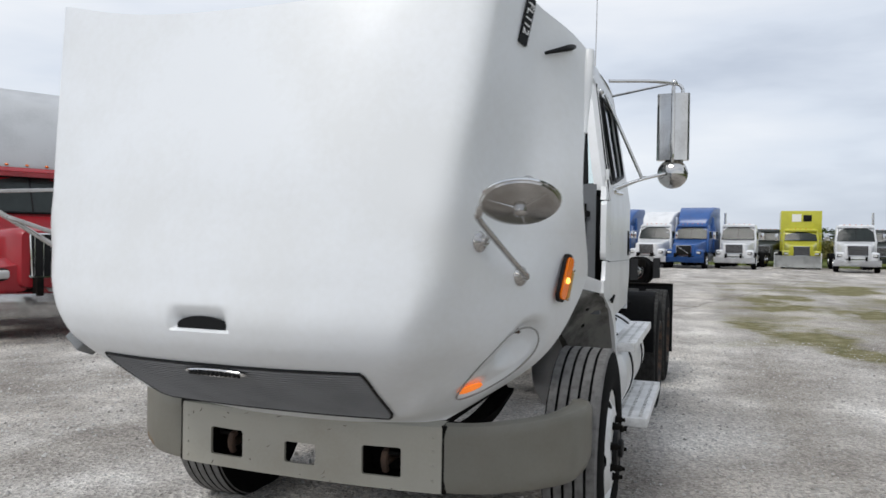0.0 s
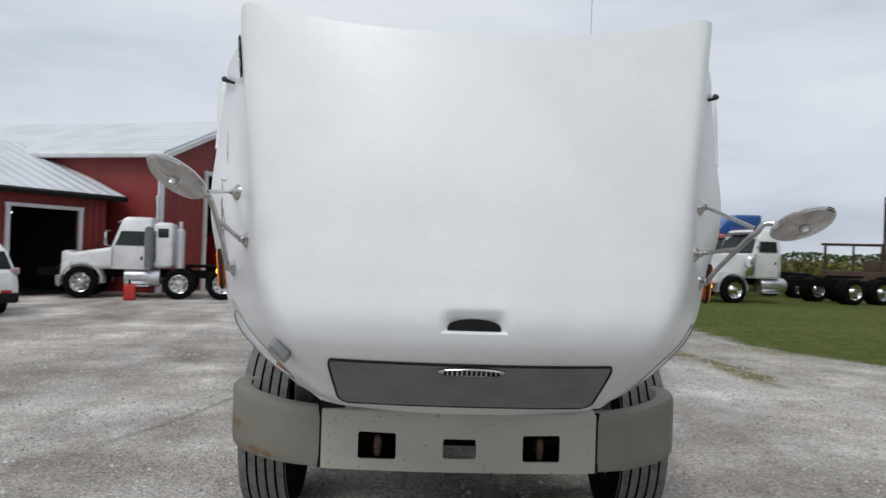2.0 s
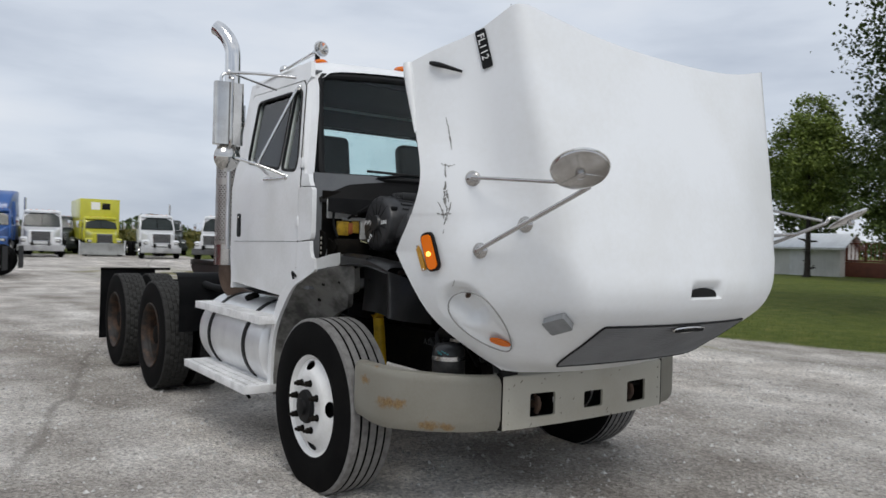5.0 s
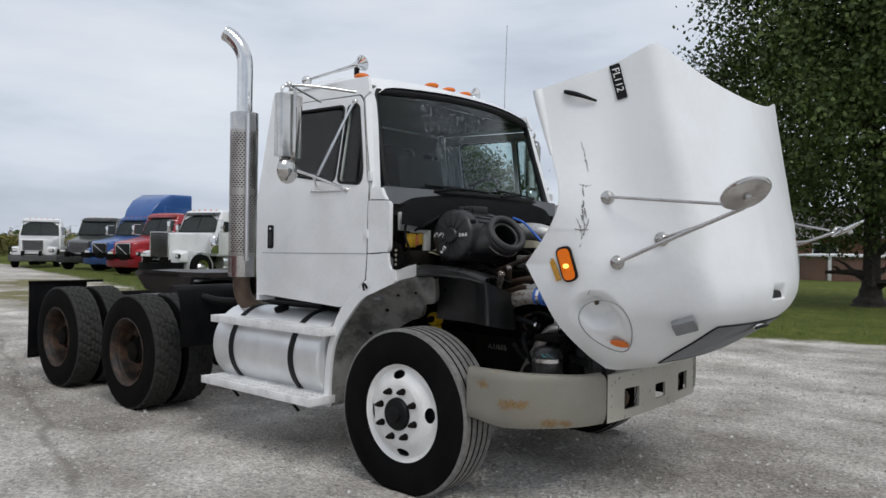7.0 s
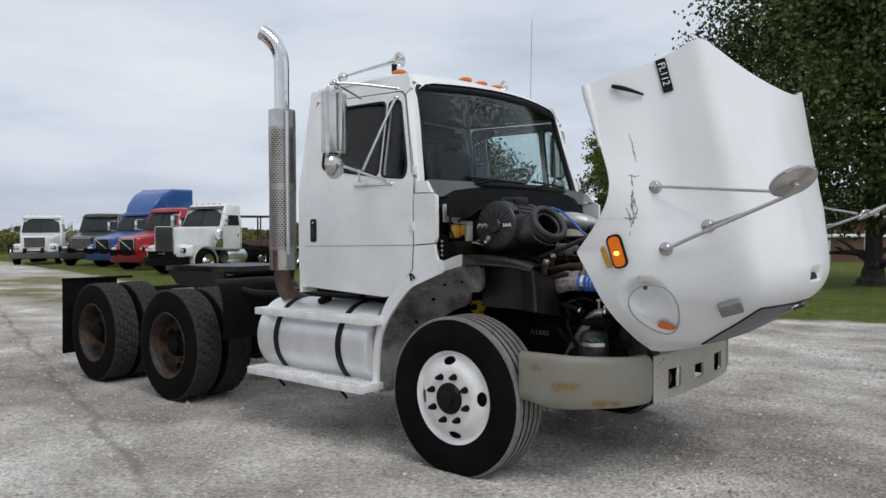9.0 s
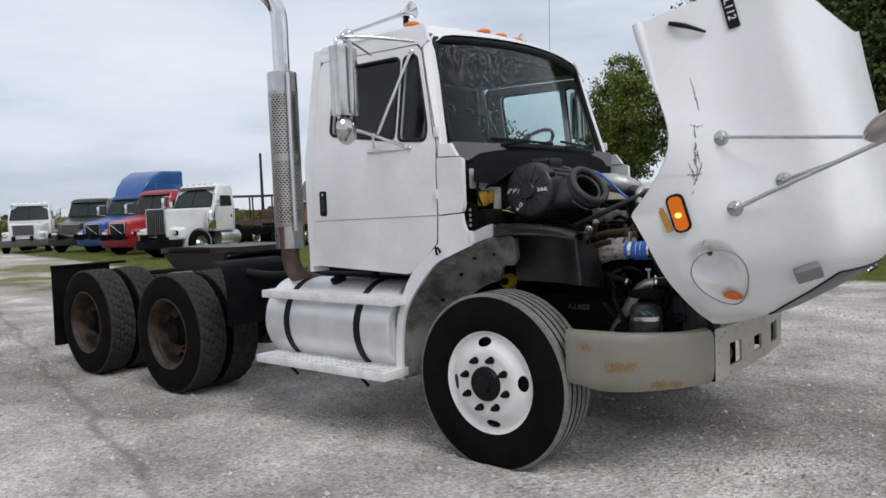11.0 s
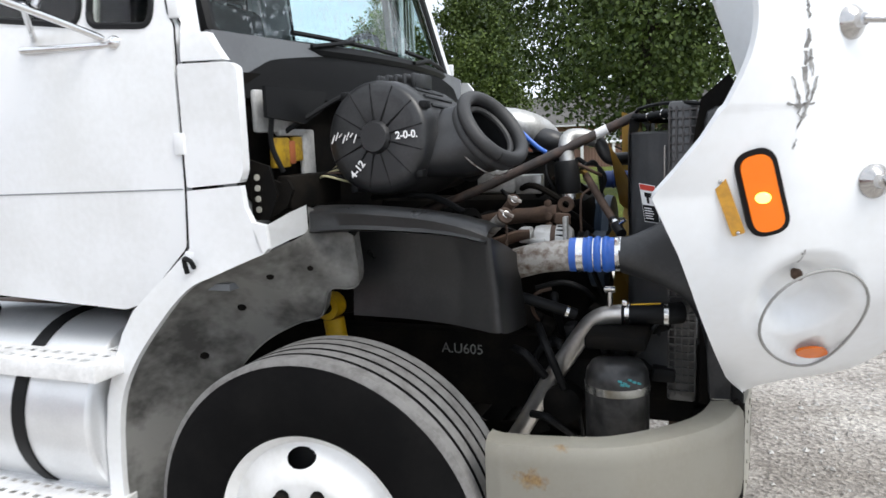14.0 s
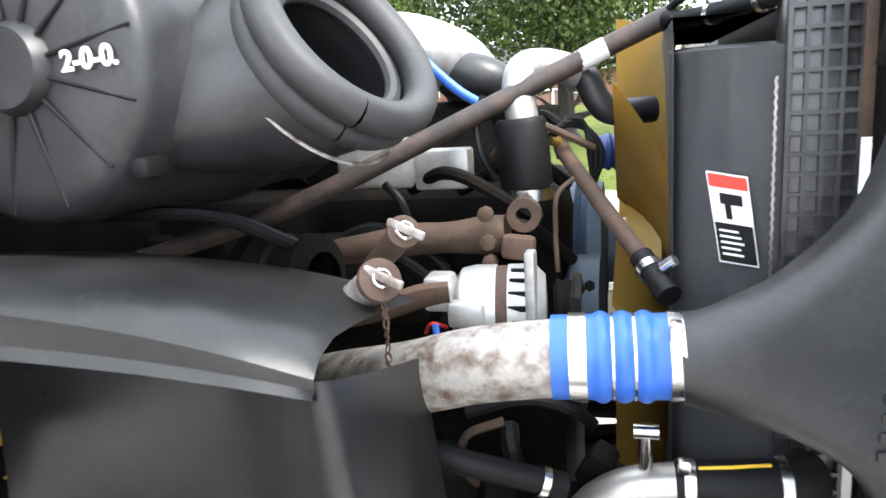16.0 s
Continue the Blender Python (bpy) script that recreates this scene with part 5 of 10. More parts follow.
# firewall
bm = bmesh.new()
bar(bm, [[(-0.74, 1.20), (0.74, 1.20), (0.98, 1.42), (0.98, 1.75), (-0.98, 1.75), (-0.98, 1.42)]], lambda u, v, w: Vector((-0.30 - w + 0.09 * (1 - u * u), u, v)), 0.03, [("u", k * 0.2) for k in range(-4, 5)])
part("firewall", bm, MATT, cab, "dark grimy firewall")
# doors with their glass
for s in (-1, 1):
    bm = bmesh.new()
    bar(bm, [rounded(DOOR, 0.012, 2), WIN_A, WIN_B], cab_side(s, 0.006), 0.035, Z_CUTS + [("v", 1.405), ("v", 1.412)])
    door = part("door", bm, WHITE_CAB, cab, "white cab door with a recessed black handle", sharp=30)
    bm = bmesh.new()
    for k, (a, b) in enumerate((((-1.49, 1.412), (-0.40, 1.425)),)):
        rod(bm, (a[0], s * (lean(a[1]) + 0.0065), a[1]), (b[0], s * (lean(b[1]) + 0.0065), b[1]), 0.0022, None, 6)
    part("door_crease", bm, GREYLENS, door)
    bm = bmesh.new()
    out = rounded(DOOR, 0.012, 2)
    tube(bm, [(u, s * (lean(v) + 0.001), v) for u, v in out + out[:1]], 0.0038, 5)
    part("door_seam", bm, MATT, door)
    for win in (WIN_A, WIN_B):
        bm = bmesh.new()
        bar(bm, [win], cab_side(s, -0.012), 0.005, Z_CUTS)
        pane = part("window_pane", bm, GLASS, door)
        pane.visible_shadow = False
        bm = bmesh.new()
        tube(bm, [(u, s * (lean(v) + 0.003), v) for u, v in win + win[:1]], 0.011, 6)
        part("window_seal", bm, BLACK, door)
    bm = bmesh.new()
    bar(bm, [rounded([(-1.43, 1.445), (-1.365, 1.445), (-1.365, 1.615), (-1.43, 1.615)], 0.018, 4)], cab_side(s, 0.012), 0.012)
    handle = part("door_handle", bm, BLACK, door, "black recessed handle")
    bm = bmesh.new()
    bar(bm, [rounded([(-1.418, 1.47), (-1.377, 1.47), (-1.377, 1.565), (-1.418, 1.565)], 0.012, 3)], cab_side(s, 0.017), 0.006)
    part("handle_paddle", bm, INTERIOR, handle)
    part("lock", ball(bmesh.new(), (-1.398, s * (lean(1.585) + 0.014), 1.588), 0.009, (1, 0.6, 1), 12, 8), CHROME, handle)
    for z in (1.92, 1.55, 1.22):
        part("hinge", box(bmesh.new(), (-0.392, s * (lean(z) + 0.008), z), (0.035, 0.016, 0.06), 0.004), WHITE_CAB, door)
    # panels between the door and the bonnet
    bm = bmesh.new()
    bar(bm, [rounded([(-0.382, 1.428), (-0.205, 1.440), (-0.190, 1.475), (-0.190, 1.745), (-0.215, 1.760), (-0.382, 1.765)], 0.01, 2)], cab_side(s, 0.010), 0.03, Z_CUTS)
    bar(bm, [[(-0.375, 1.772), (-0.235, 1.768), (-0.29, 1.845), (-0.375, 1.85)]], cab_side(s, 0.0), 0.03, [("v", 1.8)])
    part("cowl_side_panel", bm, WHITE_CAB, cab, "white cowl side panel")
    bm = bmesh.new()
    edge_in = glide([(-0.715, 0, 0.40), (-0.709, 0, 0.60), (-0.686, 0, 0.776), (-0.624, 0, 0.903), (-0.521, 0, 1.028), (-0.408, 0, 1.138), (-0.309, 0, 1.183), (-0.144, 0, 1.247)], 4)
    outline = [(-0.382, 1.420), (-0.390, 1.258), (-0.605, 1.072), (-0.655, 1.000), (-0.690, 0.925), (-0.739, 0.790), (-0.762, 0.640), (-0.768, 0.40)] + [(p.x, p.z) for p in edge_in] + [(-0.128, 1.262), (-0.132, 1.323), (-0.175, 1.332), (-0.196, 1.372), (-0.203, 1.432)]
    bar(bm, [outline], lambda u, v, w: Vector((u, s * (1.118 - 0.012 * ease((v - 1.05) / 0.2) - w), v)), 0.022, [("v", 1.1), ("v", 1.2)])
    arch = part("arch_panel", bm, WHITE_CAB, cab, "white fender edge sweeping down behind the wheel")
    bm = bmesh.new()
    ring_faces(bm, [[Vector((a[0], s * a[1], a[2])) for a in row] for row in (((-0.178, 1.105, 1.331), (-0.165, 1.108, 1.285), (-0.150, 1.108, 1.250)), ((-0.132, 1.095, 1.325), (-0.132, 1.098, 1.290), (-0.130, 1.098, 1.258)), ((-0.108, 1.02, 1.352), (-0.108, 1.03, 1.315), (-0.108, 1.03, 1.276)), ((-0.095, 0.955, 1.366), (-0.094, 0.955, 1.325), (-0.093, 0.955, 1.288)))], False, False)
    bmesh.ops.solidify(bm, geom=bm.faces[:], thickness=0.01)
    part("fender_corner", bm, WHITE_CAB, cab, "white bent fender corner")
    bm = bmesh.new()
    tube(bm, glide([(-0.375, s * 1.112, 1.205), (-0.372, s * 1.128, 1.225), (-0.392, s * 1.130, 1.232), (-0.395, s * 1.118, 1.19)], 4), 0.007, 6)
    part("latch_hook", bm, BLACK, cab)
# inside: dash, wheel, seats, sun visors
bm = bmesh.new()
ring_faces(bm, [[screen(y, 0) + Vector((dx, 0, dz)) for y in np.linspace(-0.95, 0.95, 15)] for dx, dz in ((-0.02, 0.0), (-0.15, 0.03), (-0.30, 0.02), (-0.36, -0.1), (-0.36, -0.45))], False, False)
part("dashboard", bm, INTERIOR, cab)
bm = bmesh.new()
c, n = Vector((-0.72, 0.45, 1.90)), Vector((-0.62, 0, 0.78)).normalized()
x = n.orthogonal().normalized()
y = n.cross(x)
tube(bm, [c + 0.22 * (x * math.cos(a) + y * math.sin(a)) for a in [2 * math.pi * k / 32 for k in range(33)]], 0.014, 8)
for a in (0.4, 2.5, 4.7):
    rod(bm, c, c + 0.22 * (x * math.cos(a) + y * math.sin(a)), 0.011)
rod(bm, c, c - n * 0.25, 0.03)
part("steering_wheel", bm, INTERIOR, cab)
for y in (-0.48, 0.48):
    bm = bmesh.new()
    box(bm, (-1.08, y, 1.52), (0.50, 0.50, 0.16), 0.05, None, 3)
    box(bm, (-1.33, y, 1.90), (0.14, 0.48, 0.72), 0.05, Euler((0, radians(-8), 0)).to_matrix(), 3)
    box(bm, (-1.08, y, 1.32), (0.35, 0.35, 0.28), 0.02)
    part("seat", bm, INTERIOR, cab, "dark cloth air seat")
# dark trim inside the roof, the back wall and the doors
part("headlining", box(bmesh.new(), (-1.02, 0, 2.515), (0.94, 1.76, 0.012), 0.004), INTERIOR, cab, "dark grey headlining")
bm = bmesh.new()
bar(bm, [[(-0.94, 1.14), (0.94, 1.14), (0.90, 2.50), (-0.90, 2.50)], rear_win, *qw], lambda u, v, w: Vector((-1.548 + w, u, v)), 0.008)
part("back_trim", bm, INTERIOR, cab, "dark grey trim of the back wall")
for s in (-1, 1):
    part("door_trim", box(bmesh.new(), (-0.95, s * 0.955, 1.50), (1.05, 0.012, 0.66), 0.004), INTERIOR, cab, "dark grey inner door trim")
for win, nm in ((rear_win, "rear_window"), (qw[0], "quarter_window"), (qw[1], "quarter_window")):
    bm = bmesh.new()
    bar(bm, [win], lambda u, v, w: Vector((-1.575 + w, u, v)), 0.005)
    p = part(nm, bm, GLASS, cab)
    p.visible_shadow = False
    bm = bmesh.new()
    tube(bm, [(-1.587, u, v) for u, v in win + win[:1]], 0.014, 6)
    part("window_seal", bm, BLACK, p)

# roof: horns, clearance lamps, aerial
for y, x in ((-0.76, -0.86), (0.56, -0.86)):
    bm = bmesh.new()
    c = Vector((x + 0.04, y, 2.775))
    lathe(bm, [(0.004, -0.62), (0.010, -0.60), (0.012, -0.30), (0.016, -0.12), (0.028, -0.05), (0.052, -0.012), (0.058, 0.0), (0.050, 0.0), (0.024, -0.04), (0.0, -0.06)], c, (1, 0, 0.06), 24)
    ball(bm, (x - 0.58, y, 2.735), 0.036, (1.2, 1, 1))
    horn = part("air_horn", bm, CHROME, cab, "chrome trumpet air horn")
    bm = bmesh.new()
    box(bm, (x - 0.02, y, 2.715), (0.03, 0.03, 0.07), 0.005)
    part("horn_stand", bm, BLACK, horn)
for y in (-0.76, -0.20, 0.0, 0.20, 0.76):
    bm = bmesh.new()
    xx, zz = (-0.83, 2.66) if abs(y) > 0.5 else (-0.66, 2.69)
    ball(bm, (xx, y, zz + (0.02 if abs(y) > 0.5 else 0.0)), 0.048, (1.3, 1.0, 0.5), 16, 8)
    part("clearance_lamp", bm, AMBER, cab, "amber cab roof lamp")
bm = bmesh.new()
tube(bm, glide([(-0.80, 0.94, 2.58), (-0.80, 0.945, 2.9), (-0.79, 0.95, 3.45)], 5), [0.006] + [0.003] * 10, 6)
part("aerial", bm, STAINLESS, cab)

# door mirrors on both sides
for s in (-1, 1):
    bm = bmesh.new()
    mx, my = -0.805, s * 1.415
    arm = [(-0.56, s * 1.06, 2.485), (-0.70, s * 1.28, 2.50), (mx, my, 2.50), (mx - 0.01, my + s * 0.045, 2.475), (mx - 0.01, my + s * 0.05, 2.40), (mx - 0.01, my + s * 0.05, 2.02), (mx, my + s * 0.03, 1.975), (mx + 0.02, my, 1.965), (-0.72, s * 1.22, 1.91), (-0.63, s * 1.06, 1.845)]
    tube(bm, glide(arm, 5), 0.010, 10)
    frame_arm = part("mirror_frame", bm, CHROME, cab, "chrome tubular mirror frame")
    bm = bmesh.new()
    rod(bm, (-0.62, s * 1.03, 2.42), (-0.72, s * 1.24, 1.93), 0.010)
    rod(bm, (-0.95, s * 1.03, 2.47), (mx, my, 2.505), 0.008)
    rod(bm, (-0.93, s * 1.07, 1.87), (-0.74, s * 1.26, 1.93), 0.009)
    rod(bm, (-0.95, s * 1.10, 1.845), (-0.58, s * 1.085, 1.835), 0.012)
    for p in ((-0.60, s * 1.09, 1.84), (-0.63, s * 1.0, 2.44), (mx, my, 2.505)):
        ball(bm, p, 0.022, (1, 1, 1), 10, 8)
    part("mirror_strut", bm, CHROME, frame_arm)
    bm = bmesh.new()
    out = rounded([(-0.035, -0.095), (0.03, -0.095), (0.045, 0.0), (0.03, 0.095), (-0.035, 0.095)], 0.025, 4)
    bar(bm, [out], lambda u, v, w: Vector((mx + u, my + s * 0.0 + v, 2.035 + w)), 0.40)
    part("mirror_loop", tube(bmesh.new(), glide([(mx + 0.01, my, 2.47), (mx + 0.055, my, 2.46), (mx + 0.062, my, 2.40), (mx + 0.062, my, 2.10), (mx + 0.05, my, 2.03), (mx, my, 2.01)], 5), 0.011, 8), MIRRORHEAD, frame_arm)
    head = part("mirror_head", bm, MIRRORHEAD, frame_arm, "polished stainless mirror head")
    bm = bmesh.new()
    box(bm, (mx - 0.037, my, 2.235), (0.004, 0.16, 0.37), 0.0)
    part("mirror_glass", bm, MIRROR, head)
    bm = bmesh.new()
    lathe(bm, [(0.0, 0.05), (0.04, 0.045), (0.075, 0.022), (0.09, 0.0), (0.09, -0.006), (0.0, -0.004)], (mx, my - s * 0.0, 1.955), (1, s * -0.1, -0.05), 28)
    part("spot_mirror", bm, MIRRORHEAD, frame_arm, "round chrome spot mirror")

# exhaust stack on the right
bm = bmesh.new()
sx, sy = -1.895, -1.0
lathe(bm, [(0.060, 0.0), (0.060, 0.34)], (sx, sy, 2.40), (0, 0, 1), 28)
tube(bm, glide([(sx, sy, 2.70), (sx, sy, 2.84), (sx - 0.006, sy - 0.005, 2.93), (sx - 0.035, sy - 0.03, 3.02), (sx - 0.085, sy - 0.07, 3.09), (sx - 0.12, sy - 0.10, 3.12)], 6), 0.0605, 24, False)
stack = part("exhaust_pipe", bm, CHROME, truck, "chrome exhaust stack with a perforated heat shield")
for prof, z in (([(0.108, 0.0), (0.108, 0.13), (0.106, 0.14), (0.070, 0.14)], 2.355), ([(0.108, 0.0), (0.108, 0.16)], 1.22)):
    part("shield_band", lathe(bmesh.new(), prof, (sx, sy, z), (0, 0, 1), 32), STAINLESS, stack)
# perforated sleeve: staggered slots cut right through
bm = bmesh.new()
nseg, nrow = 96, 118
vs = [[bm.verts.new((sx + 0.107 * math.cos(2 * math.pi * k / nseg), sy + 0.107 * math.sin(2 * math.pi * k / nseg), 1.38 + 0.975 * j / nrow)) for k in range(nseg)] for j in range(nrow + 1)]
for j in range(nrow):
    for k in range(nseg):
        if j % 2 == 0 and (k + (j // 2) % 2 * 2) % 4 in (0, 1) and 2 < j < nrow - 2 and abs(j - 60) > 2:
            continue
        bm.faces.new((vs[j][k], vs[j][(k + 1) % nseg], vs[j + 1][(k + 1) % nseg], vs[j + 1][k]))
part("heat_shield", bm, DARKSTEEL, stack, "perforated steel heat shield")
bm = bmesh.new()
lathe(bm, [(0.088, 0.0), (0.088, 1.15)], (sx, sy, 1.25), (0, 0, 1), 24)
part("silencer", bm, MATT, stack)
bm = bmesh.new()
tube(bm, glide([(sx, sy, 1.30), (sx, sy, 1.12), (sx + 0.03, sy + 0.06, 1.0), (sx + 0.15, sy + 0.22, 0.93), (sx + 0.5, sy + 0.5, 0.90)], 6), 0.066, 20)
part("exhaust_elbow", bm, mat("scorched_steel", (0.09, 0.06, 0.045), 0.55, 0.5, dark=(0.17, 0.12, 0.09), amount=0.7, scale=9), stack)
bm = bmesh.new()
tube(bm, glide([(sx + 0.14, sy - 0.06, 2.47), (sx + 0.14, sy - 0.06, 2.4), (sx + 0.14, sy - 0.06, 1.45), (sx + 0.13, sy - 0.04, 1.36)], 5), 0.016, 10)
part("grab_rail", bm, ALU, stack)

# ---- grimy inner panels of the wheel arches ----
for s in (-1, 1):
    outer = [(-0.092, 0.955, 1.362), (-0.094, 0.965, 1.290), (-0.140, 1.085, 1.252), (-0.25, 1.098, 1.205), (-0.36, 1.098, 1.166), (-0.48, 1.098, 1.075), (-0.605, 1.098, 0.93), (-0.69, 1.098, 0.77), (-0.72, 1.098, 0.40)]
    inner = [(0.030, 0.92, 1.275), (0.034, 0.92, 1.136), (-0.071, 0.90, 1.112), (-0.110, 0.885, 1.03), (-0.20, 0.88, 1.0), (-0.33, 0.88, 0.93), (-0.45, 0.88, 0.81), (-0.535, 0.88, 0.66), (-0.57, 0.88, 0.40)]
    a2, b2 = glide(outer, 5), glide(inner, 5)
    bm = bmesh.new()
    rings = []
    for p, q in zip(a2, b2):
        ring = []
        for k in np.linspace(0, 1, 9):
            sag = 0.022 * math.sin(math.pi * k) + 0.008 * noise.noise((p.x * 7, k * 3, p.z * 7)) * math.sin(math.pi * k)
            ring.append((p.x + (q.x - p.x) * k - sag * 0.6, s * (p.y + (q.y - p.y) * k ** 0.85), p.z + (q.z - p.z) * k + sag * 0.6))
        e = ring[-1]
        ring.append((e[0] + 0.010, e[1] + s * 0.010, e[2] - 0.002))
        ring.append((e[0] + 0.004, e[1] - s * 0.03, e[2] + 0.010))
        rings.append(ring)
    ring_faces(bm, rings, False, False)
    bmesh.ops.solidify(bm, geom=bm.faces[:], thickness=0.008)
    liner = part("arch_liner", bm, WHITE_DIRTY_SHADED, truck, "grimy off-white inner wheel arch panel")
    for i, k, r in ((14, 0.35, 0.012), (22, 0.55, 0.014), (29, 0.62, 0.016), (9, 0.62, 0.010)):
        p, q = a2[i], b2[i]
        c = p.lerp(q, k)
        bm = bmesh.new()
        lathe(bm, [(r, 0.014), (r, 0.0), (r * 0.8, -0.003), (0.0, -0.004)], (c.x - 0.012, s * (p.y + (q.y - p.y) * k ** 0.85), c.z + 0.012), (-0.45, s * -0.75, 0.5), 9)
        part("grommet", bm, MATT, liner)


# ---- engine bay, right side in detail ----
SHINY_BLACK = mat("satin_black_plastic", (0.011, 0.0115, 0.0125), 0.40, dark=(0.042, 0.042, 0.044), amount=0.6, scale=9, fine=120, bump=0.03, spec=0.6)
DUSTY_BLACK = mat("dusty_black_plastic", (0.024, 0.0245, 0.0255), 0.27, dark=(0.058, 0.058, 0.059), amount=0.6, scale=7, fine=110, bump=0.03, spec=0.9)
CLAMP = mat("bright_hose_clamp", (0.75, 0.75, 0.74), 0.2, 1.0, amount=0.3, scale=30, bump=0.0)
engine = part("engine", box(bmesh.new(), (0.12, 0.0, 1.02), (0.92, 0.44, 0.62), 0.05), MATT, truck, "grimy black diesel engine block")
part("valve_cover", box(bmesh.new(), (0.10, 0.02, 1.38), (0.70, 0.30, 0.20), 0.04), MATT, engine)
part("oil_pan", box(bmesh.new(), (0.15, 0.0, 0.66), (0.85, 0.36, 0.26), 0.05), MATT, engine)
for k in range(6):
    part("exhaust_port", box(bmesh.new(), (-0.22 + 0.13 * k, -0.24, 1.18), (0.09, 0.06, 0.16), 0.015), MATT, engine)


def piece(name, material, fn, label="", parent=None, sharp=40):
    bm = bmesh.new()
    fn(bm)
    return part(name, bm, material, parent or truck, label, sharp=sharp)


# air cleaner: canister, ribbed lid, oval duct with a thick seal
AC, AX = Vector((0.056, -0.800, 1.550)), Vector((0.05, 1.0, -0.06)).normalized()
cleaner = piece("air_cleaner", SHINY_BLACK, lambda bm: lathe(bm, [(0.161, 0.012), (0.166, 0.02), (0.168, 0.06), (0.171, 0.075), (0.166, 0.09), (0.166, 0.30), (0.172, 0.31), (0.172, 0.34), (0.164, 0.36), (0.155, 0.48), (0.0, 0.52)], AC, AX, 56), "big black air cleaner canister")


def lid(bm):
    lathe(bm, [(0.0, -0.012), (0.030, -0.012), (0.042, -0.012), (0.047, -0.004), (0.050, 0.004), (0.13, 0.000), (0.150, 0.002), (0.160, 0.010), (0.166, 0.022), (0.160, 0.04)], AC, AX, 64)


piece("lid", SHINY_BLACK, lid, "ribbed round lid with white paint-pen marks", cleaner)
U = (Vector((0, 0, 1)) - AX * AX.z).normalized()
V = AX.cross(U)
if V.x < 0:
    V = -V


def ribs(bm):
    for k in range(13):
        a = 2 * math.pi * k / 13 + 0.22
        d = U * math.sin(a) + V * math.cos(a)
        tube(bm, [AC + d * 0.05 + AX * 0.0005, AC + d * 0.156 + AX * 0.002], [0.0026, 0.0020], 6)


piece("lid_ribs", BLACK, ribs, "", cleaner)
piece("lid_clip", BLACK, lambda bm: box(bm, AC + (U * math.sin(0.55) + V * math.cos(0.55)) * 0.171 + AX * 0.035, (0.024, 0.04, 0.024), 0.006), "", cleaner)
for a in (2.3, 4.2, 5.6):
    piece("lid_clip", BLACK, lambda bm: box(bm, AC + (U * math.sin(a) + V * math.cos(a)) * 0.171 + AX * 0.035, (0.024, 0.04, 0.024), 0.006), "", cleaner)
piece("canister_ribs", SHINY_BLACK, lambda bm: [tube(bm, [AC + AX * (0.10 + 0.2 * t) + (U * math.sin(q) + V * math.cos(q)) * 0.168 for t in (0, 1)], 0.006, 6) for q in np.linspace(0.6, 2.4, 9)], "", cleaner)
piece("cleaner_vent", SHINY_BLACK, lambda bm: [box(bm, AC + AX * 0.2 + U * 0.180 + V * (-0.06 + 0.03 * k), (0.016, 0.14, 0.045), 0.006) for k in range(5)], "", cleaner)


def pen(text, at, size, turn, name="lettering"):
    n = -AX
    x, y = V * math.cos(turn) + U * math.sin(turn), U * math.cos(turn) - V * math.sin(turn)
    m = Matrix((x, y, n)).transposed().to_4x4()
    m.translation = AC + V * at[0] + U * at[1] + n * 0.004
    return words(text, size, m, MARKWHITE, cleaner, name, 0.0006, 0.0008)


pen("2-0-0.", (0.070, -0.008), 0.030, 0.05)
pen("4-12", (-0.070, -0.122), 0.032, 0.85)
piece("pen_scribble", MARKWHITE, lambda bm: [tube(bm, [AC - AX * 0.004 + V * (-0.145 + 0.0125 * k) + U * (-0.006 + 0.012 * ((k * 7) % 3 - 1) * 0.7), AC - AX * 0.004 + V * (-0.135 + 0.0125 * k) + U * (0.010 + 0.004 * ((k * 5) % 3))], 0.0018, 4) for k in range(7)], "", cleaner)["kind"] = "stuff"
# oval inlet
IC, IL = Vector((0.366, -0.632, 1.565)), Vector((0.31, -0.668, -0.625)).normalized()
IN = Vector((0.705, 0.096, 1.039))
IN = (IN - IL * IN.dot(IL)).normalized()
IS = IL.cross(IN)


def oval_ring(c, a, b, n=44):
    return [c + IL * a * math.cos(q) + IS * b * math.sin(q) for q in [2 * math.pi * k / n for k in range(n)]]


def duct(bm):
    c0 = AC + AX * 0.16
    rings = []
    for t in np.linspace(0, 1, 8):
        c = c0.lerp(IC - IN * 0.03, t) + Vector((0.0, 0, -0.02 * math.sin(math.pi * t)))
        rings.append(oval_ring(c, 0.145 - 0.020 * t, 0.135 - 0.020 * t))
    ring_faces(bm, rings, True, False)


piece("inlet_duct", SHINY_BLACK, duct, "moulded inlet duct", cleaner)
piece("inlet_seal", mat("grey_rubber_seal", (0.028, 0.028, 0.029), 0.5, dark=(0.06, 0.06, 0.06), amount=0.5, scale=12, bump=0.04), lambda bm: (tube(bm, oval_ring(IC, 0.121, 0.112) + oval_ring(IC, 0.121, 0.112)[:1], 0.021, 12, False), tube(bm, oval_ring(IC - IN * 0.034, 0.114, 0.106) + oval_ring(IC - IN * 0.034, 0.114, 0.106)[:1], 0.019, 10, False), tube(bm, oval_ring(IC - IN * 0.020, 0.092, 0.084) + oval_ring(IC - IN * 0.020, 0.092, 0.084)[:1], 0.010, 8, False)), "thick oval rubber seal", cleaner)
piece("inlet_throat", BLACK, lambda bm: ring_faces(bm, [oval_ring(IC - IN * d, 0.112 * f, 0.104 * f) for d, f in ((0.0, 1.0), (0.03, 0.86), (0.07, 0.80), (0.16, 0.72), (0.165, 0.02))], True, False), "", cleaner)
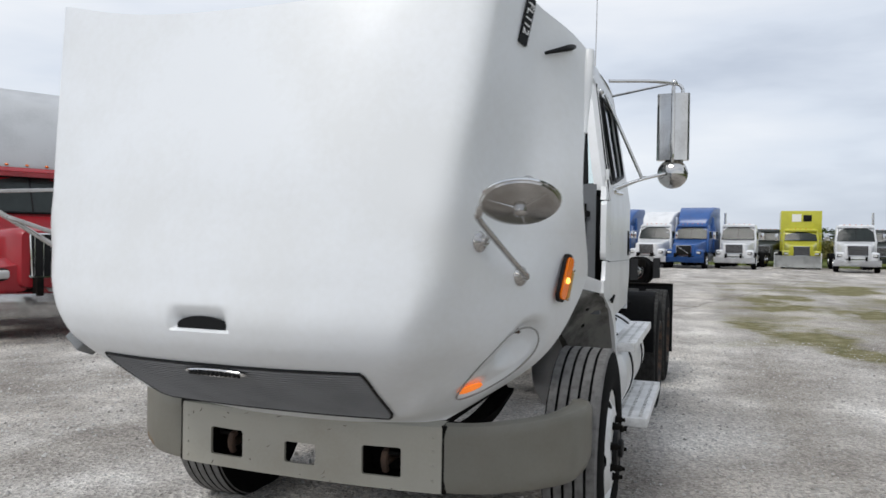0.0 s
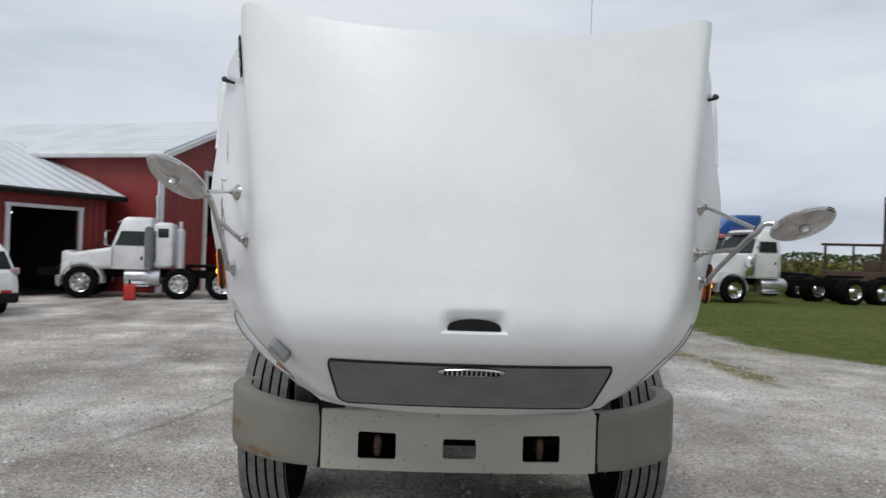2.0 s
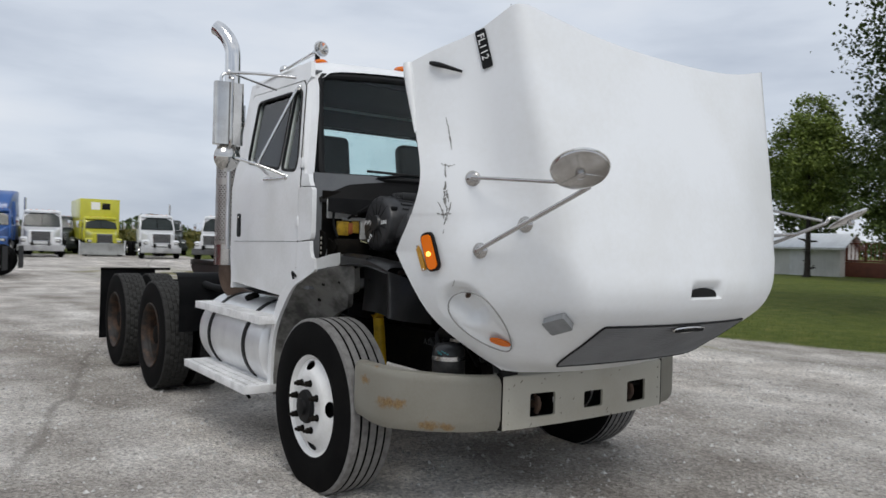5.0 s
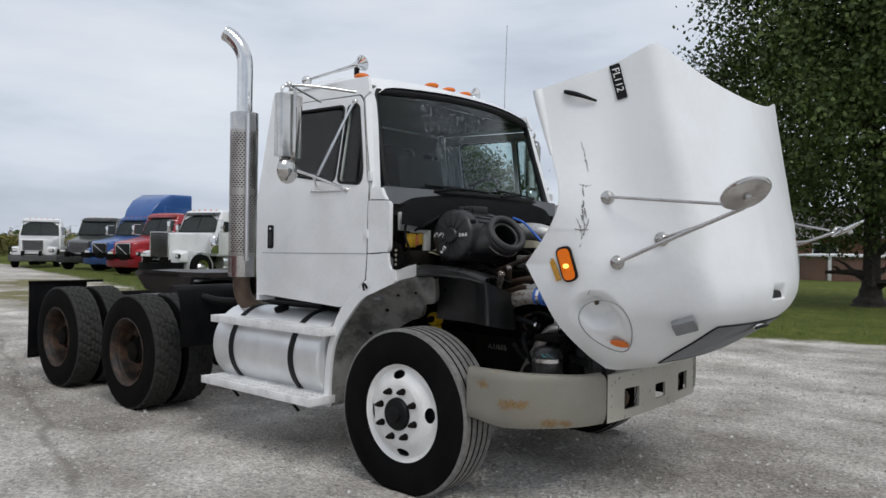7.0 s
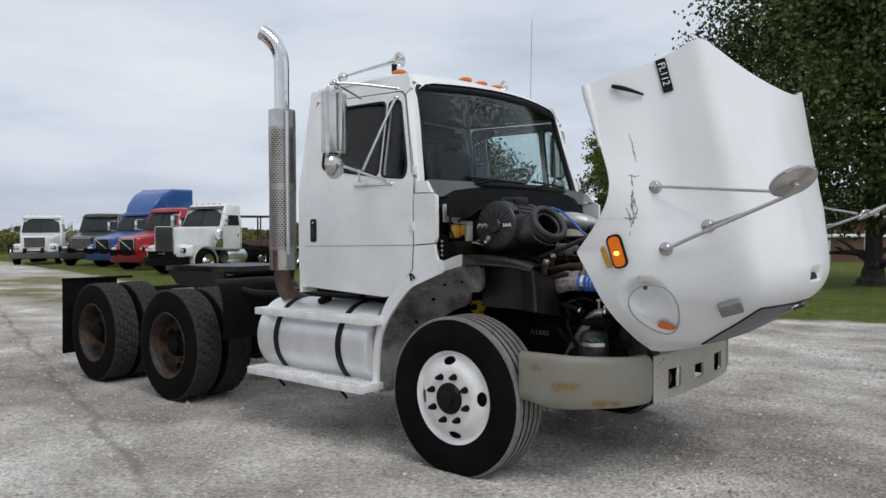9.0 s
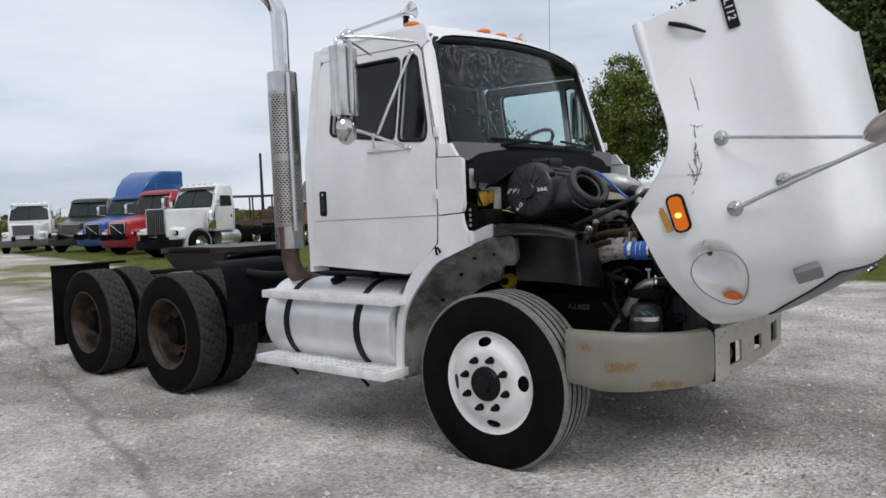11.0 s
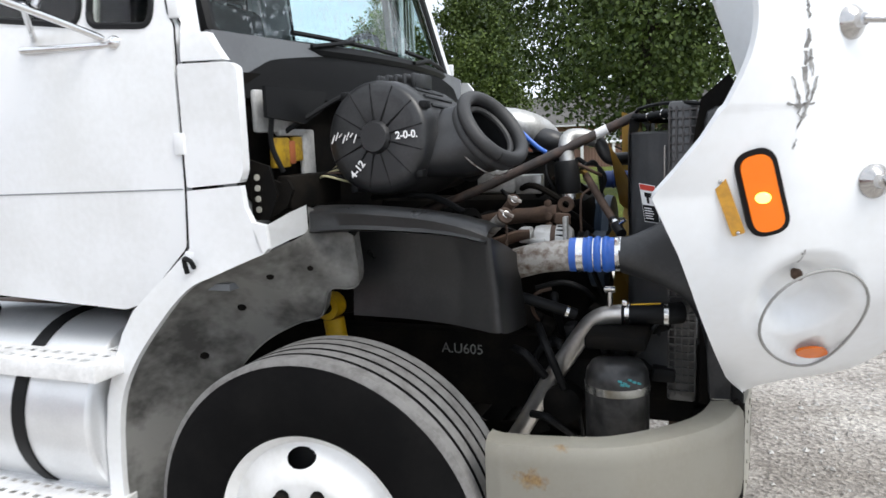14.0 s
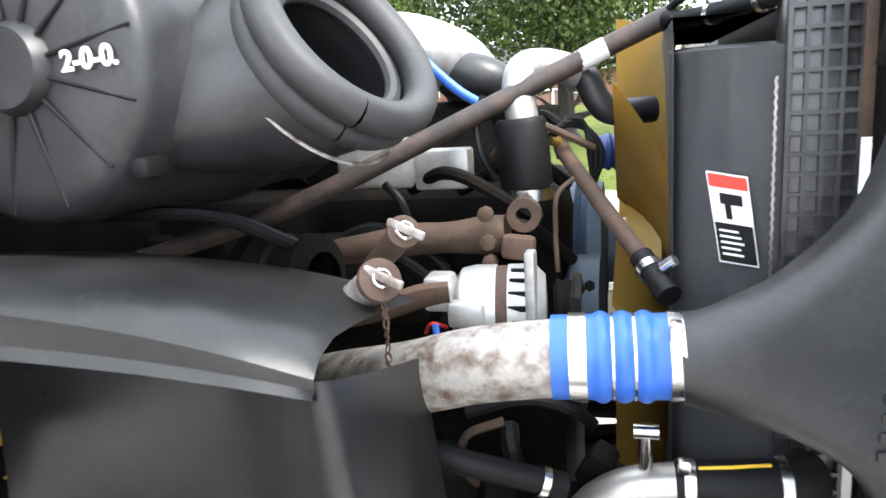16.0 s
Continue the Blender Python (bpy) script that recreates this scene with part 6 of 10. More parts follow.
piece("inlet_clamp", GALV, lambda bm: tube(bm, oval_ring(IC - IN * 0.066, 0.131, 0.122) + oval_ring(IC - IN * 0.066, 0.131, 0.122)[:1], 0.0022, 5, False, 1.4), "", cleaner)


# moulded splash shield over the wheel
def shield(bm):
    top = glide([(-0.085, -0.955, 1.352), (0.06, -0.965, 1.352), (0.25, -0.972, 1.338), (0.36, -0.968, 1.318), (0.437, -0.945, 1.288)], 5)
    rings = []
    for i, p in enumerate(top):
        t = i / (len(top) - 1)
        h = 0.062 * (1 - 0.6 * t)
        rings.append([p + Vector((0, 0.30, -0.03)), p + Vector((0, 0.16, -0.004)), p + Vector((0, 0.09, 0.006)), p + Vector((0, 0.045, 0.010)), p + Vector((0, 0.012, 0.003)), p + Vector((0, -0.002, -0.010)), p + Vector((0, -0.001, -h * 0.8)), p + Vector((0, -0.010, -h)), p + Vector((0, 0.010, -h - 0.008))])
    ring_faces(bm, rings, False, False)
    plan = glide([(-0.03, -0.83, 0), (0.15, -0.84, 0), (0.30, -0.875, 0), (0.40, -0.925, 0), (0.437, -0.945, 0), (0.448, -0.915, 0), (0.450, -0.84, 0), (0.447, -0.76, 0), (0.440, -0.66, 0)], 5)
    rings = []
    for i, p in enumerate(plan):
        t = i / (len(plan) - 1)
        ztop = float(np.interp(p.x, [q.x for q in top], [q.z for q in top])) - 0.012 - 0.30 * max(0.0, p.y + 0.945) * (t > 0.52)
        zlow = 1.020 - 0.10 * max(0.0, t - 0.55)
        rings.append([Vector((p.x + 0.024 * (1 - f) * ease((t - 0.3) / 0.3), p.y + 0.012 * math.sin(math.pi * f) * (1 - t), zlow + (ztop - zlow) * f)) for f in (0, 0.08, 0.25, 0.5, 0.75, 0.92, 1.0)])
    ring_faces(bm, rings, False, False)
    bmesh.ops.solidify(bm, geom=bm.faces[:], thickness=0.008)


piece("splash_shield", DUSTY_BLACK, shield, "moulded black plastic splash shield")

# radiator, charge-air tank, fan shroud, fan
rad = piece("radiator", MATT, lambda bm: box(bm, (0.91, 0, 1.17), (0.06, 0.86, 0.84), 0.01), "black radiator with ribbed plastic side tanks")
for y in (-0.475, 0.475):
    piece("side_tank", DUSTY_BLACK, lambda bm: box(bm, (0.90, y, 1.17), (0.085, 0.07, 0.90), 0.012), "", rad)
    piece("side_seal", MATT, lambda bm: box(bm, (0.985, y * 1.12, 1.18), (0.07, 0.03, 0.90), 0.008), "", rad)


def tank_grid(bm):
    for k in range(36):
        box(bm, (0.90, -0.513, 0.755 + 0.024 * k), (0.082, 0.010, 0.005))
    for k in range(5):
        box(bm, (0.862 + 0.019 * k, -0.5135, 1.175), (0.005, 0.010, 0.86))


piece("tank_ribs", DUSTY_BLACK, tank_grid, "ribbed tank side", rad, 30)
piece("radiator_strap", RUST, lambda bm: box(bm, (0.948, -0.515, 1.50), (0.02, 0.012, 0.16), 0.003), "", rad)
piece("chain_guard", DARKSTEEL, lambda bm: tube(bm, [(0.848 + 0.002 * (k % 2), -0.515, 1.20 + 0.006 * k) for k in range(50)], 0.0022, 4), "", rad)


def cac(bm):
    edges = [((0.735, 1.240), (0.742, 1.135)), ((0.760, 1.242), (0.770, 1.127)), ((0.80, 1.258), (0.82, 1.112)), ((0.847, 1.283), (0.877, 1.086)), ((0.915, 1.348), (0.924, 1.050)), ((0.947, 1.424), (0.958, 0.98)), ((0.958, 1.490), (0.974, 0.900)), ((0.968, 1.585), (0.985, 0.76)), ((1.04, 1.60), (1.04, 0.74))]
    up, low = glide([(x, 0, z) for (x, z), _ in edges], 3), glide([(x, 0, z) for _, (x, z) in edges], 3)
    rings = []
    for i, (a, b) in enumerate(zip(up, low)):
        t = i / (len(up) - 1)
        m, w = (a + b) / 2, 0.054 - 0.006 * t
        yc = -0.628 + 0.030 * ease(t * 1.5)
        ring = []
        for k in range(36):
            q = 2 * math.pi * k / 36
            c, sn = math.cos(q), math.sin(q)
            e = 1.0 - 0.45 * ease(t * 2)
            c, sn = math.copysign(abs(c) ** e, c), math.copysign(abs(sn) ** e, sn)
            p = m + (a - m) * sn
            ring.append((p.x, yc + w * c, p.z))
        rings.append(ring)
    ring_faces(bm, rings, True, True)


ctank = piece("charge_air_tank", SHINY_BLACK, cac, "black plastic charge-air tank flaring to a trumpet")
piece("tank_emboss", SHINY_BLACK, lambda bm: [box(bm, (0.945 + 0.001 * k, -0.650, 1.09 + 0.022 * k), (0.014, 0.006, 0.012), 0.002) for k in range(9)], "", ctank)["kind"] = "stuff"
piece("tank_flange", BLACK, lambda bm: box(bm, (1.055, -0.590, 1.17), (0.035, 0.11, 0.95), 0.008), "black tank flange", ctank)
for k in range(8):
    piece("flange_bolt", MATT, lambda bm: lathe(bm, [(0.012, 0), (0.012, 0.012), (0.0, 0.013)], (1.055, -0.645, 0.78 + 0.11 * k), (0, -1, 0), 6), "", ctank)
piece("rad_bracket", MATT, lambda bm: (bar(bm, [[(0.93, 1.50), (1.10, 1.48), (1.10, 1.56), (1.02, 1.68), (0.95, 1.62)]], lambda u, v, w: Vector((u, -0.60 + w, v)), 0.01), bar(bm, [[(1.02, 1.25), (1.12, 1.30), (1.11, 1.62), (1.07, 1.66), (1.04, 1.50)]], lambda u, v, w: Vector((u, -0.66 + w, v)), 0.01)), "black steel bracket", rad)


def shroud(bm):
    for s in (-1, 1):
        prof = [(0.865, s * 0.505), (0.80, s * 0.500), (0.76, s * 0.475), (0.735, s * 0.42)]
        ring_faces(bm, [[(x, y, z) for x, y in prof] for z in (0.80, 1.0, 1.25, 1.45, 1.53)], False, False)
        ring_faces(bm, [[(x, y * q, 1.53 + 0.05 * (1 - q)) for x, y in prof] for q in (1.0, 0.96, 0.85)], False, False)
    ring_faces(bm, [[(x, y, 1.575) for x in (0.735, 0.80, 0.865)] for y in np.linspace(-0.43, 0.43, 5)], False, False)
    # wall towards the engine with a round mouth
    n = 48
    inn = [Vector((0.735, 0.44 * math.cos(a), 1.17 + 0.40 * math.sin(a))) for a in [2 * math.pi * k / n for k in range(n)]]
    out = []
    for k in range(n):
        a = 2 * math.pi * k / n
        q = min(0.46 / max(abs(math.cos(a)), 1e-3), 0.41 / max(abs(math.sin(a)), 1e-3))
        out.append(Vector((0.738, q * math.cos(a), 1.17 + q * math.sin(a))))
    ring_faces(bm, [inn, out], True, False)
    bmesh.ops.solidify(bm, geom=bm.faces[:], thickness=0.006)


shr = piece("fan_shroud", mat("dusty_black_shroud", (0.10, 0.104, 0.11), 0.45, dark=(0.15, 0.15, 0.15), amount=0.5, scale=8, bump=0.04), shroud, "dusty black fan shroud with a warning label")


FC = Vector((0.705, 0, 1.17))
fan_hub = piece("fan", FANGOLD, lambda bm: lathe(bm, [(0.0, -0.03), (0.12, -0.03), (0.13, 0.03), (0.0, 0.03)], FC, (1, 0, 0), 32), "translucent amber-brown cooling fan")


def blade(bm, a):
    r, tn = Vector((0, math.cos(a), math.sin(a))), Vector((0, -math.sin(a), math.cos(a)))
    rings = []
    for t in np.linspace(0.10, 0.43, 7):
        w = 0.06 + 0.13 * t
        rings.append([FC + r * t + tn * (w * q) + Vector((0.048 * q + 0.016 * (1 - q * q), 0, 0)) for q in np.linspace(-1, 1, 7)])
    ring_faces(bm, rings, False, False)
    bmesh.ops.solidify(bm, geom=bm.faces[:], thickness=0.006)


for k in range(8):
    piece("fan_blade", FANGOLD, lambda bm: blade(bm, 2 * math.pi * k / 8 + radians(147)), "", fan_hub)
piece("fan_clutch", mat("blue_grey_pulley", (0.06, 0.09, 0.13), 0.5, amount=0.5, scale=14, bump=0.1), lambda bm: (lathe(bm, [(0.10, 0), (0.14, 0.01), (0.145, 0.03), (0.125, 0.04), (0.145, 0.055), (0.14, 0.08), (0.06, 0.09), (0.06, 0.12)], (0.55, 0, 1.17), (1, 0, 0), 36), lathe(bm, [(0.05, -0.02), (0.10, 0.0), (0.10, 0.05), (0.05, 0.06)], (0.58, -0.16, 1.10), (1, 0, 0), 28)), "ribbed blue-grey pulleys")
# warning label on the shroud
lp = [Vector((0.775, -0.4935, 1.385)), Vector((0.822, -0.5060, 1.377)), Vector((0.838, -0.5085, 1.264)), Vector((0.793, -0.4990, 1.270))]
lab_n = Vector((-0.2, -0.97, 0)).normalized()


def on_label(u, v, d=0.0):
    a, b = lp[0].lerp(lp[1], u), lp[3].lerp(lp[2], u)
    return a.lerp(b, v) + lab_n * (0.004 + d)


def quad(bm, u0, u1, v0, v1, d):
    bm.faces.new([bm.verts.new(on_label(u, v, d)) for u, v in ((u0, v0), (u1, v0), (u1, v1), (u0, v1))])


lab = piece("warning_label", MARKWHITE, lambda bm: quad(bm, 0, 1, 0, 1, 0), "white, red and black warning label", shr)
piece("label_red", mat("label_red", (0.6, 0.05, 0.03), 0.5, amount=0.2), lambda bm: quad(bm, 0.03, 0.97, 0.02, 0.16, 0.001), "", shr)
piece("label_black", BLACK, lambda bm: (quad(bm, 0.03, 0.97, 0.55, 0.98, 0.001), quad(bm, 0.25, 0.8, 0.22, 0.34, 0.001), quad(bm, 0.35, 0.5, 0.34, 0.5, 0.001)), "", shr)
for k in range(5):
    piece("label_line", MARKWHITE, lambda bm: quad(bm, 0.12, 0.6 + 0.05 * (k % 3), 0.62 + 0.065 * k, 0.645 + 0.065 * k, 0.002), "", shr)

# charge-air pipe, blue hose and clamps
piece("charge_air_pipe", GALV, lambda bm: tube(bm, glide([(0.20, -0.46, 1.06), (0.30, -0.56, 1.11), (0.41, -0.63, 1.150), (0.51, -0.645, 1.178), (0.612, -0.638, 1.188)], 6), 0.046, 28), "mottled grey zinc charge-air pipe")


def bellows(bm, a, b, r):
    a, b = Vector(a), Vector(b)
    n = 40
    pts, rs = [], []
    for k in range(n + 1):
        t = k / n
        pts.append(a.lerp(b, t))
        rs.append(r if t < 0.28 or t > 0.74 else r + 0.006 * abs(math.sin(math.pi * 3 * (t - 0.28) / 0.46)) - 0.002)
    tube(bm, pts, rs, 36)


hose = piece("blue_hose", BLUE_HOSE, lambda bm: bellows(bm, (0.594, -0.637, 1.187), (0.752, -0.628, 1.190), 0.0495), "bright blue silicone hump hose")
hd = (Vector((0.752, -0.628, 1.190)) - Vector((0.594, -0.637, 1.187))).normalized()


def band(bm, c, r, w, d):
    lathe(bm, [(r, -w / 2), (r + 0.002, -w / 2), (r + 0.002, w / 2), (r, w / 2)], c, d, 40)


piece("hose_clamp", CLAMP, lambda bm: band(bm, Vector((0.594, -0.637, 1.187)) + hd * 0.030, 0.050, 0.020, hd), "", hose)
piece("hose_clamp", CLAMP, lambda bm: (band(bm, Vector((0.594, -0.637, 1.187)) + hd * 0.138, 0.050, 0.016, hd), box(bm, Vector((0.594, -0.637, 1.187)) + hd * 0.138 + Vector((0, -0.034, 0.040)), (0.014, 0.016, 0.026), 0.003)), "", hose)
piece("hose_wire", CLAMP, lambda bm: [band(bm, Vector((0.594, -0.637, 1.187)) + hd * q, 0.0488, 0.003, hd) for q in (0.069, 0.093)], "", hose)
# far-side blue hose and silver intake pipe
piece("far_blue_hose", mat("dark_blue_hose", (0.02, 0.05, 0.2), 0.4, amount=0.4), lambda bm: bellows(bm, (0.612, -0.10, 1.377), (0.70, -0.09, 1.377), 0.030), "dark blue hump hose")
piece("intake_pipe", CAST, lambda bm: tube(bm, glide([(0.12, -0.14, 1.585), (0.22, -0.15, 1.59), (0.32, -0.13, 1.575), (0.38, -0.04, 1.53), (0.39, 0.12, 1.42)], 6), 0.060, 24), "silver intake pipe")
piece("intake_elbow", SHINY_BLACK, lambda bm: tube(bm, glide([(0.36, -0.10, 1.53), (0.41, -0.12, 1.525), (0.45, -0.10, 1.50), (0.46, -0.05, 1.42)], 6), 0.040, 20), "black rubber elbow")
piece("upper_hose", SHINY_BLACK, lambda bm: tube(bm, glide([(0.58, -0.22, 1.525), (0.612, -0.22, 1.512), (0.630, -0.22, 1.475), (0.655, -0.21, 1.452), (0.72, -0.18, 1.452)], 6), 0.022, 16), "black radiator hose")
piece("thermostat_housing", CAST, lambda bm: tube(bm, glide([(0.520, -0.29, 1.44), (0.512, -0.28, 1.495), (0.520, -0.26, 1.528), (0.555, -0.24, 1.532), (0.60, -0.22, 1.518)], 5), 0.026, 16), "cast outlet elbow")
piece("coolant_filter", BLACK, lambda bm: lathe(bm, [(0.0, 0.0), (0.040, 0.0), (0.042, 0.008), (0.042, 0.10), (0.036, 0.108), (0.0, 0.108)], (0.524, -0.30, 1.345), (-0.08, 0, 1), 24), "small black filter")
piece("filter_clamp", CLAMP, lambda bm: lathe(bm, [(0.036, 0.0), (0.041, 0.0), (0.041, 0.018), (0.03, 0.02)], (0.526, -0.30, 1.326), (0, 0, 1), 24))
piece("control_box", CAST, lambda bm: (box(bm, (0.383, -0.27, 1.375), (0.092, 0.05, 0.066), 0.006), box(bm, (0.27, -0.25, 1.385), (0.16, 0.05, 0.085), 0.012)), "peeling silver control box")
# brown support rod across the bay, with its hose
piece("stay_rod", mat("worn_dark_rod", (0.03, 0.024, 0.022), 0.5, dark=(0.11, 0.066, 0.05), amount=0.6, scale=22, fine=90, bump=0.1), lambda bm: tube(bm, glide([(-0.20, -0.46, 1.235), (-0.05, -0.42, 1.272), (0.16, -0.40, 1.335), (0.40, -0.33, 1.440), (0.627, -0.262, 1.543), (0.748, -0.262, 1.594)], 3), 0.0165, 12), "rusty brown stay rod")
piece("rod_tape", MARKWHITE, lambda bm: rod(bm, (0.606, -0.266, 1.533), (0.648, -0.262, 1.552), 0.0172))
piece("upper_pipe", BLACK, lambda bm: tube(bm, glide([(0.735, -0.27, 1.586), (0.765, -0.30, 1.582), (0.82, -0.40, 1.585), (0.87, -0.49, 1.59)], 5), 0.013, 12), "black vent hose")
piece("pipe_clamp", CLAMP, lambda bm: band(bm, Vector((0.795, -0.35, 1.583)), 0.014, 0.010, (0.5, -0.9, 0)))
piece("pipe_clamp", CLAMP, lambda bm: band(bm, Vector((0.845, -0.445, 1.587)), 0.014, 0.010, (0.5, -0.9, 0)))
piece("vent_line", BLACK, lambda bm: tube(bm, glide([(0.74, -0.27, 1.60), (0.76, -0.30, 1.612), (0.82, -0.40, 1.618), (0.90, -0.50, 1.615), (1.0, -0.55, 1.60)], 5), 0.006, 8))
# dipstick filler tubes with T-handled caps
for k, (c, back, m1, r) in enumerate((((0.440, -0.784, 1.318), (0.300, -0.62, 1.215), GALV, 0.0235), ((0.447, -0.717, 1.354), (0.37, -0.60, 1.29), RUST, 0.019))):
    c, back = Vector(c), Vector(back)
    d = (c - back).normalized()
    p = piece("filler_tube", m1, lambda bm: rod(bm, back, c - d * 0.006, r * 0.82), "oil filler tube with a T-handled cap")
    piece("filler_cap", RUST, lambda bm: lathe(bm, [(r * 0.95, -0.006), (r, 0.0), (r * 0.95, 0.005), (0.010, 0.008), (0.0, 0.008)], c, d, 24), "rusty cap", p)
    x = Vector((0.9, -0.15, -0.35)).normalized()
    piece("cap_handle", GALV, lambda bm: box(bm, c + d * 0.013, (0.045, 0.007, 0.009), 0.002, x.to_track_quat("X", "Z").to_matrix()), "", p)
    piece("cap_ring", CLAMP, lambda bm: tube(bm, [c + d * 0.009 + 0.009 * (d.orthogonal().normalized() * math.cos(a) + d.cross(d.orthogonal().normalized()) * math.sin(a)) for a in [2 * math.pi * q / 16 for q in range(17)]], 0.0022, 6), "", p)
piece("cap_chain", RUST, lambda bm: [tube(bm, [(0.444 + 0.0025 * math.cos(a + k), -0.785 + 0.0025 * math.sin(a + 2 * k), 1.300 - 0.009 * k + 0.005 * math.sin(a)) for a in [2 * math.pi * q / 8 for q in range(9)]], 0.0014, 4) for k in range(11)])
# rusty manifold log, bracket, bolts
mani = piece("manifold", RUST, lambda bm: tube(bm, glide([(0.20, -0.33, 1.245), (0.34, -0.35, 1.270), (0.42, -0.355, 1.275), (0.50, -0.36, 1.282)], 4), [0.022, 0.023, 0.024, 0.025, 0.026, 0.026, 0.025, 0.025, 0.026, 0.028, 0.03, 0.03, 0.028], 18), "rust-brown manifold")
for q in ((0.478, -0.392, 1.245), (0.476, -0.392, 1.275), (0.474, -0.392, 1.318), (0.53, -0.36, 1.25)):
    piece("manifold_bolt", RUST, lambda bm: lathe(bm, [(0.012, 0), (0.012, 0.012), (0.007, 0.014), (0.0, 0.014)], q, (0, -1, 0), 8), "", mani)
piece("lift_bracket", RUST, lambda bm: box(bm, (0.522, -0.40, 1.268), (0.05, 0.03, 0.036), 0.008, Euler((0, 0.1, 0)).to_matrix()), "", mani)
piece("lift_eye", RUST, lambda bm: lathe(bm, [(0.012, 0.02), (0.026, 0.02), (0.026, 0.0), (0.012, 0.0), (0.012, 0.02)], (0.528, -0.36, 1.312), (0, -1, 0), 18), "", mani)
piece("rocker_pipe", RUST, lambda bm: tube(bm, glide([(0.24, -0.50, 1.18), (0.34, -0.52, 1.205), (0.40, -0.52, 1.225), (0.44, -0.51, 1.228)], 5), 0.014, 10, True, 1.6), "flat rusty brace", mani)
piece("turbo_elbow", MATT, lambda bm: lathe(bm, [(0.05, 0.0), (0.066, 0.004), (0.068, 0.03), (0.060, 0.04), (0.060, 0.09), (0.066, 0.095), (0.066, 0.12), (0.04, 0.13)], (0.14, -0.50, 1.245), (1, -0.25, 0.05), 28), "black turbo elbow")
piece("elbow_clamp", CLAMP, lambda bm: band(bm, Vector((0.14, -0.50, 1.245)) + Vector((1, -0.25, 0.05)).normalized() * 0.068, 0.061, 0.012, (1, -0.25, 0.05)))
# alternator
alt = piece("alternator", CAST, lambda bm: (lathe(bm, [(0.0, 0.0), (0.045, 0.0), (0.062, 0.012), (0.066, 0.03), (0.066, 0.062)], (0.437, -0.462, 1.188), (1, 0.1, 0), 32), lathe(bm, [(0.066, 0.078), (0.066, 0.115), (0.05, 0.13), (0.0, 0.132)], (0.437, -0.462, 1.188), (1, 0.1, 0), 32)), "pale cast-aluminium alternator")
piece("winding", RUST, lambda bm: lathe(bm, [(0.062, 0.060), (0.064, 0.062), (0.064, 0.078), (0.062, 0.080)], (0.437, -0.462, 1.188), (1, 0.1, 0), 32), "", alt)
piece("cooling_slot", BLACK, lambda bm: [box(bm, (0.537, -0.450 - 0.066 * math.cos(a), 1.188 + 0.066 * math.sin(a)), (0.03, 0.006, 0.008), 0) for a in np.linspace(-0.6, 1.2, 7)], "", alt)
piece("terminal_block", CAST, lambda bm: (box(bm, (0.424, -0.494, 1.226), (0.04, 0.05, 0.05), 0.008), box(bm, (0.467, -0.522, 1.202), (0.05, 0.03, 0.035), 0.006)), "", alt)
piece("alternator_bracket", CAST, lambda bm: box(bm, (0.554, -0.508, 1.216), (0.014, 0.03, 0.14), 0.003), "", alt)
piece("drive_pulley", MATT, lambda bm: lathe(bm, [(0.03, 0), (0.045, 0.005), (0.04, 0.012), (0.045, 0.019), (0.04, 0.026), (0.045, 0.033), (0.03, 0.038), (0.0, 0.038)], (0.577, -0.449, 1.188), (1, 0.1, 0), 28), "", alt)
piece("red_wire", mat("red_wire", (0.5, 0.02, 0.02), 0.5), lambda bm: tube(bm, glide([(0.402, -0.508, 1.169), (0.417, -0.526, 1.188), (0.437, -0.517, 1.181)], 5), 0.003, 6), "", alt)
piece("blue_wire", BLUE_HOSE, lambda bm: tube(bm, glide([(0.422, -0.526, 1.188), (0.425, -0.531, 1.169)], 3), 0.005, 6), "", alt)
# belts
piece("drive_belt", BLACK, lambda bm: tube(bm, [(0.61, -0.45 + 0.04 * math.cos(a), 1.188 + 0.04 * math.sin(a)) for a in (0.5, 1.5, 2.5, 3.5)] + [(0.635, -0.30, 1.0), (0.635, -0.10, 1.0), (0.597, -0.002, 1.107)], 0.009, 6))
# slanted heater pipe with elbow
piece("heater_pipe", RUST, lambda bm: tube(bm, glide([(0.575, -0.262, 1.402), (0.590, -0.285, 1.383), (0.645, -0.39, 1.325), (0.69, -0.475, 1.280), (0.719, -0.53, 1.249)], 5), 0.0125, 12), "rust-spotted heater pipe")
piece("pipe_end", BLACK, lambda bm: rod(bm, (0.697, -0.489, 1.273), (0.730, -0.552, 1.238), 0.016))
piece("pipe_end_clamp", CLAMP, lambda bm: (band(bm, Vector((0.708, -0.510, 1.261)), 0.0162, 0.012, (0.4, -0.8, -0.45)), rod(bm, (0.722, -0.53, 1.268), (0.737, -0.535, 1.280), 0.008)))
piece("brass_fitting", mat("brass", (0.45, 0.30, 0.10), 0.35, 1.0, amount=0.4), lambda bm: (rod(bm, (0.570, -0.262, 1.418), (0.578, -0.266, 1.385), 0.010), rod(bm, (0.572, -0.27, 1.408), (0.560, -0.28, 1.415), 0.007)))
rngh = random.Random(9)
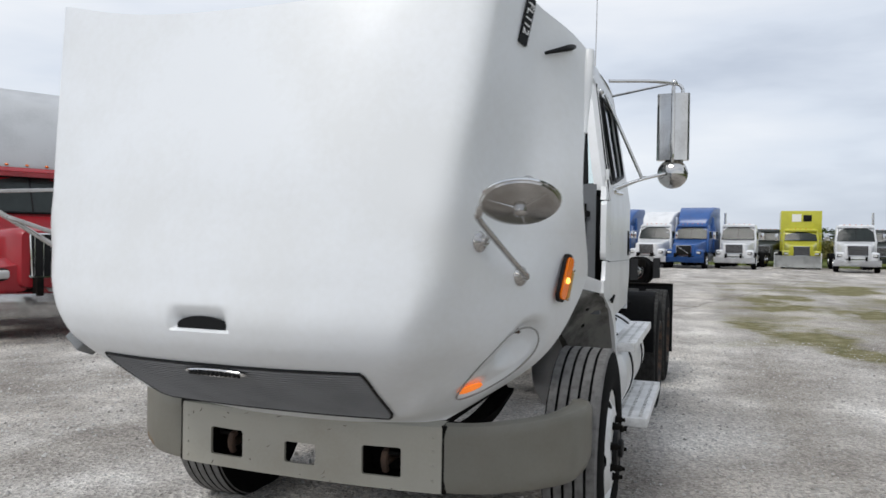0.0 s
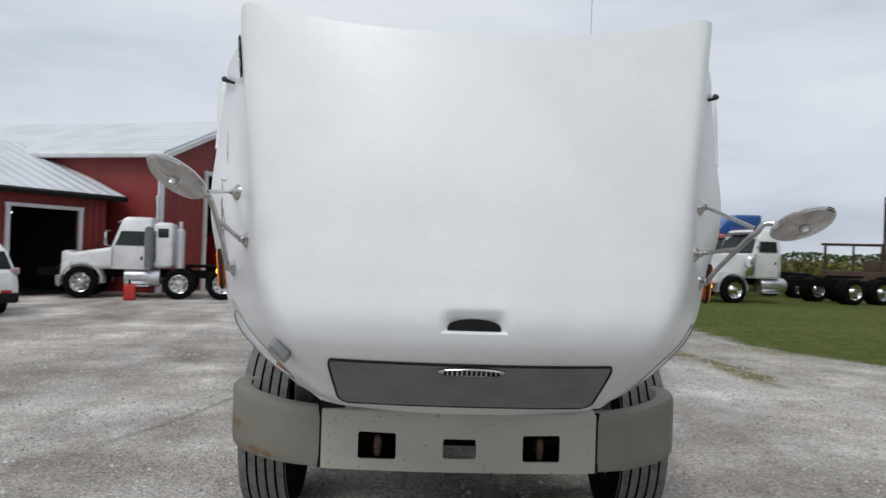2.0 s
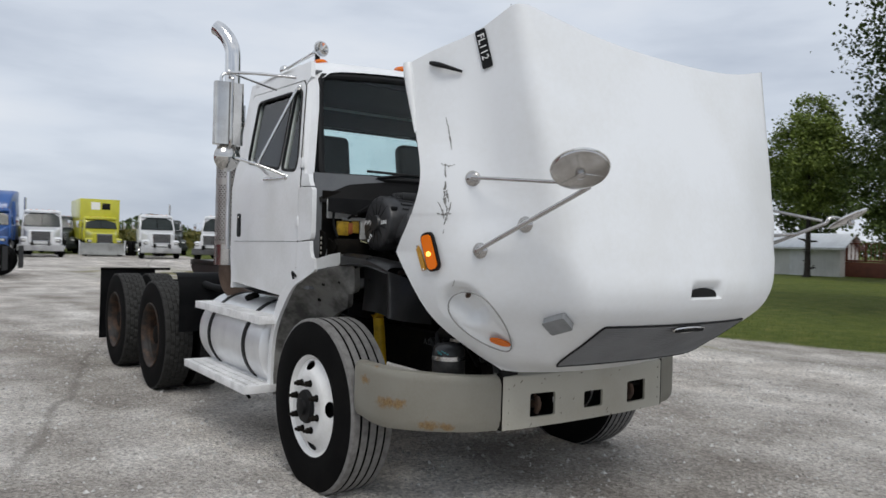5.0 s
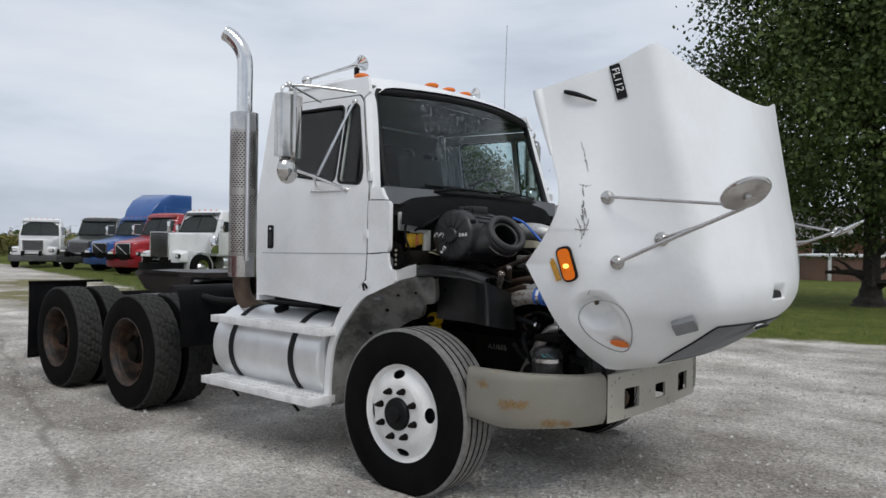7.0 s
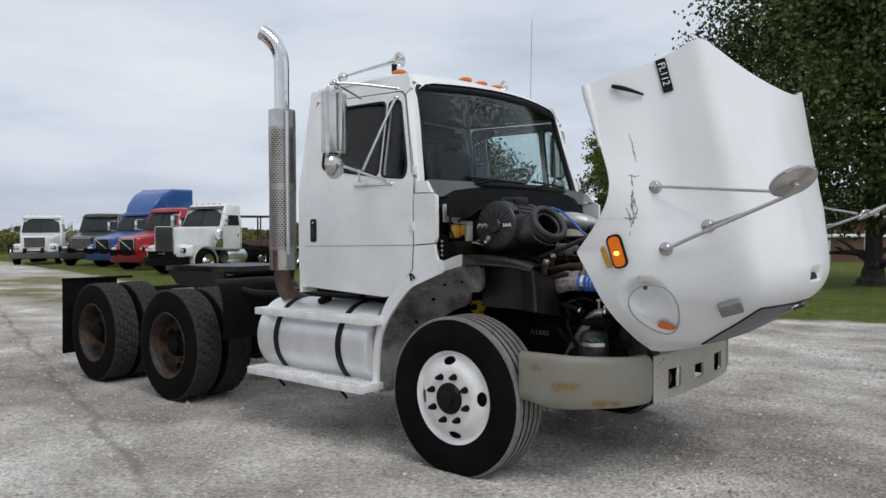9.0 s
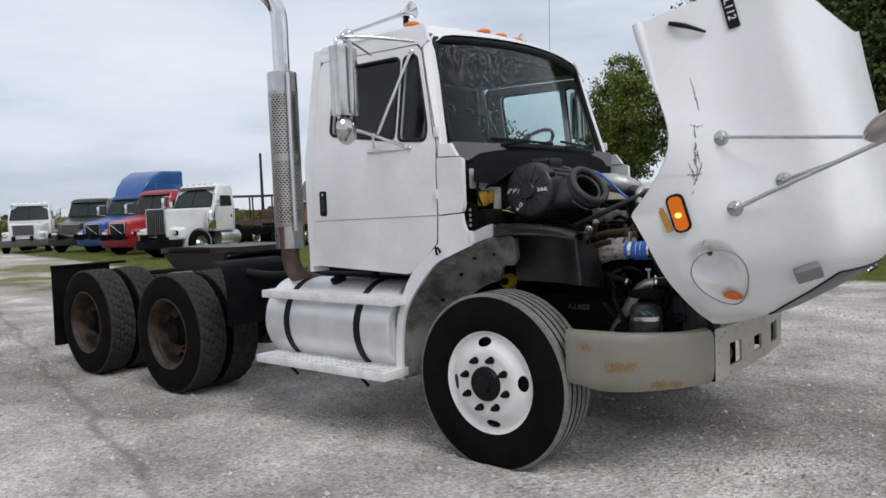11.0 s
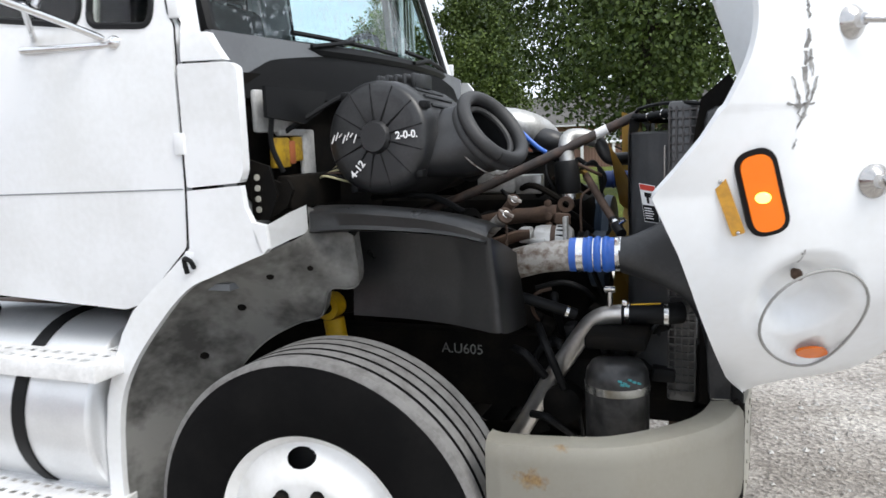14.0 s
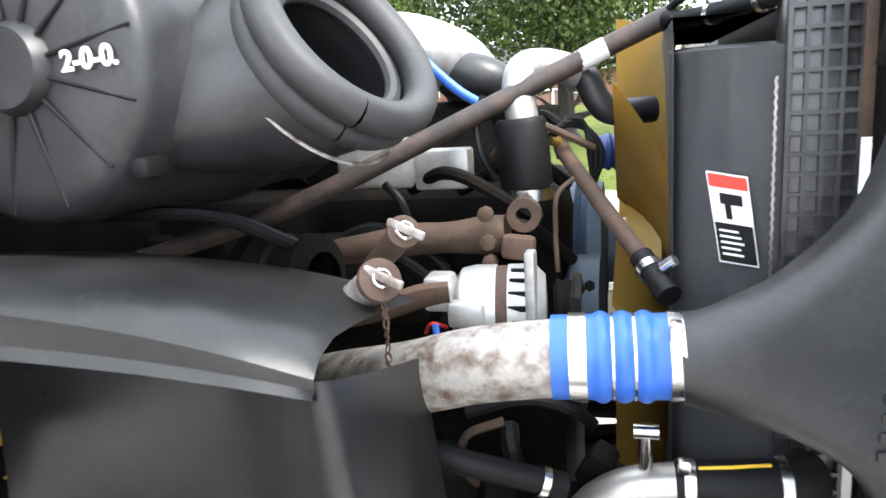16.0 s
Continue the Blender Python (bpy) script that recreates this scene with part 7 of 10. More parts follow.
for k in range(16):
    a = Vector((rngh.uniform(-0.1, 0.62), rngh.uniform(-0.28, -0.10), rngh.uniform(1.15, 1.46)))
    b = a + Vector((rngh.uniform(-0.2, 0.25), rngh.uniform(-0.1, 0.12), rngh.uniform(-0.22, 0.1)))
    piece("hose_line", (BLACK, MATT, BLACK, MATT)[k % 4] if k < 14 else RUST, lambda bm: tube(bm, glide([a, a.lerp(b, 0.4) + Vector((0, -0.04, 0.05)), b], 6), rngh.choice((0.006, 0.008, 0.011)), 8))
for k in range(3):
    piece("cable_loop", BLACK, lambda bm: tube(bm, glide([(0.545, -0.26 + 0.01 * k, 1.405), (0.575 + 0.01 * k, -0.27, 1.435 + 0.006 * k), (0.615, -0.26, 1.43), (0.640 - 0.01 * k, -0.26, 1.39), (0.625, -0.25, 1.34)], 5), 0.005, 8))
piece("blue_air_line", BLUE_HOSE, lambda bm: tube(bm, glide([(0.14, -0.24, 1.68), (0.24, -0.26, 1.645), (0.33, -0.28, 1.58), (0.41, -0.28, 1.505), (0.455, -0.28, 1.475)], 6), 0.008, 10), "blue air line")
# lower coolant pipe, black hose, clamps
LP = glide([(0.35, -0.54, 0.50), (0.43, -0.56, 0.633), (0.493, -0.57, 0.745), (0.576, -0.58, 0.875), (0.628, -0.585, 0.950), (0.654, -0.588, 0.978), (0.69, -0.590, 0.996), (0.745, -0.588, 1.004)], 6)
piece("coolant_pipe", mat("satin_steel_pipe", (0.62, 0.60, 0.57), 0.34, 0.9, dark=(0.40, 0.37, 0.33), amount=0.5, scale=12, fine=90, bump=0.02), lambda bm: tube(bm, LP, 0.030, 24), "polished steel coolant pipe")
lower = piece("lower_hose", BLACK, lambda bm: tube(bm, [(0.735, -0.588, 1.004), (0.80, -0.585, 1.006), (0.86, -0.575, 1.008), (0.90, -0.55, 1.008)], 0.032, 24), "black lower radiator hose")
piece("hose_clamp", CLAMP, lambda bm: (band(bm, Vector((0.752, -0.588, 1.005)), 0.0325, 0.013, (1, 0, 0)), box(bm, (0.745, -0.605, 1.040), (0.016, 0.016, 0.02), 0.004)), "", lower)
piece("hose_clamp", CLAMP, lambda bm: band(bm, Vector((0.858, -0.575, 1.008)), 0.0325, 0.013, (1, 0.15, 0)), "", lower)
piece("hose_stripe", YELLOW_PAINT, lambda bm: tube(bm, [(0.762, -0.598, 1.035), (0.80, -0.596, 1.038), (0.845, -0.588, 1.040)], 0.0025, 5), "", lower)
piece("bleed_tee", STAINLESS, lambda bm: (rod(bm, (0.700, -0.590, 1.02), (0.700, -0.594, 1.085), 0.009), rod(bm, (0.686, -0.594, 1.078), (0.716, -0.594, 1.078), 0.010)))
piece("bypass_hose", BLACK, lambda bm: tube(bm, glide([(0.36, -0.60, 1.06), (0.46, -0.64, 1.05), (0.55, -0.62, 1.02), (0.60, -0.60, 1.0)], 5), 0.017, 12), "black bypass hose")
for c, d in (((0.40, -0.62, 1.058), (1, -0.3, 0)), ((0.575, -0.612, 1.01), (1, 0.3, -0.4))):
    piece("bypass_clamp", CLAMP, lambda bm: band(bm, Vector(c), 0.018, 0.010, d))
# oil filter
filt = piece("oil_filter", mat("oily_black_filter", (0.012, 0.012, 0.012), 0.3, dark=(0.055, 0.052, 0.05), amount=0.8, scale=18, fine=60, bump=0.08), lambda bm: lathe(bm, [(0.0, 0.0), (0.075, 0.004), (0.086, 0.02), (0.088, 0.04), (0.088, 0.26), (0.084, 0.29), (0.070, 0.312), (0.04, 0.322), (0.0, 0.324)], (0.740, -0.735, 0.590), (0, 0, 1), 40), "oily black spin-on filter")
piece("filter_band", CLAMP, lambda bm: band(bm, Vector((0.740, -0.735, 0.835)), 0.0885, 0.022, (0, 0, 1)), "", filt)
piece("filter_head", MATT, lambda bm: box(bm, (0.735, -0.66, 0.955), (0.17, 0.18, 0.04), 0.012), "", filt)
# steering box, brackets and low clutter
piece("steering_box", MATT, lambda bm: (box(bm, (0.56, -0.50, 0.74), (0.22, 0.14, 0.24), 0.03), lathe(bm, [(0.06, 0), (0.06, 0.08), (0.03, 0.1), (0.0, 0.1)], (0.56, -0.55, 0.72), (0, -1, 0), 20)), "grimy steering gear box")
rngc = random.Random(21)
for k in range(22):
    p = Vector((rngc.uniform(0.42, 0.85), rngc.uniform(-0.56, -0.46), rngc.uniform(0.62, 1.0)))
    piece("bracket", (MATT, MATT, BLACK, BLACK)[k % 4], lambda bm: box(bm, p, (rngc.uniform(0.03, 0.10), rngc.uniform(0.02, 0.06), rngc.uniform(0.03, 0.09)), 0.008, Euler((rngc.uniform(-0.5, 0.5), rngc.uniform(-0.6, 0.6), rngc.uniform(-0.5, 0.5))).to_matrix()))
for k in range(10):
    a = Vector((rngc.uniform(0.42, 0.8), rngc.uniform(-0.62, -0.48), rngc.uniform(0.65, 1.0)))
    b = a + Vector((rngc.uniform(-0.2, 0.2), rngc.uniform(-0.05, 0.05), rngc.uniform(-0.25, 0.15)))
    piece("hose_line", BLACK, lambda bm: tube(bm, glide([a, a.lerp(b, 0.5) + Vector((0, -0.05, 0.04)), b], 5), rngc.choice((0.007, 0.010, 0.013)), 8))
# chalked number on the frame
m = Matrix(((1, 0, 0), (0, 0, -1), (0, 1, 0))).to_4x4()
m.translation = (0.105, -0.459, 0.810)
words("A.U605", 0.049, m, mat("faded_chalk", (0.22, 0.22, 0.21), 0.9, dark=(0.06, 0.06, 0.06), amount=0.8, scale=60, bump=0.0), truck, "chalk_marks", 0.0006)
# yellow shock absorber beside the frame, with its hose
shock = piece("shock_absorber", YELLOW_PAINT, lambda bm: (rod(bm, (-0.195, -0.58, 0.62), (-0.245, -0.58, 0.94), 0.036, 0.036, 20), lathe(bm, [(0.02, -0.03), (0.045, -0.03), (0.045, 0.03), (0.02, 0.03)], (-0.255, -0.58, 0.985), (0, 1, 0), 20)), "yellow shock absorber")
piece("shock_mount", MATT, lambda bm: (rod(bm, (-0.255, -0.64, 0.985), (-0.255, -0.42, 0.985), 0.022), box(bm, (-0.26, -0.50, 1.02), (0.16, 0.10, 0.14), 0.02)), "", shock)
piece("brake_hose", BLACK, lambda bm: tube(bm, glide([(-0.34, -0.66, 0.60), (-0.34, -0.68, 0.78), (-0.27, -0.68, 0.86), (-0.19, -0.66, 0.80), (-0.17, -0.60, 0.70)], 6), 0.012, 10), "", shock)
# firewall clutter: bracket plate, yellow fuse panel, wires, white insulation
piece("cab_bracket", MATT, lambda bm: (bar(bm, [[(-0.215, 1.33), (-0.205, 1.45), (-0.165, 1.43), (-0.145, 1.44), (-0.13, 1.41), (-0.15, 1.36), (-0.18, 1.34)]], lambda u, v, w: Vector((u, -0.985 + w + 0.25 * (u + 0.215), v)), 0.012), box(bm, (-0.17, -0.80, 1.40), (0.05, 0.3, 0.10), 0.01)), "dirty brown cab mounting bracket")
piece("mount_plate", MATT, lambda bm: bar(bm, [[(-0.225, 1.33), (-0.225, 1.50), (-0.16, 1.48), (-0.14, 1.40), (-0.17, 1.33)]], lambda u, v, w: Vector((u, -1.03 + w, v)), 0.01), "drilled dark mounting plate")
piece("plate_hole", mat("pale_rivet", (0.4, 0.38, 0.33), 0.6), lambda bm: [lathe(bm, [(0.009, 0), (0.009, 0.003), (0.0, 0.003)], (-0.20, -1.031, 1.36 + 0.03 * k), (0, -1, 0), 10) for k in range(4)])
FUSEYELLOW = mat("dirty_yellow_plastic", (0.40, 0.25, 0.015), 0.5, dark=(0.12, 0.07, 0.02), amount=0.7, scale=20, fine=80, bump=0.05)
piece("fuse_panel", FUSEYELLOW, lambda bm: box(bm, (-0.222, -0.875, 1.515), (0.02, 0.085, 0.09), 0.006), "yellow fuse panel")
piece("relay_block", mat("orange_brown_relay", (0.30, 0.09, 0.03), 0.6, amount=0.5, scale=20), lambda bm: box(bm, (-0.222, -0.825, 1.515), (0.03, 0.03, 0.07), 0.005), "orange-brown relay block")
piece("fuse_cover", FUSEYELLOW, lambda bm: box(bm, (-0.222, -0.785, 1.525), (0.02, 0.05, 0.075), 0.006), "yellow fuse cover")
PAD = mat("dusty_white_pad", (0.5, 0.5, 0.49), 0.85, dark=(0.2, 0.2, 0.19), amount=0.6, scale=9, bump=0.15)
for c, d in (((-0.228, -0.90, 1.635), (0.02, 0.17, 0.12)), ((-0.226, -0.80, 1.575), (0.02, 0.16, 0.022)), ((-0.226, -0.715, 1.50), (0.02, 0.07, 0.17)), ((-0.226, -0.80, 1.62), (0.02, 0.06, 0.05))):
    piece("insulation_pad", PAD, lambda bm: box(bm, c, d, 0.008), "pale insulation pad")
for k in range(9):
    q = k * 0.011
    piece("wire", (mat("pale_wire", (0.45, 0.42, 0.25), 0.6), BLACK, RUST)[k % 3] if k < 3 else (BLACK, bpy.data.materials["pale_wire"])[k % 2], lambda bm: tube(bm, glide([(-0.18, -0.74 + q, 1.42), (-0.12, -0.80 + q, 1.44 + 0.3 * q), (-0.06, -0.76, 1.42 + q), (-0.02, -0.66 - q, 1.40)], 5), 0.0035, 6))
piece("red_cable", bpy.data.materials["red_wire"], lambda bm: tube(bm, glide([(-0.19, -0.62, 1.52), (-0.12, -0.72, 1.525), (-0.02, -0.77, 1.545)], 4), 0.004, 6))
piece("loom", BLACK, lambda bm: tube(bm, glide([(-0.20, -0.94, 1.70), (-0.19, -0.955, 1.62), (-0.20, -0.95, 1.54), (-0.18, -0.93, 1.46)], 5), 0.008, 8))
piece("bonnet_cable", BLACK, lambda bm: tube(bm, glide([(-0.24, -0.86, 1.56), (-0.16, -0.78, 1.63), (-0.06, -0.70, 1.69), (0.10, -0.60, 1.72)], 5), 0.008, 8))
piece("cowl_drop", BLACK, lambda bm: bar(bm, [[(-1.0, 1.70), (-0.66, 1.70), (-0.70, 1.64), (-0.80, 1.60), (-1.0, 1.615)]], lambda u, v, w: Vector((-0.185 + w, u, v)), 0.012), "torn black cowl flap")
# inner parts of the left side
piece("left_splash_shield", SHINY_BLACK, lambda bm: (ring_faces(bm, [[(x, y, z) for x, z in ((-0.05, 1.34), (0.2, 1.34), (0.42, 1.28), (0.46, 1.05))] for y in (0.74, 0.95)], False, False), box(bm, (0.2, 0.75, 1.13), (0.5, 0.01, 0.35), 0.003)), "black plastic splash shield")
piece("coolant_tank", mat("yellowed_plastic_tank", (0.45, 0.42, 0.32), 0.4, amount=0.4), lambda bm: box(bm, (-0.08, 0.45, 1.50), (0.2, 0.4, 0.22), 0.04, None, 3), "yellowed coolant tank")

piece("turquoise_splash", mat("turquoise_paint", (0.05, 0.28, 0.30), 0.5, dark=(0.02, 0.1, 0.1), amount=0.6, scale=40), lambda bm: [box(bm, (0.740 + 0.0885 * math.cos(a), -0.735 + 0.0885 * math.sin(a), z), (0.012, 0.004, 0.006), 0.001, Euler((0, 0.4 * z, a + math.pi / 2)).to_matrix()) for a, z in ((-1.35, 0.872), (-1.2, 0.866), (-1.05, 0.875), (-0.9, 0.868), (-1.28, 0.862), (-0.72, 0.862), (-1.12, 0.860))], "", filt)["kind"] = "stuff"
for k in range(14):
    a = Vector((0.36 + 0.02 * k, -0.30 - 0.006 * (k % 5), 1.20 - 0.012 * (k % 4)))
    piece("bolt_head", (RUST, MATT, CAST)[k % 3], lambda bm: lathe(bm, [(0.009, 0), (0.009, 0.010), (0.0, 0.011)], a, (0, -1, 0.1), 6))
for k, pts in enumerate((((0.46, -0.30, 1.49), (0.448, -0.31, 1.45), (0.455, -0.32, 1.40), (0.475, -0.31, 1.36)), ((0.60, -0.33, 1.36), (0.575, -0.345, 1.335), (0.572, -0.35, 1.28), (0.575, -0.36, 1.22)), ((0.30, -0.34, 1.36), (0.33, -0.35, 1.33), (0.345, -0.34, 1.27), (0.40, -0.35, 1.22)), ((0.63, -0.46, 1.02), (0.60, -0.50, 1.06), (0.54, -0.52, 1.08), (0.46, -0.53, 1.06)), ((0.50, -0.52, 0.92), (0.46, -0.56, 0.99), (0.47, -0.58, 1.05), (0.52, -0.57, 1.07)), ((-0.05, -0.62, 1.36), (0.05, -0.66, 1.37), (0.16, -0.62, 1.36), (0.24, -0.54, 1.30)))):
    piece("hose_line", (BLACK, RUST, BLACK, BLACK, RUST, BLACK)[k], lambda bm: tube(bm, glide(pts, 6), (0.006, 0.004, 0.007, 0.009, 0.006, 0.010)[k], 8))


# ---- yard: parked trucks, car, buildings ----
def paint(name, c, dirt=0.35):
    return mat(name, c, 0.3, dark=[0.6 * v for v in c], amount=dirt, scale=2.0, fine=30, bump=0.01, coat=0.4)


P_RED, P_DKRED = paint("red_truck_paint", (0.34, 0.012, 0.02)), paint("deep_red_truck_paint", (0.24, 0.006, 0.012))
P_BLUE, P_YELLOW = paint("blue_truck_paint", (0.02, 0.09, 0.30)), paint("yellow_truck_paint", (0.52, 0.50, 0.03))
P_WHITE, P_DARK = paint("white_truck_paint", (0.76, 0.77, 0.78)), paint("dark_green_grey_paint", (0.035, 0.042, 0.038))
P_GREY = paint("pale_grey_fairing_paint", (0.48, 0.49, 0.50))
DARKGLASS = mat("dark_window_glass", (0.015, 0.02, 0.022), 0.06, amount=0.2, bump=0.0)
# paler copy of the dark glass: the sky's sheen is put into its colour
PALEGLASS = mat("pale_sky_lit_glass", (0.055, 0.068, 0.066), 0.06, amount=0.3, bump=0.0)
LAMPGLASS = mat("clear_lamp_lens", (0.62, 0.62, 0.6), 0.12, amount=0.3, bump=0.0, coat=0.5)


def lowpoly(fn, name, material):
    return spun(fn, name, material)


YT_TYRE = lowpoly(lambda bm: lathe(bm, [(0.28, -0.13), (0.34, -0.14), (0.45, -0.135), (0.495, -0.115), (0.508, -0.09), (0.498, -0.05), (0.508, -0.04), (0.508, 0.04), (0.498, 0.05), (0.508, 0.09), (0.495, 0.115), (0.45, 0.135), (0.34, 0.14), (0.28, 0.13)], (0, 0, 0), (0, 1, 0), 32), "tyre", TYRE)
YT_RIM = lowpoly(lambda bm: lathe(bm, [(0.27, 0.08), (0.285, -0.12), (0.30, -0.14), (0.28, -0.13), (0.25, -0.07), (0.20, -0.06), (0.15, -0.11), (0.11, -0.11), (0.10, -0.17), (0.06, -0.19), (0.0, -0.19)], (0, 0, 0), (0, 1, 0), 28), "rim", CHROME)
YT_HOLE = lowpoly(lambda bm: [lathe(bm, [(0.028, 0.0), (0.026, -0.004), (0.0, -0.004)], (0.215 * math.cos(a), -0.068, 0.215 * math.sin(a)), (0, 1, 0), 10) for a in [2 * math.pi * k / 8 for k in range(8)]], "hand_holes", BLACK)


def yard_wheel(parent, x, y, side):
    w = new("wheel", YT_RIM)
    w.parent = parent
    w.matrix_basis = pose(x, y, 0.508, 0, 0, 0 if side < 0 else 180)
    for nm, me in (("tyre", YT_TYRE), ("hand_holes", YT_HOLE)):
        o = new(nm, me)
        o.parent = w
    return w


def rrect(x, w, z0, z1, r, n=4):
    """A rounded section across the truck at x."""
    return [(x, y, z) for y, z in rounded([(-w, z0), (w, z0), (w, z1), (-w, z1)], r, n)]


def yard_truck(label, at, rz, body, wheelbase=4.4, nose=0.85, hood_z=1.62, roof_z=2.72, sleeper=0.0, sleeper_z=2.8, cap=None, fairing=None, bars="vertical", grille_w=0.42,
               grille_z=(0.85, 1.42), bumper=None, stacks=(), glass_m=None, square=False, hood=True, tandem=True, name="parked_truck", lamps=True):
    t = thing(name, label, "truck", at, rz, "trucks parked round the yard")
    P = lambda nm, m, fn, lab="", par=None, sharp=35: part(nm, (lambda b: (fn(b), b)[1])(bmesh.new()), m, par or t, lab, sharp=sharp)
    glass_m = glass_m or PALEGLASS
    nw = 0.60 if not square else 0.52
    if hood:
        if square:
            secs = [(nose, nw, 0.80, hood_z + 0.22, 0.06), (nose - 0.25, nw + 0.02, 0.85, hood_z + 0.24, 0.07), (-0.2, 0.66, 0.9, hood_z + 0.27, 0.08), (-0.85, 0.82, 0.95, hood_z + 0.28, 0.1)]
        else:
            secs = [(nose, nw, 0.78, grille_z[1] + 0.04, 0.10), (nose - 0.12, nw + 0.10, 0.75, grille_z[1] + 0.09, 0.14), (0.3, 0.78, 0.85, hood_z - 0.06, 0.16), (-0.3, 0.88, 0.9, hood_z + 0.06, 0.16), (-0.85, 0.97, 0.95, hood_z + 0.15, 0.14)]
        P("hood", body, lambda b: ring_faces(b, [rrect(*s) for s in secs]))
        g = P("grille", BLACK, lambda b: box(b, (nose + 0.012, 0, (grille_z[0] + grille_z[1]) / 2), (0.03, 2 * grille_w, grille_z[1] - grille_z[0]), 0.012))
        if bars == "vertical":
            for k in range(9):
                P("grille_bar", CHROME, lambda b: box(b, (nose + 0.032, -grille_w + 2 * grille_w * (k + 0.5) / 9, (grille_z[0] + grille_z[1]) / 2), (0.012, 0.014, grille_z[1] - grille_z[0] - 0.03)), "", g)
        elif bars == "mesh":
            for k in range(10):
                P("grille_bar", GRILLE, lambda b: box(b, (nose + 0.030, 0, grille_z[0] + (grille_z[1] - grille_z[0]) * (k + 0.5) / 10), (0.012, 2 * grille_w - 0.03, 0.022)), "", g)
        elif bars == "diagonal":
            P("grille_bar", CHROME, lambda b: rod(b, (nose + 0.035, -grille_w + 0.03, grille_z[1] - 0.03), (nose + 0.035, grille_w - 0.03, grille_z[0] + 0.03), 0.018, None, 8), "", g)
        P("grille_frame", CHROME, lambda b: tube(b, [(nose + 0.028, y, z) for y, z in rounded([(-grille_w, grille_z[0]), (grille_w, grille_z[0]), (grille_w, grille_z[1]), (-grille_w, grille_z[1])], 0.03, 3)] + [(nose + 0.028, -grille_w + 0.03, grille_z[0])], 0.018, 6), "", g)
        zf = hood_z + 0.16 if not square else hood_z + 0.28
        for s in (-1, 1):
            arc = [(0.66 * math.cos(a), 0.52 + 0.62 * math.sin(a)) for a in np.linspace(-0.15, math.pi * 1.02, 13)]
            P("fender", body, lambda b: (ring_faces(b, [[(x * f, s * y, 0.52 + (z - 0.52) * f) for y, f in ((0.55, 1.02), (0.90, 1.03), (1.05, 1.0), (1.09, 0.95), (1.08, 0.90))] for x, z in arc], False, False), bmesh.ops.solidify(b, geom=b.faces[:], thickness=0.03)))
            if lamps:
                hl = P("headlamp", LAMPGLASS, lambda b: box(b, (nose - 0.05, s * 0.86, 0.96), (0.12, 0.26, 0.13), 0.04, Euler((0, 0, s * -0.35)).to_matrix(), 3))
                P("lamp_bezel", BLACK, lambda b: box(b, (nose - 0.065, s * 0.86, 0.96), (0.11, 0.31, 0.18), 0.04, Euler((0, 0, s * -0.35)).to_matrix(), 3), "", hl)
            P("fender_nose", body, lambda b: ring_faces(b, [[(x, s * y, z) for y, z in rounded([(0.52, 0.72), (w, 0.72), (w, h - 0.06), (0.52, h)], 0.07, 3)] for x, w, h in ((nose - 0.05, 0.98, 1.10), (nose - 0.16, 1.05, 1.16), (nose - 0.34, 1.09, 1.20))]))
            P("door_seam", BLACK, lambda b: (box(b, (-0.90, s * 1.082, zf - 0.45), (0.012, 0.008, 0.85)), box(b, (-1.92, s * 1.082, zf - 0.45), (0.012, 0.008, 0.85)), box(b, (-1.41, s * 1.082, zf - 0.87), (1.02, 0.008, 0.012))))
            if square:
                P("air_cleaner", CHROME, lambda b: lathe(b, [(0.0, 0), (0.17, 0.01), (0.19, 0.04), (0.19, 0.62), (0.15, 0.68), (0.0, 0.69)], (-0.62, s * 1.10, 1.05), (0, 0, 1), 20), "chrome air cleaner")
    zf = hood_z + 0.16 if not square else hood_z + 0.28
    P("sun_visor", body if not square else DARKGLASS, lambda b: (ring_faces(b, [[(-1.17 + 0.16 * (1 - f), y * (0.96 - 0.03 * f), roof_z - 0.17 + 0.10 * f) for y in (-1, -0.5, 0, 0.5, 1)] for f in (0, 0.5, 1)], False, False), bmesh.ops.solidify(b, geom=b.faces[:], thickness=0.012)))
    P("bumper", bumper or body, lambda b: (ring_faces(b, [[(nose + 0.20 - 0.28 * (abs(y) / 1.18) ** 3 + o, y, z) for o, z in ((-0.05, 0.72), (0.0, 0.70), (0.02, 0.58), (0.0, 0.40), (-0.05, 0.36))] for y in np.linspace(-1.18, 1.18, 15)], False, False), bmesh.ops.solidify(b, geom=b.faces[:], thickness=0.03)))
    zf = hood_z + 0.16 if not square else hood_z + 0.28
    cb, cf = -2.05, -0.85
    P("cab", body, lambda b: ring_faces(b, [[(x, y, z) for x, y in rounded([(cb, -w), (f, -w), (f, w), (cb, w)], 0.10, 3)] for z, w, f in ((0.95, 1.05, cf), (1.2, 1.08, cf), (zf, 1.08, cf), (roof_z - 0.10, 0.98, cf - 0.30), (roof_z - 0.02, 0.94, cf - 0.36), (roof_z + 0.03, 0.80, cf - 0.48))]), "painted cab")
    wsp = lambda y, f: Vector((cf + 0.015 - 0.30 * f + 0.02 * (1 - y * y), y * (1.0 - 0.09 * f), zf + 0.04 + f * (roof_z - 0.22 - zf)))
    ws = P("windshield", glass_m, lambda b: (ring_faces(b, [[wsp(y, f) for y in np.linspace(-0.95, 0.95, 7)] for f in (0, 0.5, 1)], False, False), bmesh.ops.solidify(b, geom=b.faces[:], thickness=0.012)), "windshield")
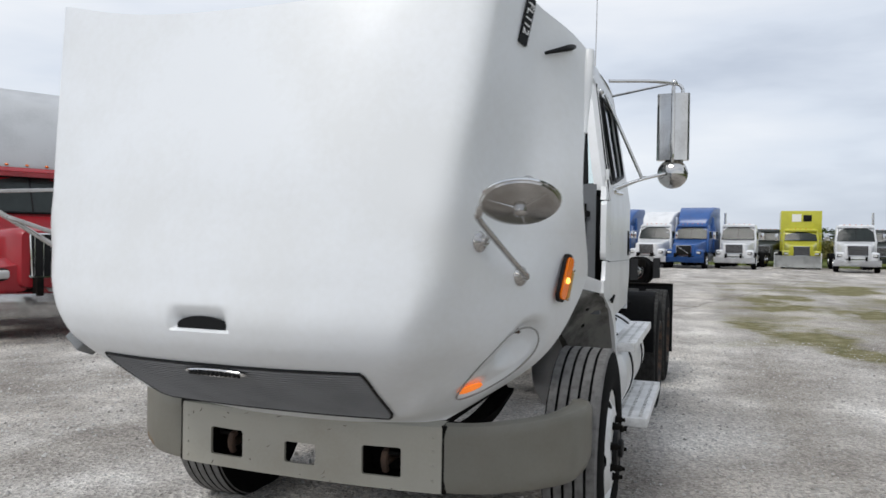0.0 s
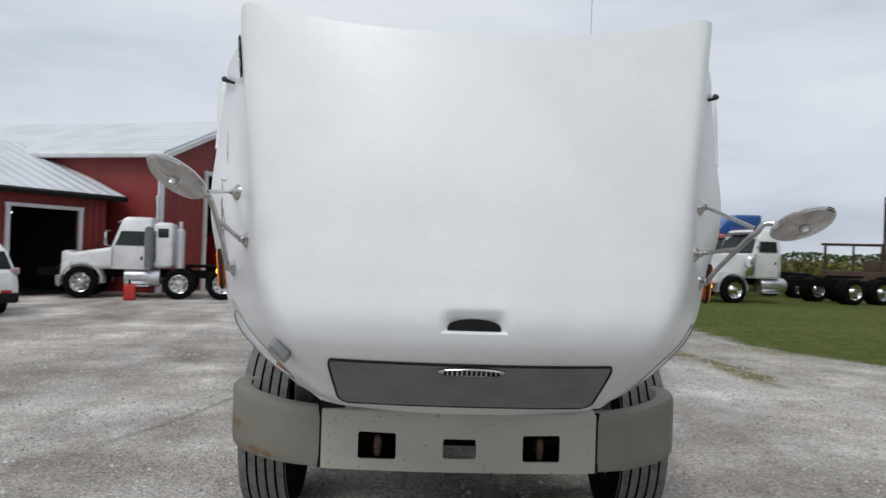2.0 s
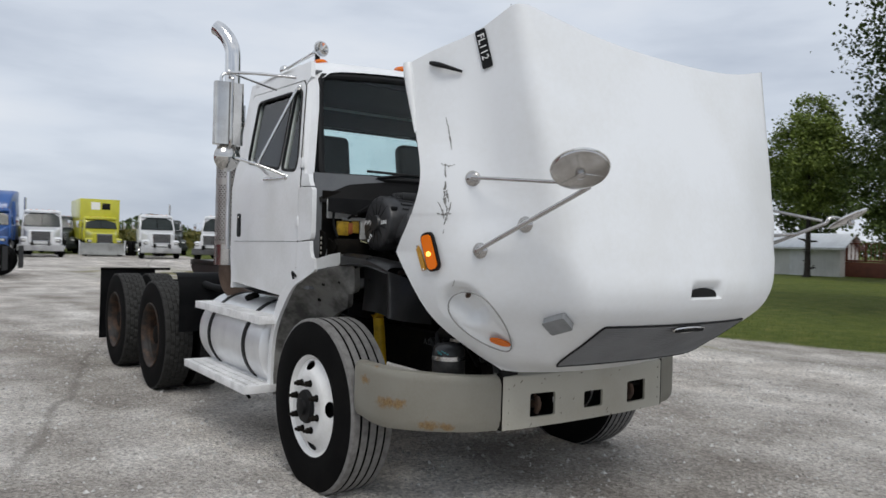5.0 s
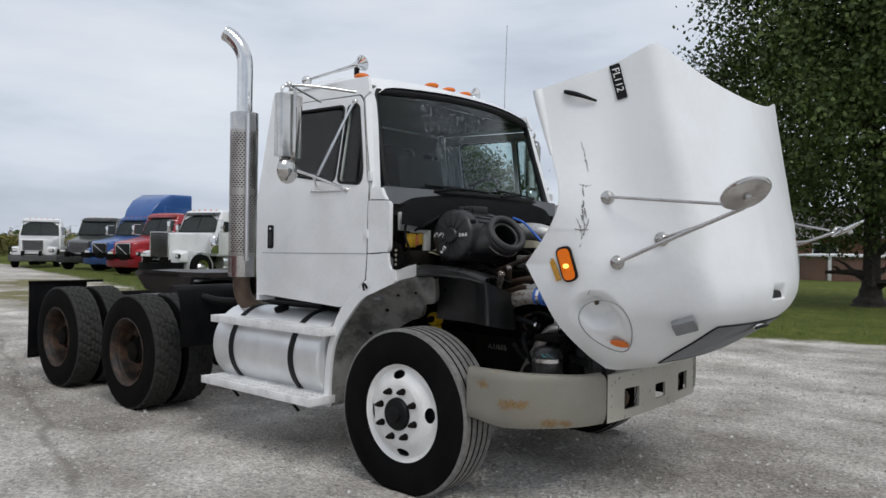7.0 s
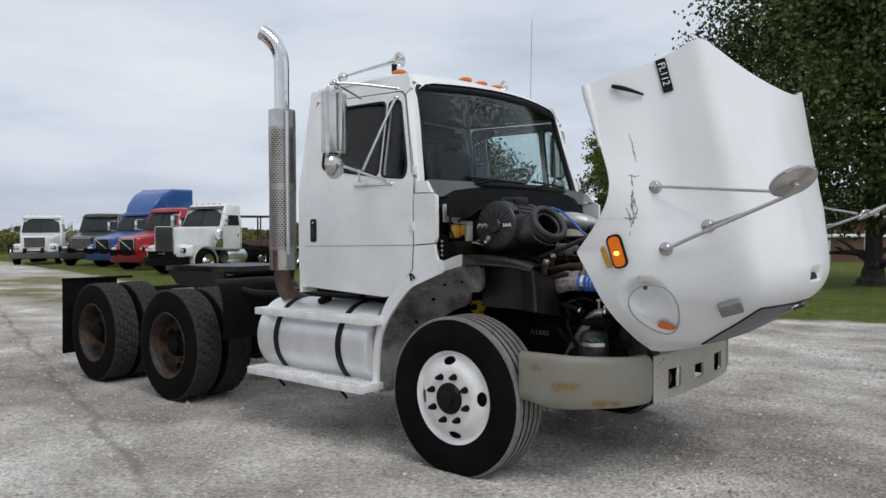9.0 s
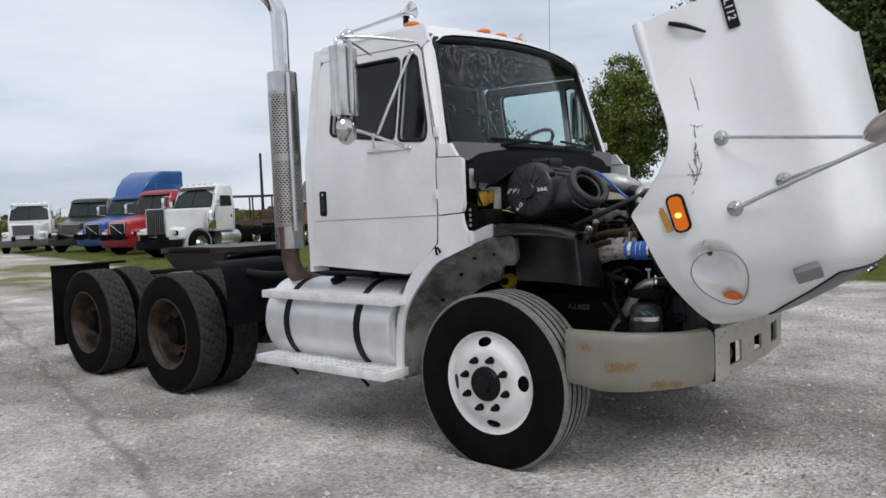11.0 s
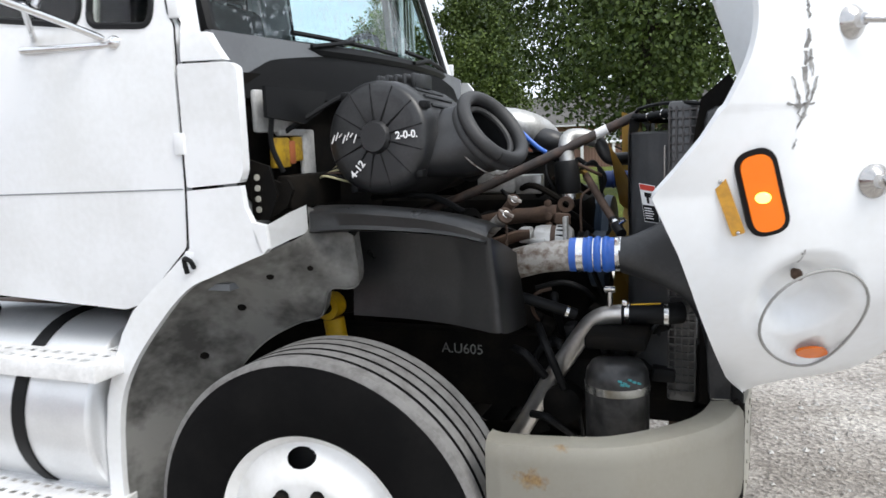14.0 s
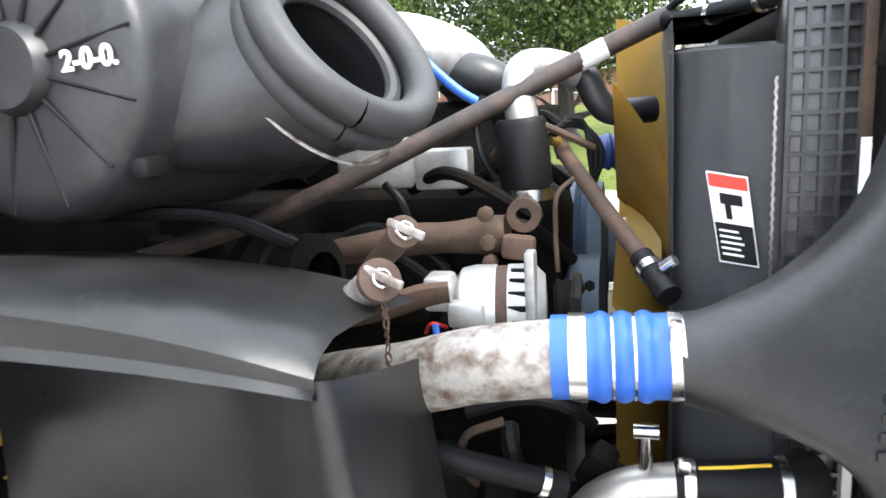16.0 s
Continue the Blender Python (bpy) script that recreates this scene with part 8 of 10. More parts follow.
    P("centre_post", BLACK, lambda b: tube(b, [wsp(0, 0), wsp(0, 1)], 0.015, 6), "", ws)
    P("windshield_seal", BLACK, lambda b: tube(b, [wsp(y, f) for y, f in ((-0.95, 0), (0, 0), (0.95, 0), (0.95, 1), (0, 1), (-0.95, 1), (-0.95, 0))], 0.02, 6), "", ws)
    for s in (-1, 1):
        P("side_window", glass_m, lambda b: (ring_faces(b, [[(x, s * (1.09 - 0.105 * f), zf + 0.05 + f * (roof_z - 0.26 - zf)) for x in (xa, xb)] for f, xa, xb in ((0, -1.85, -0.98), (1, -1.85, -1.22))], False, False), bmesh.ops.solidify(b, geom=b.faces[:], thickness=0.01)))
        m = P("mirror", CHROME, lambda b: (box(b, (-0.75, s * 1.42, zf + 0.25), (0.07, 0.17, 0.42), 0.025), rod(b, (-0.85, s * 1.05, zf + 0.50), (-0.75, s * 1.42, zf + 0.50), 0.012, None, 6), rod(b, (-0.85, s * 1.08, zf + 0.02), (-0.75, s * 1.42, zf + 0.05), 0.012, None, 6)))
        P("door_handle", BLACK, lambda b: box(b, (-1.78, s * 1.085, zf - 0.35), (0.06, 0.012, 0.12), 0.008))
        P("fuel_tank", ALU, lambda b: lathe(b, [(0.0, 0.0), (0.26, 0.01), (0.28, 0.04), (0.28, 1.06), (0.26, 1.09), (0.0, 1.10)], (-2.35, s * 0.80, 0.68), (1, 0, 0), 24), "aluminium fuel tank")
        P("step", ALU, lambda b: (box(b, (-1.65, s * 1.05, 0.42), (0.75, 0.16, 0.05), 0.01), box(b, (-1.65, s * 1.02, 0.74), (0.75, 0.14, 0.05), 0.01)))
        for x in (-wheelbase, -wheelbase - 1.35)[: 2 if tandem else 1]:
            yard_wheel(t, x, s * 1.09, s)
            yard_wheel(t, x, s * 0.77, -s)
        yard_wheel(t, 0, s * 1.03, s)
        P("frame_rail", MATT, lambda b: box(b, (-wheelbase / 2 - 0.2, s * 0.42, 0.80), (wheelbase + 3.2, 0.08, 0.25)))
        P("mud_flap", FLAPBLACK, lambda b: box(b, (-wheelbase - 2.0, s * 0.95, 0.62), (0.02, 0.6, 0.72)))
    P("fifth_wheel", MATT, lambda b: box(b, (-wheelbase - 0.65, 0, 1.08), (1.0, 0.9, 0.10), 0.04))
    if sleeper:
        sb = cb - sleeper
        sz = sleeper_z
        P("sleeper", body, lambda b: ring_faces(b, [[(x, y, z) for x, y in rounded([(sb, -w), (cb - 0.02, -w), (cb - 0.02, w), (sb, w)], 0.08, 3)] for z, w in ((0.95, 1.10), (1.3, 1.14), (min(sz, 2.5), 1.14), (sz - 0.05, 1.10), (sz, 1.0))]), "sleeper box")
        for s in (-1, 1):
            P("sleeper_window", DARKGLASS, lambda b: box(b, ((sb + cb) / 2 + 0.2, s * 1.142, 2.15), (0.42, 0.012, 0.26), 0.03))
        if fairing:
            hz = fairing
            m = cap or body
            P("roof_fairing", m, lambda b: ring_faces(b, [rrect(x, w, z0, z1, 0.12) for x, w, z0, z1 in ((cf - 0.40, 0.80, roof_z - 0.02, roof_z + 0.03), (cf - 0.62, 0.92, roof_z - 0.08, roof_z + 0.35 * (hz - roof_z)), (cb + 0.15, 0.98, roof_z - 0.1, roof_z + 0.72 * (hz - roof_z)), (cb - 0.5, 1.08, roof_z - 0.1, hz - 0.04), (sb + 0.05, 1.10, roof_z - 0.1, hz))]), "tall roof fairing")
    for k in range(5):
        P("roof_lamp", AMBER, lambda b: ball(b, (cf - 0.42, -0.6 + 0.3 * k, roof_z + 0.015 + (0 if abs(k - 2) == 2 else 0.02)), 0.035, (1.3, 1, 0.7), 8, 6))
    for y in stacks:
        P("exhaust_stack", CHROME, lambda b: (rod(b, (cb - 0.15 - (sleeper if sleeper else 0), y, 1.0), (cb - 0.15 - (sleeper if sleeper else 0), y, roof_z + 0.75), 0.065, 0.065, 14), rod(b, (cb - 0.15 - (sleeper if sleeper else 0), y, 1.2), (cb - 0.15 - (sleeper if sleeper else 0), y, 2.2), 0.10, 0.10, 14)))
    return t


yard_truck("white conventional tractor with tall chrome-barred grille on the grass", (-23.15, 10.76, 0.03), -76, P_WHITE, 5.3, 1.02, 1.58, 2.75, bars="vertical", grille_w=0.46, grille_z=(0.85, 1.84), square=True, bumper=BLACK, glass_m=PALEGLASS, stacks=())
yard_truck("red tractor with sloping nose parked in a row", (-28.08, 11.71, 0.03), -78, P_RED, 4.6, 0.90, 1.60, 2.75, sleeper=0.9, sleeper_z=2.75, bars="diagonal", grille_w=0.46, grille_z=(0.80, 1.38), glass_m=PALEGLASS)
yard_truck("blue tractor with a high sleeper roof in the row", (-32.18, 12.54, 0.03), -74, P_BLUE, 5.4, 0.90, 1.60, 2.7, sleeper=1.9, sleeper_z=3.3, fairing=3.95, bars="diagonal", grille_w=0.46, grille_z=(0.80, 1.38), glass_m=PALEGLASS)
yard_truck("dark grey-green truck in the row", (-35.61, 12.76, 0.03), -52, P_DARK, 4.4, 0.90, 1.62, 2.7, bars="mesh", grille_w=0.50)
yard_truck("white truck with a grey mesh grille", (-40.2, 12.0, 0), -32, P_WHITE, 4.4, 0.88, 1.60, 2.72, bars="mesh", grille_w=0.50, grille_z=(0.95, 1.50), bumper=GRILLE, glass_m=PALEGLASS)
yard_truck("white truck with chrome bumper in the far row", (-43.5, 9.6, 0), -6, P_WHITE, 5.2, 0.88, 1.60, 2.72, bars="mesh", grille_w=0.50, grille_z=(0.98, 1.52), bumper=P_WHITE, stacks=(0.95,))
box_truck = yard_truck("yellow box truck with a white snow plough", (-47.8, 7.2, 0), -4, P_YELLOW, 5.0, 0.88, 1.60, 2.55, bars="mesh", grille_w=0.45, bumper=BLACK, tandem=False)
yard_truck("white truck with round-cornered hood in the far row", (-44.6, 3.25, 0), -9, P_WHITE, 4.8, 0.88, 1.60, 2.75, bars="mesh", grille_w=0.48, grille_z=(0.95, 1.48), bumper=P_WHITE, stacks=(-0.95,))
yard_truck("blue tractor with high roof in the far row", (-43.6, 0.45, 0), -12, P_BLUE, 5.4, 0.90, 1.60, 2.7, sleeper=1.9, sleeper_z=3.2, fairing=3.85, bars="diagonal", grille_w=0.44, grille_z=(0.80, 1.38))
yard_truck("white tractor with high sleeper roof in the far row", (-43.8, -1.75, 0), -12, P_WHITE, 5.4, 0.90, 1.60, 2.7, sleeper=1.7, sleeper_z=3.2, fairing=3.6, bars="mesh", grille_w=0.42)
yard_truck("blue tractor half hidden at the end of the row", (-46.5, -4.5, 0), -12, P_BLUE, 5.4, 0.90, 1.60, 2.7, sleeper=1.9, sleeper_z=3.2, fairing=3.85, bars="diagonal")
for k, (x, y, p) in enumerate(((-52, 12.6, P_DARK), (-53, 5.4, P_DARK), (-50.5, 16.8, P_DARK))):
    yard_truck("dark truck standing behind the far row", (x, y, 0), -8, p, 4.6, 0.88, 1.60, 2.6, bars="mesh")
# box and plough of the yellow truck
bxb = bmesh.new()
box(bxb, (-4.8, 0.05, 2.42), (5.6, 2.45, 2.7), 0.03)
yb = part("cargo_box", bxb, P_YELLOW, box_truck, "yellow cargo box")
bxb = bmesh.new()
bar(bxb, [[(-0.85, 3.05), (-0.30, 3.05), (-0.30, 3.55), (-0.85, 3.55)]], lambda u, v, w: Vector((-1.993 + w, u + 0.35, v)), 0.01)
part("white_panel", bxb, MARKWHITE, yb)
bxb = bmesh.new()
box(bxb, (-1.985, 0.42, 3.28), (0.02, 0.5, 0.42), 0.01)
part("cooling_unit", bxb, BLACK, yb)
pl = bmesh.new()
prof = [(0.30 * math.sin(a), 0.10 + 0.52 * (1 - math.cos(a))) for a in np.linspace(0.2, 2.0, 9)]
ring_faces(pl, [[(2.05 - x, y, z + 0.02) for x, z in prof] for y in np.linspace(-1.55, 1.05, 9)], False, False)
bmesh.ops.solidify(pl, geom=pl.faces[:], thickness=0.03)
plow = part("plough_blade", pl, mat("white_plough", (0.5, 0.51, 0.5), 0.5, dark=(0.25, 0.25, 0.24), amount=0.6, scale=3), box_truck, "curved white snow plough blade")
for y in (-1.55, 1.05):
    part("blade_end", box(bmesh.new(), (1.9, y, 0.55), (0.28, 0.04, 0.95), 0.01), P_WHITE, plow)

# red sleeper tractor seen from its left, hood tipped open
red_side = yard_truck("deep red high-roof sleeper tractor with its hood tipped open", (-24.9, -7.2, 0), -109, P_DKRED, 5.2, 0.9, 1.60, 2.6, sleeper=1.9, sleeper_z=3.4, fairing=4.1, hood=False, stacks=(), bumper=CHROME, name="sleeper_tractor")
for nm, m, fn in (("tipped_hood", P_RED, lambda b: ring_faces(b, [rrect(x, w, z0, z1, 0.15) for x, w, z0, z1 in ((0.95, 0.8, 0.8, 2.3), (1.2, 0.9, 0.75, 2.15), (1.55, 0.85, 0.9, 1.7))])),
                  ("engine", MATT, lambda b: (box(b, (-0.1, 0, 1.25), (1.4, 0.8, 0.8), 0.1), box(b, (-0.5, 0.35, 1.6), (0.4, 0.4, 0.4), 0.08))),
                  *((("side_extender"), BLACK, (lambda s: lambda b: box(b, (-4.02, s * 1.10, 2.6), (0.16, 0.05, 2.4), 0.02))(s)) for s in (-1, 1)), *((("roof_recess"), BLACK, (lambda s: lambda b: box(b, (-3.55, s * 1.105, 3.62), (0.7, 0.03, 0.42), 0.02))(s)) for s in (-1, 1)), *((("grab_bar"), CHROME, (lambda s: lambda b: rod(b, (-2.15, s * 1.2, 1.2), (-2.15, s * 1.2, 2.2), 0.025, None, 8))(s)) for s in (-1, 1)), *((("side_skirt"), P_DKRED, (lambda s: lambda b: box(b, (-2.9, s * 1.08, 0.62), (2.3, 0.06, 0.55), 0.03))(s)) for s in (-1, 1)),
                  ("exhaust_stack", CHROME, lambda b: (rod(b, (-2.0, 1.0, 1.0), (-2.0, 1.0, 3.1), 0.07, 0.07, 14), tube(b, glide([(-2.0, 1.0, 3.1), (-2.0, 1.0, 3.25), (-2.1, 1.0, 3.35)], 4), 0.07, 12)))):
    b = bmesh.new()
    fn(b)
    part(nm, b, m, red_side)
# white day cab seen from its left, front towards the shed
white_side = yard_truck("white day-cab tractor with a red fuel can beside it", (-16.7, -9.81, 0), -76, P_WHITE, 2.95, 0.66, 1.50, 2.62, bars="vertical", stacks=(0.9,), name="day_cab_tractor")
white_side.scale = (0.86, 0.86, 0.86)
for nm, m, fn in (("rear_bunk", P_WHITE, lambda b: box(b, (-2.42, 0, 1.75), (0.62, 2.0, 1.5), 0.12, None, 3)), ("bunk_window", DARKGLASS, lambda b: box(b, (-2.42, 1.0, 2.15), (0.34, 0.02, 0.3), 0.01)), ("tall_muffler", ALU, lambda b: lathe(b, [(0.0, 0), (0.14, 0.01), (0.14, 1.3), (0.06, 1.36), (0.06, 1.6)], (-2.95, 0.95, 0.95), (0, 0, 1), 18)), ("side_cleaner", GREYTRIM, lambda b: lathe(b, [(0.0, 0), (0.13, 0.01), (0.13, 1.3), (0.0, 1.36)], (-2.0, 1.12, 1.0), (0, 0, 1), 18)), ("bare_cab_wall", mat("unpainted_primer", (0.55, 0.57, 0.58), 0.5, dark=(0.2, 0.3, 0.4), amount=0.5, scale=3), lambda b: box(b, (-2.07, 0, 1.8), (0.05, 1.9, 1.2), 0.02)),):
    b = bmesh.new()
    fn(b)
    part(nm, b, m, white_side)
# red tractor facing the yard, high pale roof
yard_truck("red sleeper tractor with chrome grille and a pale grey roof", (-4.78, -8.0, 0), 62, P_RED, 5.6, 1.15, 1.66, 2.62, sleeper=2.0, sleeper_z=3.3, cap=P_GREY, fairing=4.15, bars="vertical", grille_w=0.50, grille_z=(0.92, 1.52), bumper=CHROME, stacks=(-1.05, 1.05), name="red_sleeper_tractor")

# white station car, tail towards the camera
suv = thing("parked_car", "white estate car with dark glass, tail lamps and roof rails", "car", (-11.1, -10.35, 0), 231)
suv.scale = (0.9, 0.9, 0.88)
Q = lambda nm, m, fn, lab="", par=None: part(nm, (lambda b: (fn(b), b)[1])(bmesh.new()), m, par or suv, lab)
Q("body", P_WHITE, lambda b: ring_faces(b, [[(x, y, z) for y, z in rounded([(-w, z0), (w, z0), (w * 0.98, zb), (wt, z1), (-wt, z1), (-w * 0.98, zb)], 0.07, 3)] for x, w, z0, zb, z1, wt in ((-2.28, 0.74, 0.42, 0.75, 0.98, 0.70), (-2.20, 0.86, 0.36, 0.80, 1.05, 0.78), (-2.0, 0.89, 0.30, 0.90, 1.50, 0.66), (-1.75, 0.90, 0.30, 0.95, 1.66, 0.62), (-0.6, 0.90, 0.30, 0.95, 1.70, 0.63), (0.35, 0.90, 0.30, 0.95, 1.62, 0.60), (0.85, 0.90, 0.30, 0.94, 1.20, 0.70), (1.1, 0.89, 0.30, 0.90, 1.02, 0.75), (2.0, 0.84, 0.35, 0.80, 0.86, 0.70), (2.2, 0.72, 0.42, 0.7, 0.74, 0.60))]), "white car body")
Q("rear_window", DARKGLASS, lambda b: (ring_faces(b, [[(x, y * w, z) for y in (-1, -0.5, 0, 0.5, 1)] for x, z, w in ((-2.20, 1.06, 0.72), (-2.06, 1.46, 0.60))], False, False), bmesh.ops.solidify(b, geom=b.faces[:], thickness=-0.02)))
for s in (-1, 1):
    Q("side_window", DARKGLASS, lambda b: (ring_faces(b, [[(x, s * y, z) for x in xs2] for y, z, xs2 in ((0.885, 1.02, (-1.9, -0.5, 0.85)), (0.69, 1.52, (-1.75, -0.5, 0.42)))], False, False), bmesh.ops.solidify(b, geom=b.faces[:], thickness=0.02)))
    Q("tail_lamp", mat("clear_red_lens", (0.45, 0.30, 0.30), 0.2, amount=0.4), lambda b: box(b, (-2.20, s * 0.76, 1.02), (0.14, 0.20, 0.16), 0.04))
    Q("rear_reflector", mat("red_reflector", (0.4, 0.02, 0.02), 0.3), lambda b: box(b, (-2.285, s * 0.58, 0.56), (0.03, 0.22, 0.07), 0.01))
    Q("roof_rail", BLACK, lambda b: tube(b, [(-1.7, s * 0.62, 1.70), (-0.6, s * 0.63, 1.74), (0.2, s * 0.61, 1.68)], 0.02, 6))
    for x in (-1.35, 1.35):
        w = yard_wheel(suv, x, s * 0.78, s)
        w.scale = (0.66, 0.72, 0.66)
        w.location.z = 0.335
Q("rear_bumper", BLACK, lambda b: box(b, (-2.20, 0, 0.42), (0.22, 1.70, 0.24), 0.06))
Q("number_plate", MARKWHITE, lambda b: box(b, (-2.29, 0, 0.84), (0.02, 0.42, 0.15), 0.008))
Q("plate_bar", BLACK, lambda b: box(b, (-2.302, 0, 0.84), (0.006, 0.30, 0.06), 0.002))
Q("tailgate_strip", P_WHITE, lambda b: box(b, (-2.27, 0, 0.97), (0.06, 0.7, 0.06), 0.02))

# red fuel can
can = thing("fuel_can", "red plastic fuel can standing on the gravel", "can", (-15.55, -8.15, 0), 20)
part("can_body", box(bmesh.new(), (0, 0, 0.22), (0.36, 0.30, 0.44), 0.05, None, 3), mat("red_can", (0.5, 0.03, 0.02), 0.45, amount=0.3), can)
part("can_spout", rod(bmesh.new(), (0.1, 0, 0.43), (0.14, 0, 0.55), 0.03), BLACK, can)
# loose tyres by the shed door
tyre_stack = thing("loose_tyre", "worn truck tyre leaning at the shed door", "tyre", (-13.9, -11.35, 0.5), 62)
o = new("casing", YT_TYRE)
o.parent = tyre_stack


# ---- buildings ----
def siding(name, c, pitch=0.23):
    m = mat(name, c, 0.55, dark=[0.7 * v for v in c], amount=0.5, scale=0.8, fine=20, bump=0.0)
    nt = m.node_tree
    tc, sep, w, bp = (nt.nodes.new("ShaderNode" + k) for k in ("TexCoord", "SeparateXYZ", "Math", "Bump"))
    nt.links.new(tc.outputs["Object"], sep.inputs[0])
    w.operation = "PINGPONG"
    w.inputs[1].default_value = pitch / 2
    nt.links.new(sep.outputs["X"], w.inputs[0])
    nt.links.new(w.outputs[0], bp.inputs["Height"])
    bp.inputs["Strength"].default_value, bp.inputs["Distance"].default_value = 0.8, 0.3
    nt.links.new(bp.outputs[0], nt.nodes["Principled BSDF"].inputs["Normal"])
    return m


SIDING = siding("red_steel_siding", (0.22, 0.028, 0.025))
ROOFMETAL = siding("pale_metal_roof", (0.62, 0.65, 0.68), 0.45)
TRIM = mat("white_trim", (0.68, 0.69, 0.70), 0.5, amount=0.3, scale=2)
# near-black colour that stands in for the shade inside the sheds
SHADE = mat("painted_interior_shade", (0.01, 0.01, 0.011), 0.9, amount=0.4)


def gable_shed(label, corner, rz, width, depth, eave, ridge, doors, name):
    """A shed whose front wall runs along local +x from corner; the ridge runs back along +y when ridge_along is y."""
    t = thing(name, label, "building", (*corner, 0), rz)
    P = lambda nm, m, fn, lab="", par=None: part(nm, (lambda b: (fn(b), b)[1])(bmesh.new()), m, par or t, lab, sharp=30)
    front = [(0, 0), (width, 0), (width, eave), (width / 2, ridge), (0, eave)]
    P("front_wall", SIDING, lambda b: bar(b, [front] + [[(x0, -0.0 + 0.001), (x0, h), (x1, h), (x1, 0.001)] for x0, x1, h in doors], lambda u, v, w: Vector((u, w, v)), 0.18), "red siding gable wall")
    P("back_wall", SIDING, lambda b: bar(b, [front], lambda u, v, w: Vector((u, depth - w, v)), 0.18))
    for x in (0.0, width - 0.18):
        P("side_wall", SIDING, lambda b: box(b, (x + 0.09, depth / 2, eave / 2), (0.18, depth - 0.36, eave)))
        P("corner_trim", TRIM, lambda b: box(b, (x + 0.09, -0.02, eave / 2 - 0.02), (0.26, 0.06, eave)))
    for s in (0, 1):
        sl = lambda u, v, w: Vector(((-0.35 + u * (width / 2 + 0.35)) if s == 0 else (width + 0.35 - u * (width / 2 + 0.35)), -0.4 + v * (depth + 0.8), eave - 0.35 * (ridge - eave) / (width / 2) * 1.0 + u * (ridge - eave) * (1 + 0.7 / width) + 0.05 + w))
        P("roof", ROOFMETAL, lambda b: bar(b, [[(0, 0), (1, 0), (1, 1), (0, 1)]], sl, 0.08), "pale ribbed metal roof")
        P("barge_board", TRIM, lambda b: tube(b, [sl(0, 0, -0.08), sl(1, 0, -0.08)], 0.10, 4))
        P("gutter", TRIM, lambda b: tube(b, [sl(0, 0, -0.02), sl(0, 1, -0.02)], 0.10, 6))
    for x0, x1, h in doors:
        P("door_trim", TRIM, lambda b: (box(b, (x0, -0.03, h / 2), (0.16, 0.10, h)), box(b, (x1, -0.03, h / 2), (0.16, 0.10, h)), box(b, ((x0 + x1) / 2, -0.03, h + 0.06), (x1 - x0 + 0.2, 0.10, 0.14))))
        P("tube_light", glowing("tube_light", (0.9, 0.95, 1.0), 1.5, (0.8, 0.8, 0.8)), lambda b: (box(b, ((x0 + x1) / 2 - 0.4, 2.5, h - 0.12), (1.3, 0.08, 0.05)), box(b, ((x0 + x1) / 2 + 0.6, 4.0, h - 0.1), (1.3, 0.08, 0.05))))
    # near-black floor, wall and ceiling sheets, added to paint the barn's inside dark
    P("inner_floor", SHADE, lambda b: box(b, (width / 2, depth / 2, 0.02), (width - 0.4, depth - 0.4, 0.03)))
    P("shade_sheets", SHADE, lambda b: (box(b, (width / 2, depth - 0.35, eave / 2), (width - 0.5, 0.06, eave - 0.1)), box(b, (0.28, depth / 2, eave / 2), (0.06, depth - 0.8, eave - 0.1)), box(b, (width - 0.28, depth / 2, eave / 2), (0.06, depth - 0.8, eave - 0.1)), box(b, (width / 2, depth / 2, eave - 0.02), (width - 0.5, depth - 0.5, 0.05))), "near-black sheets added to stand for the unlit inside")
    return t


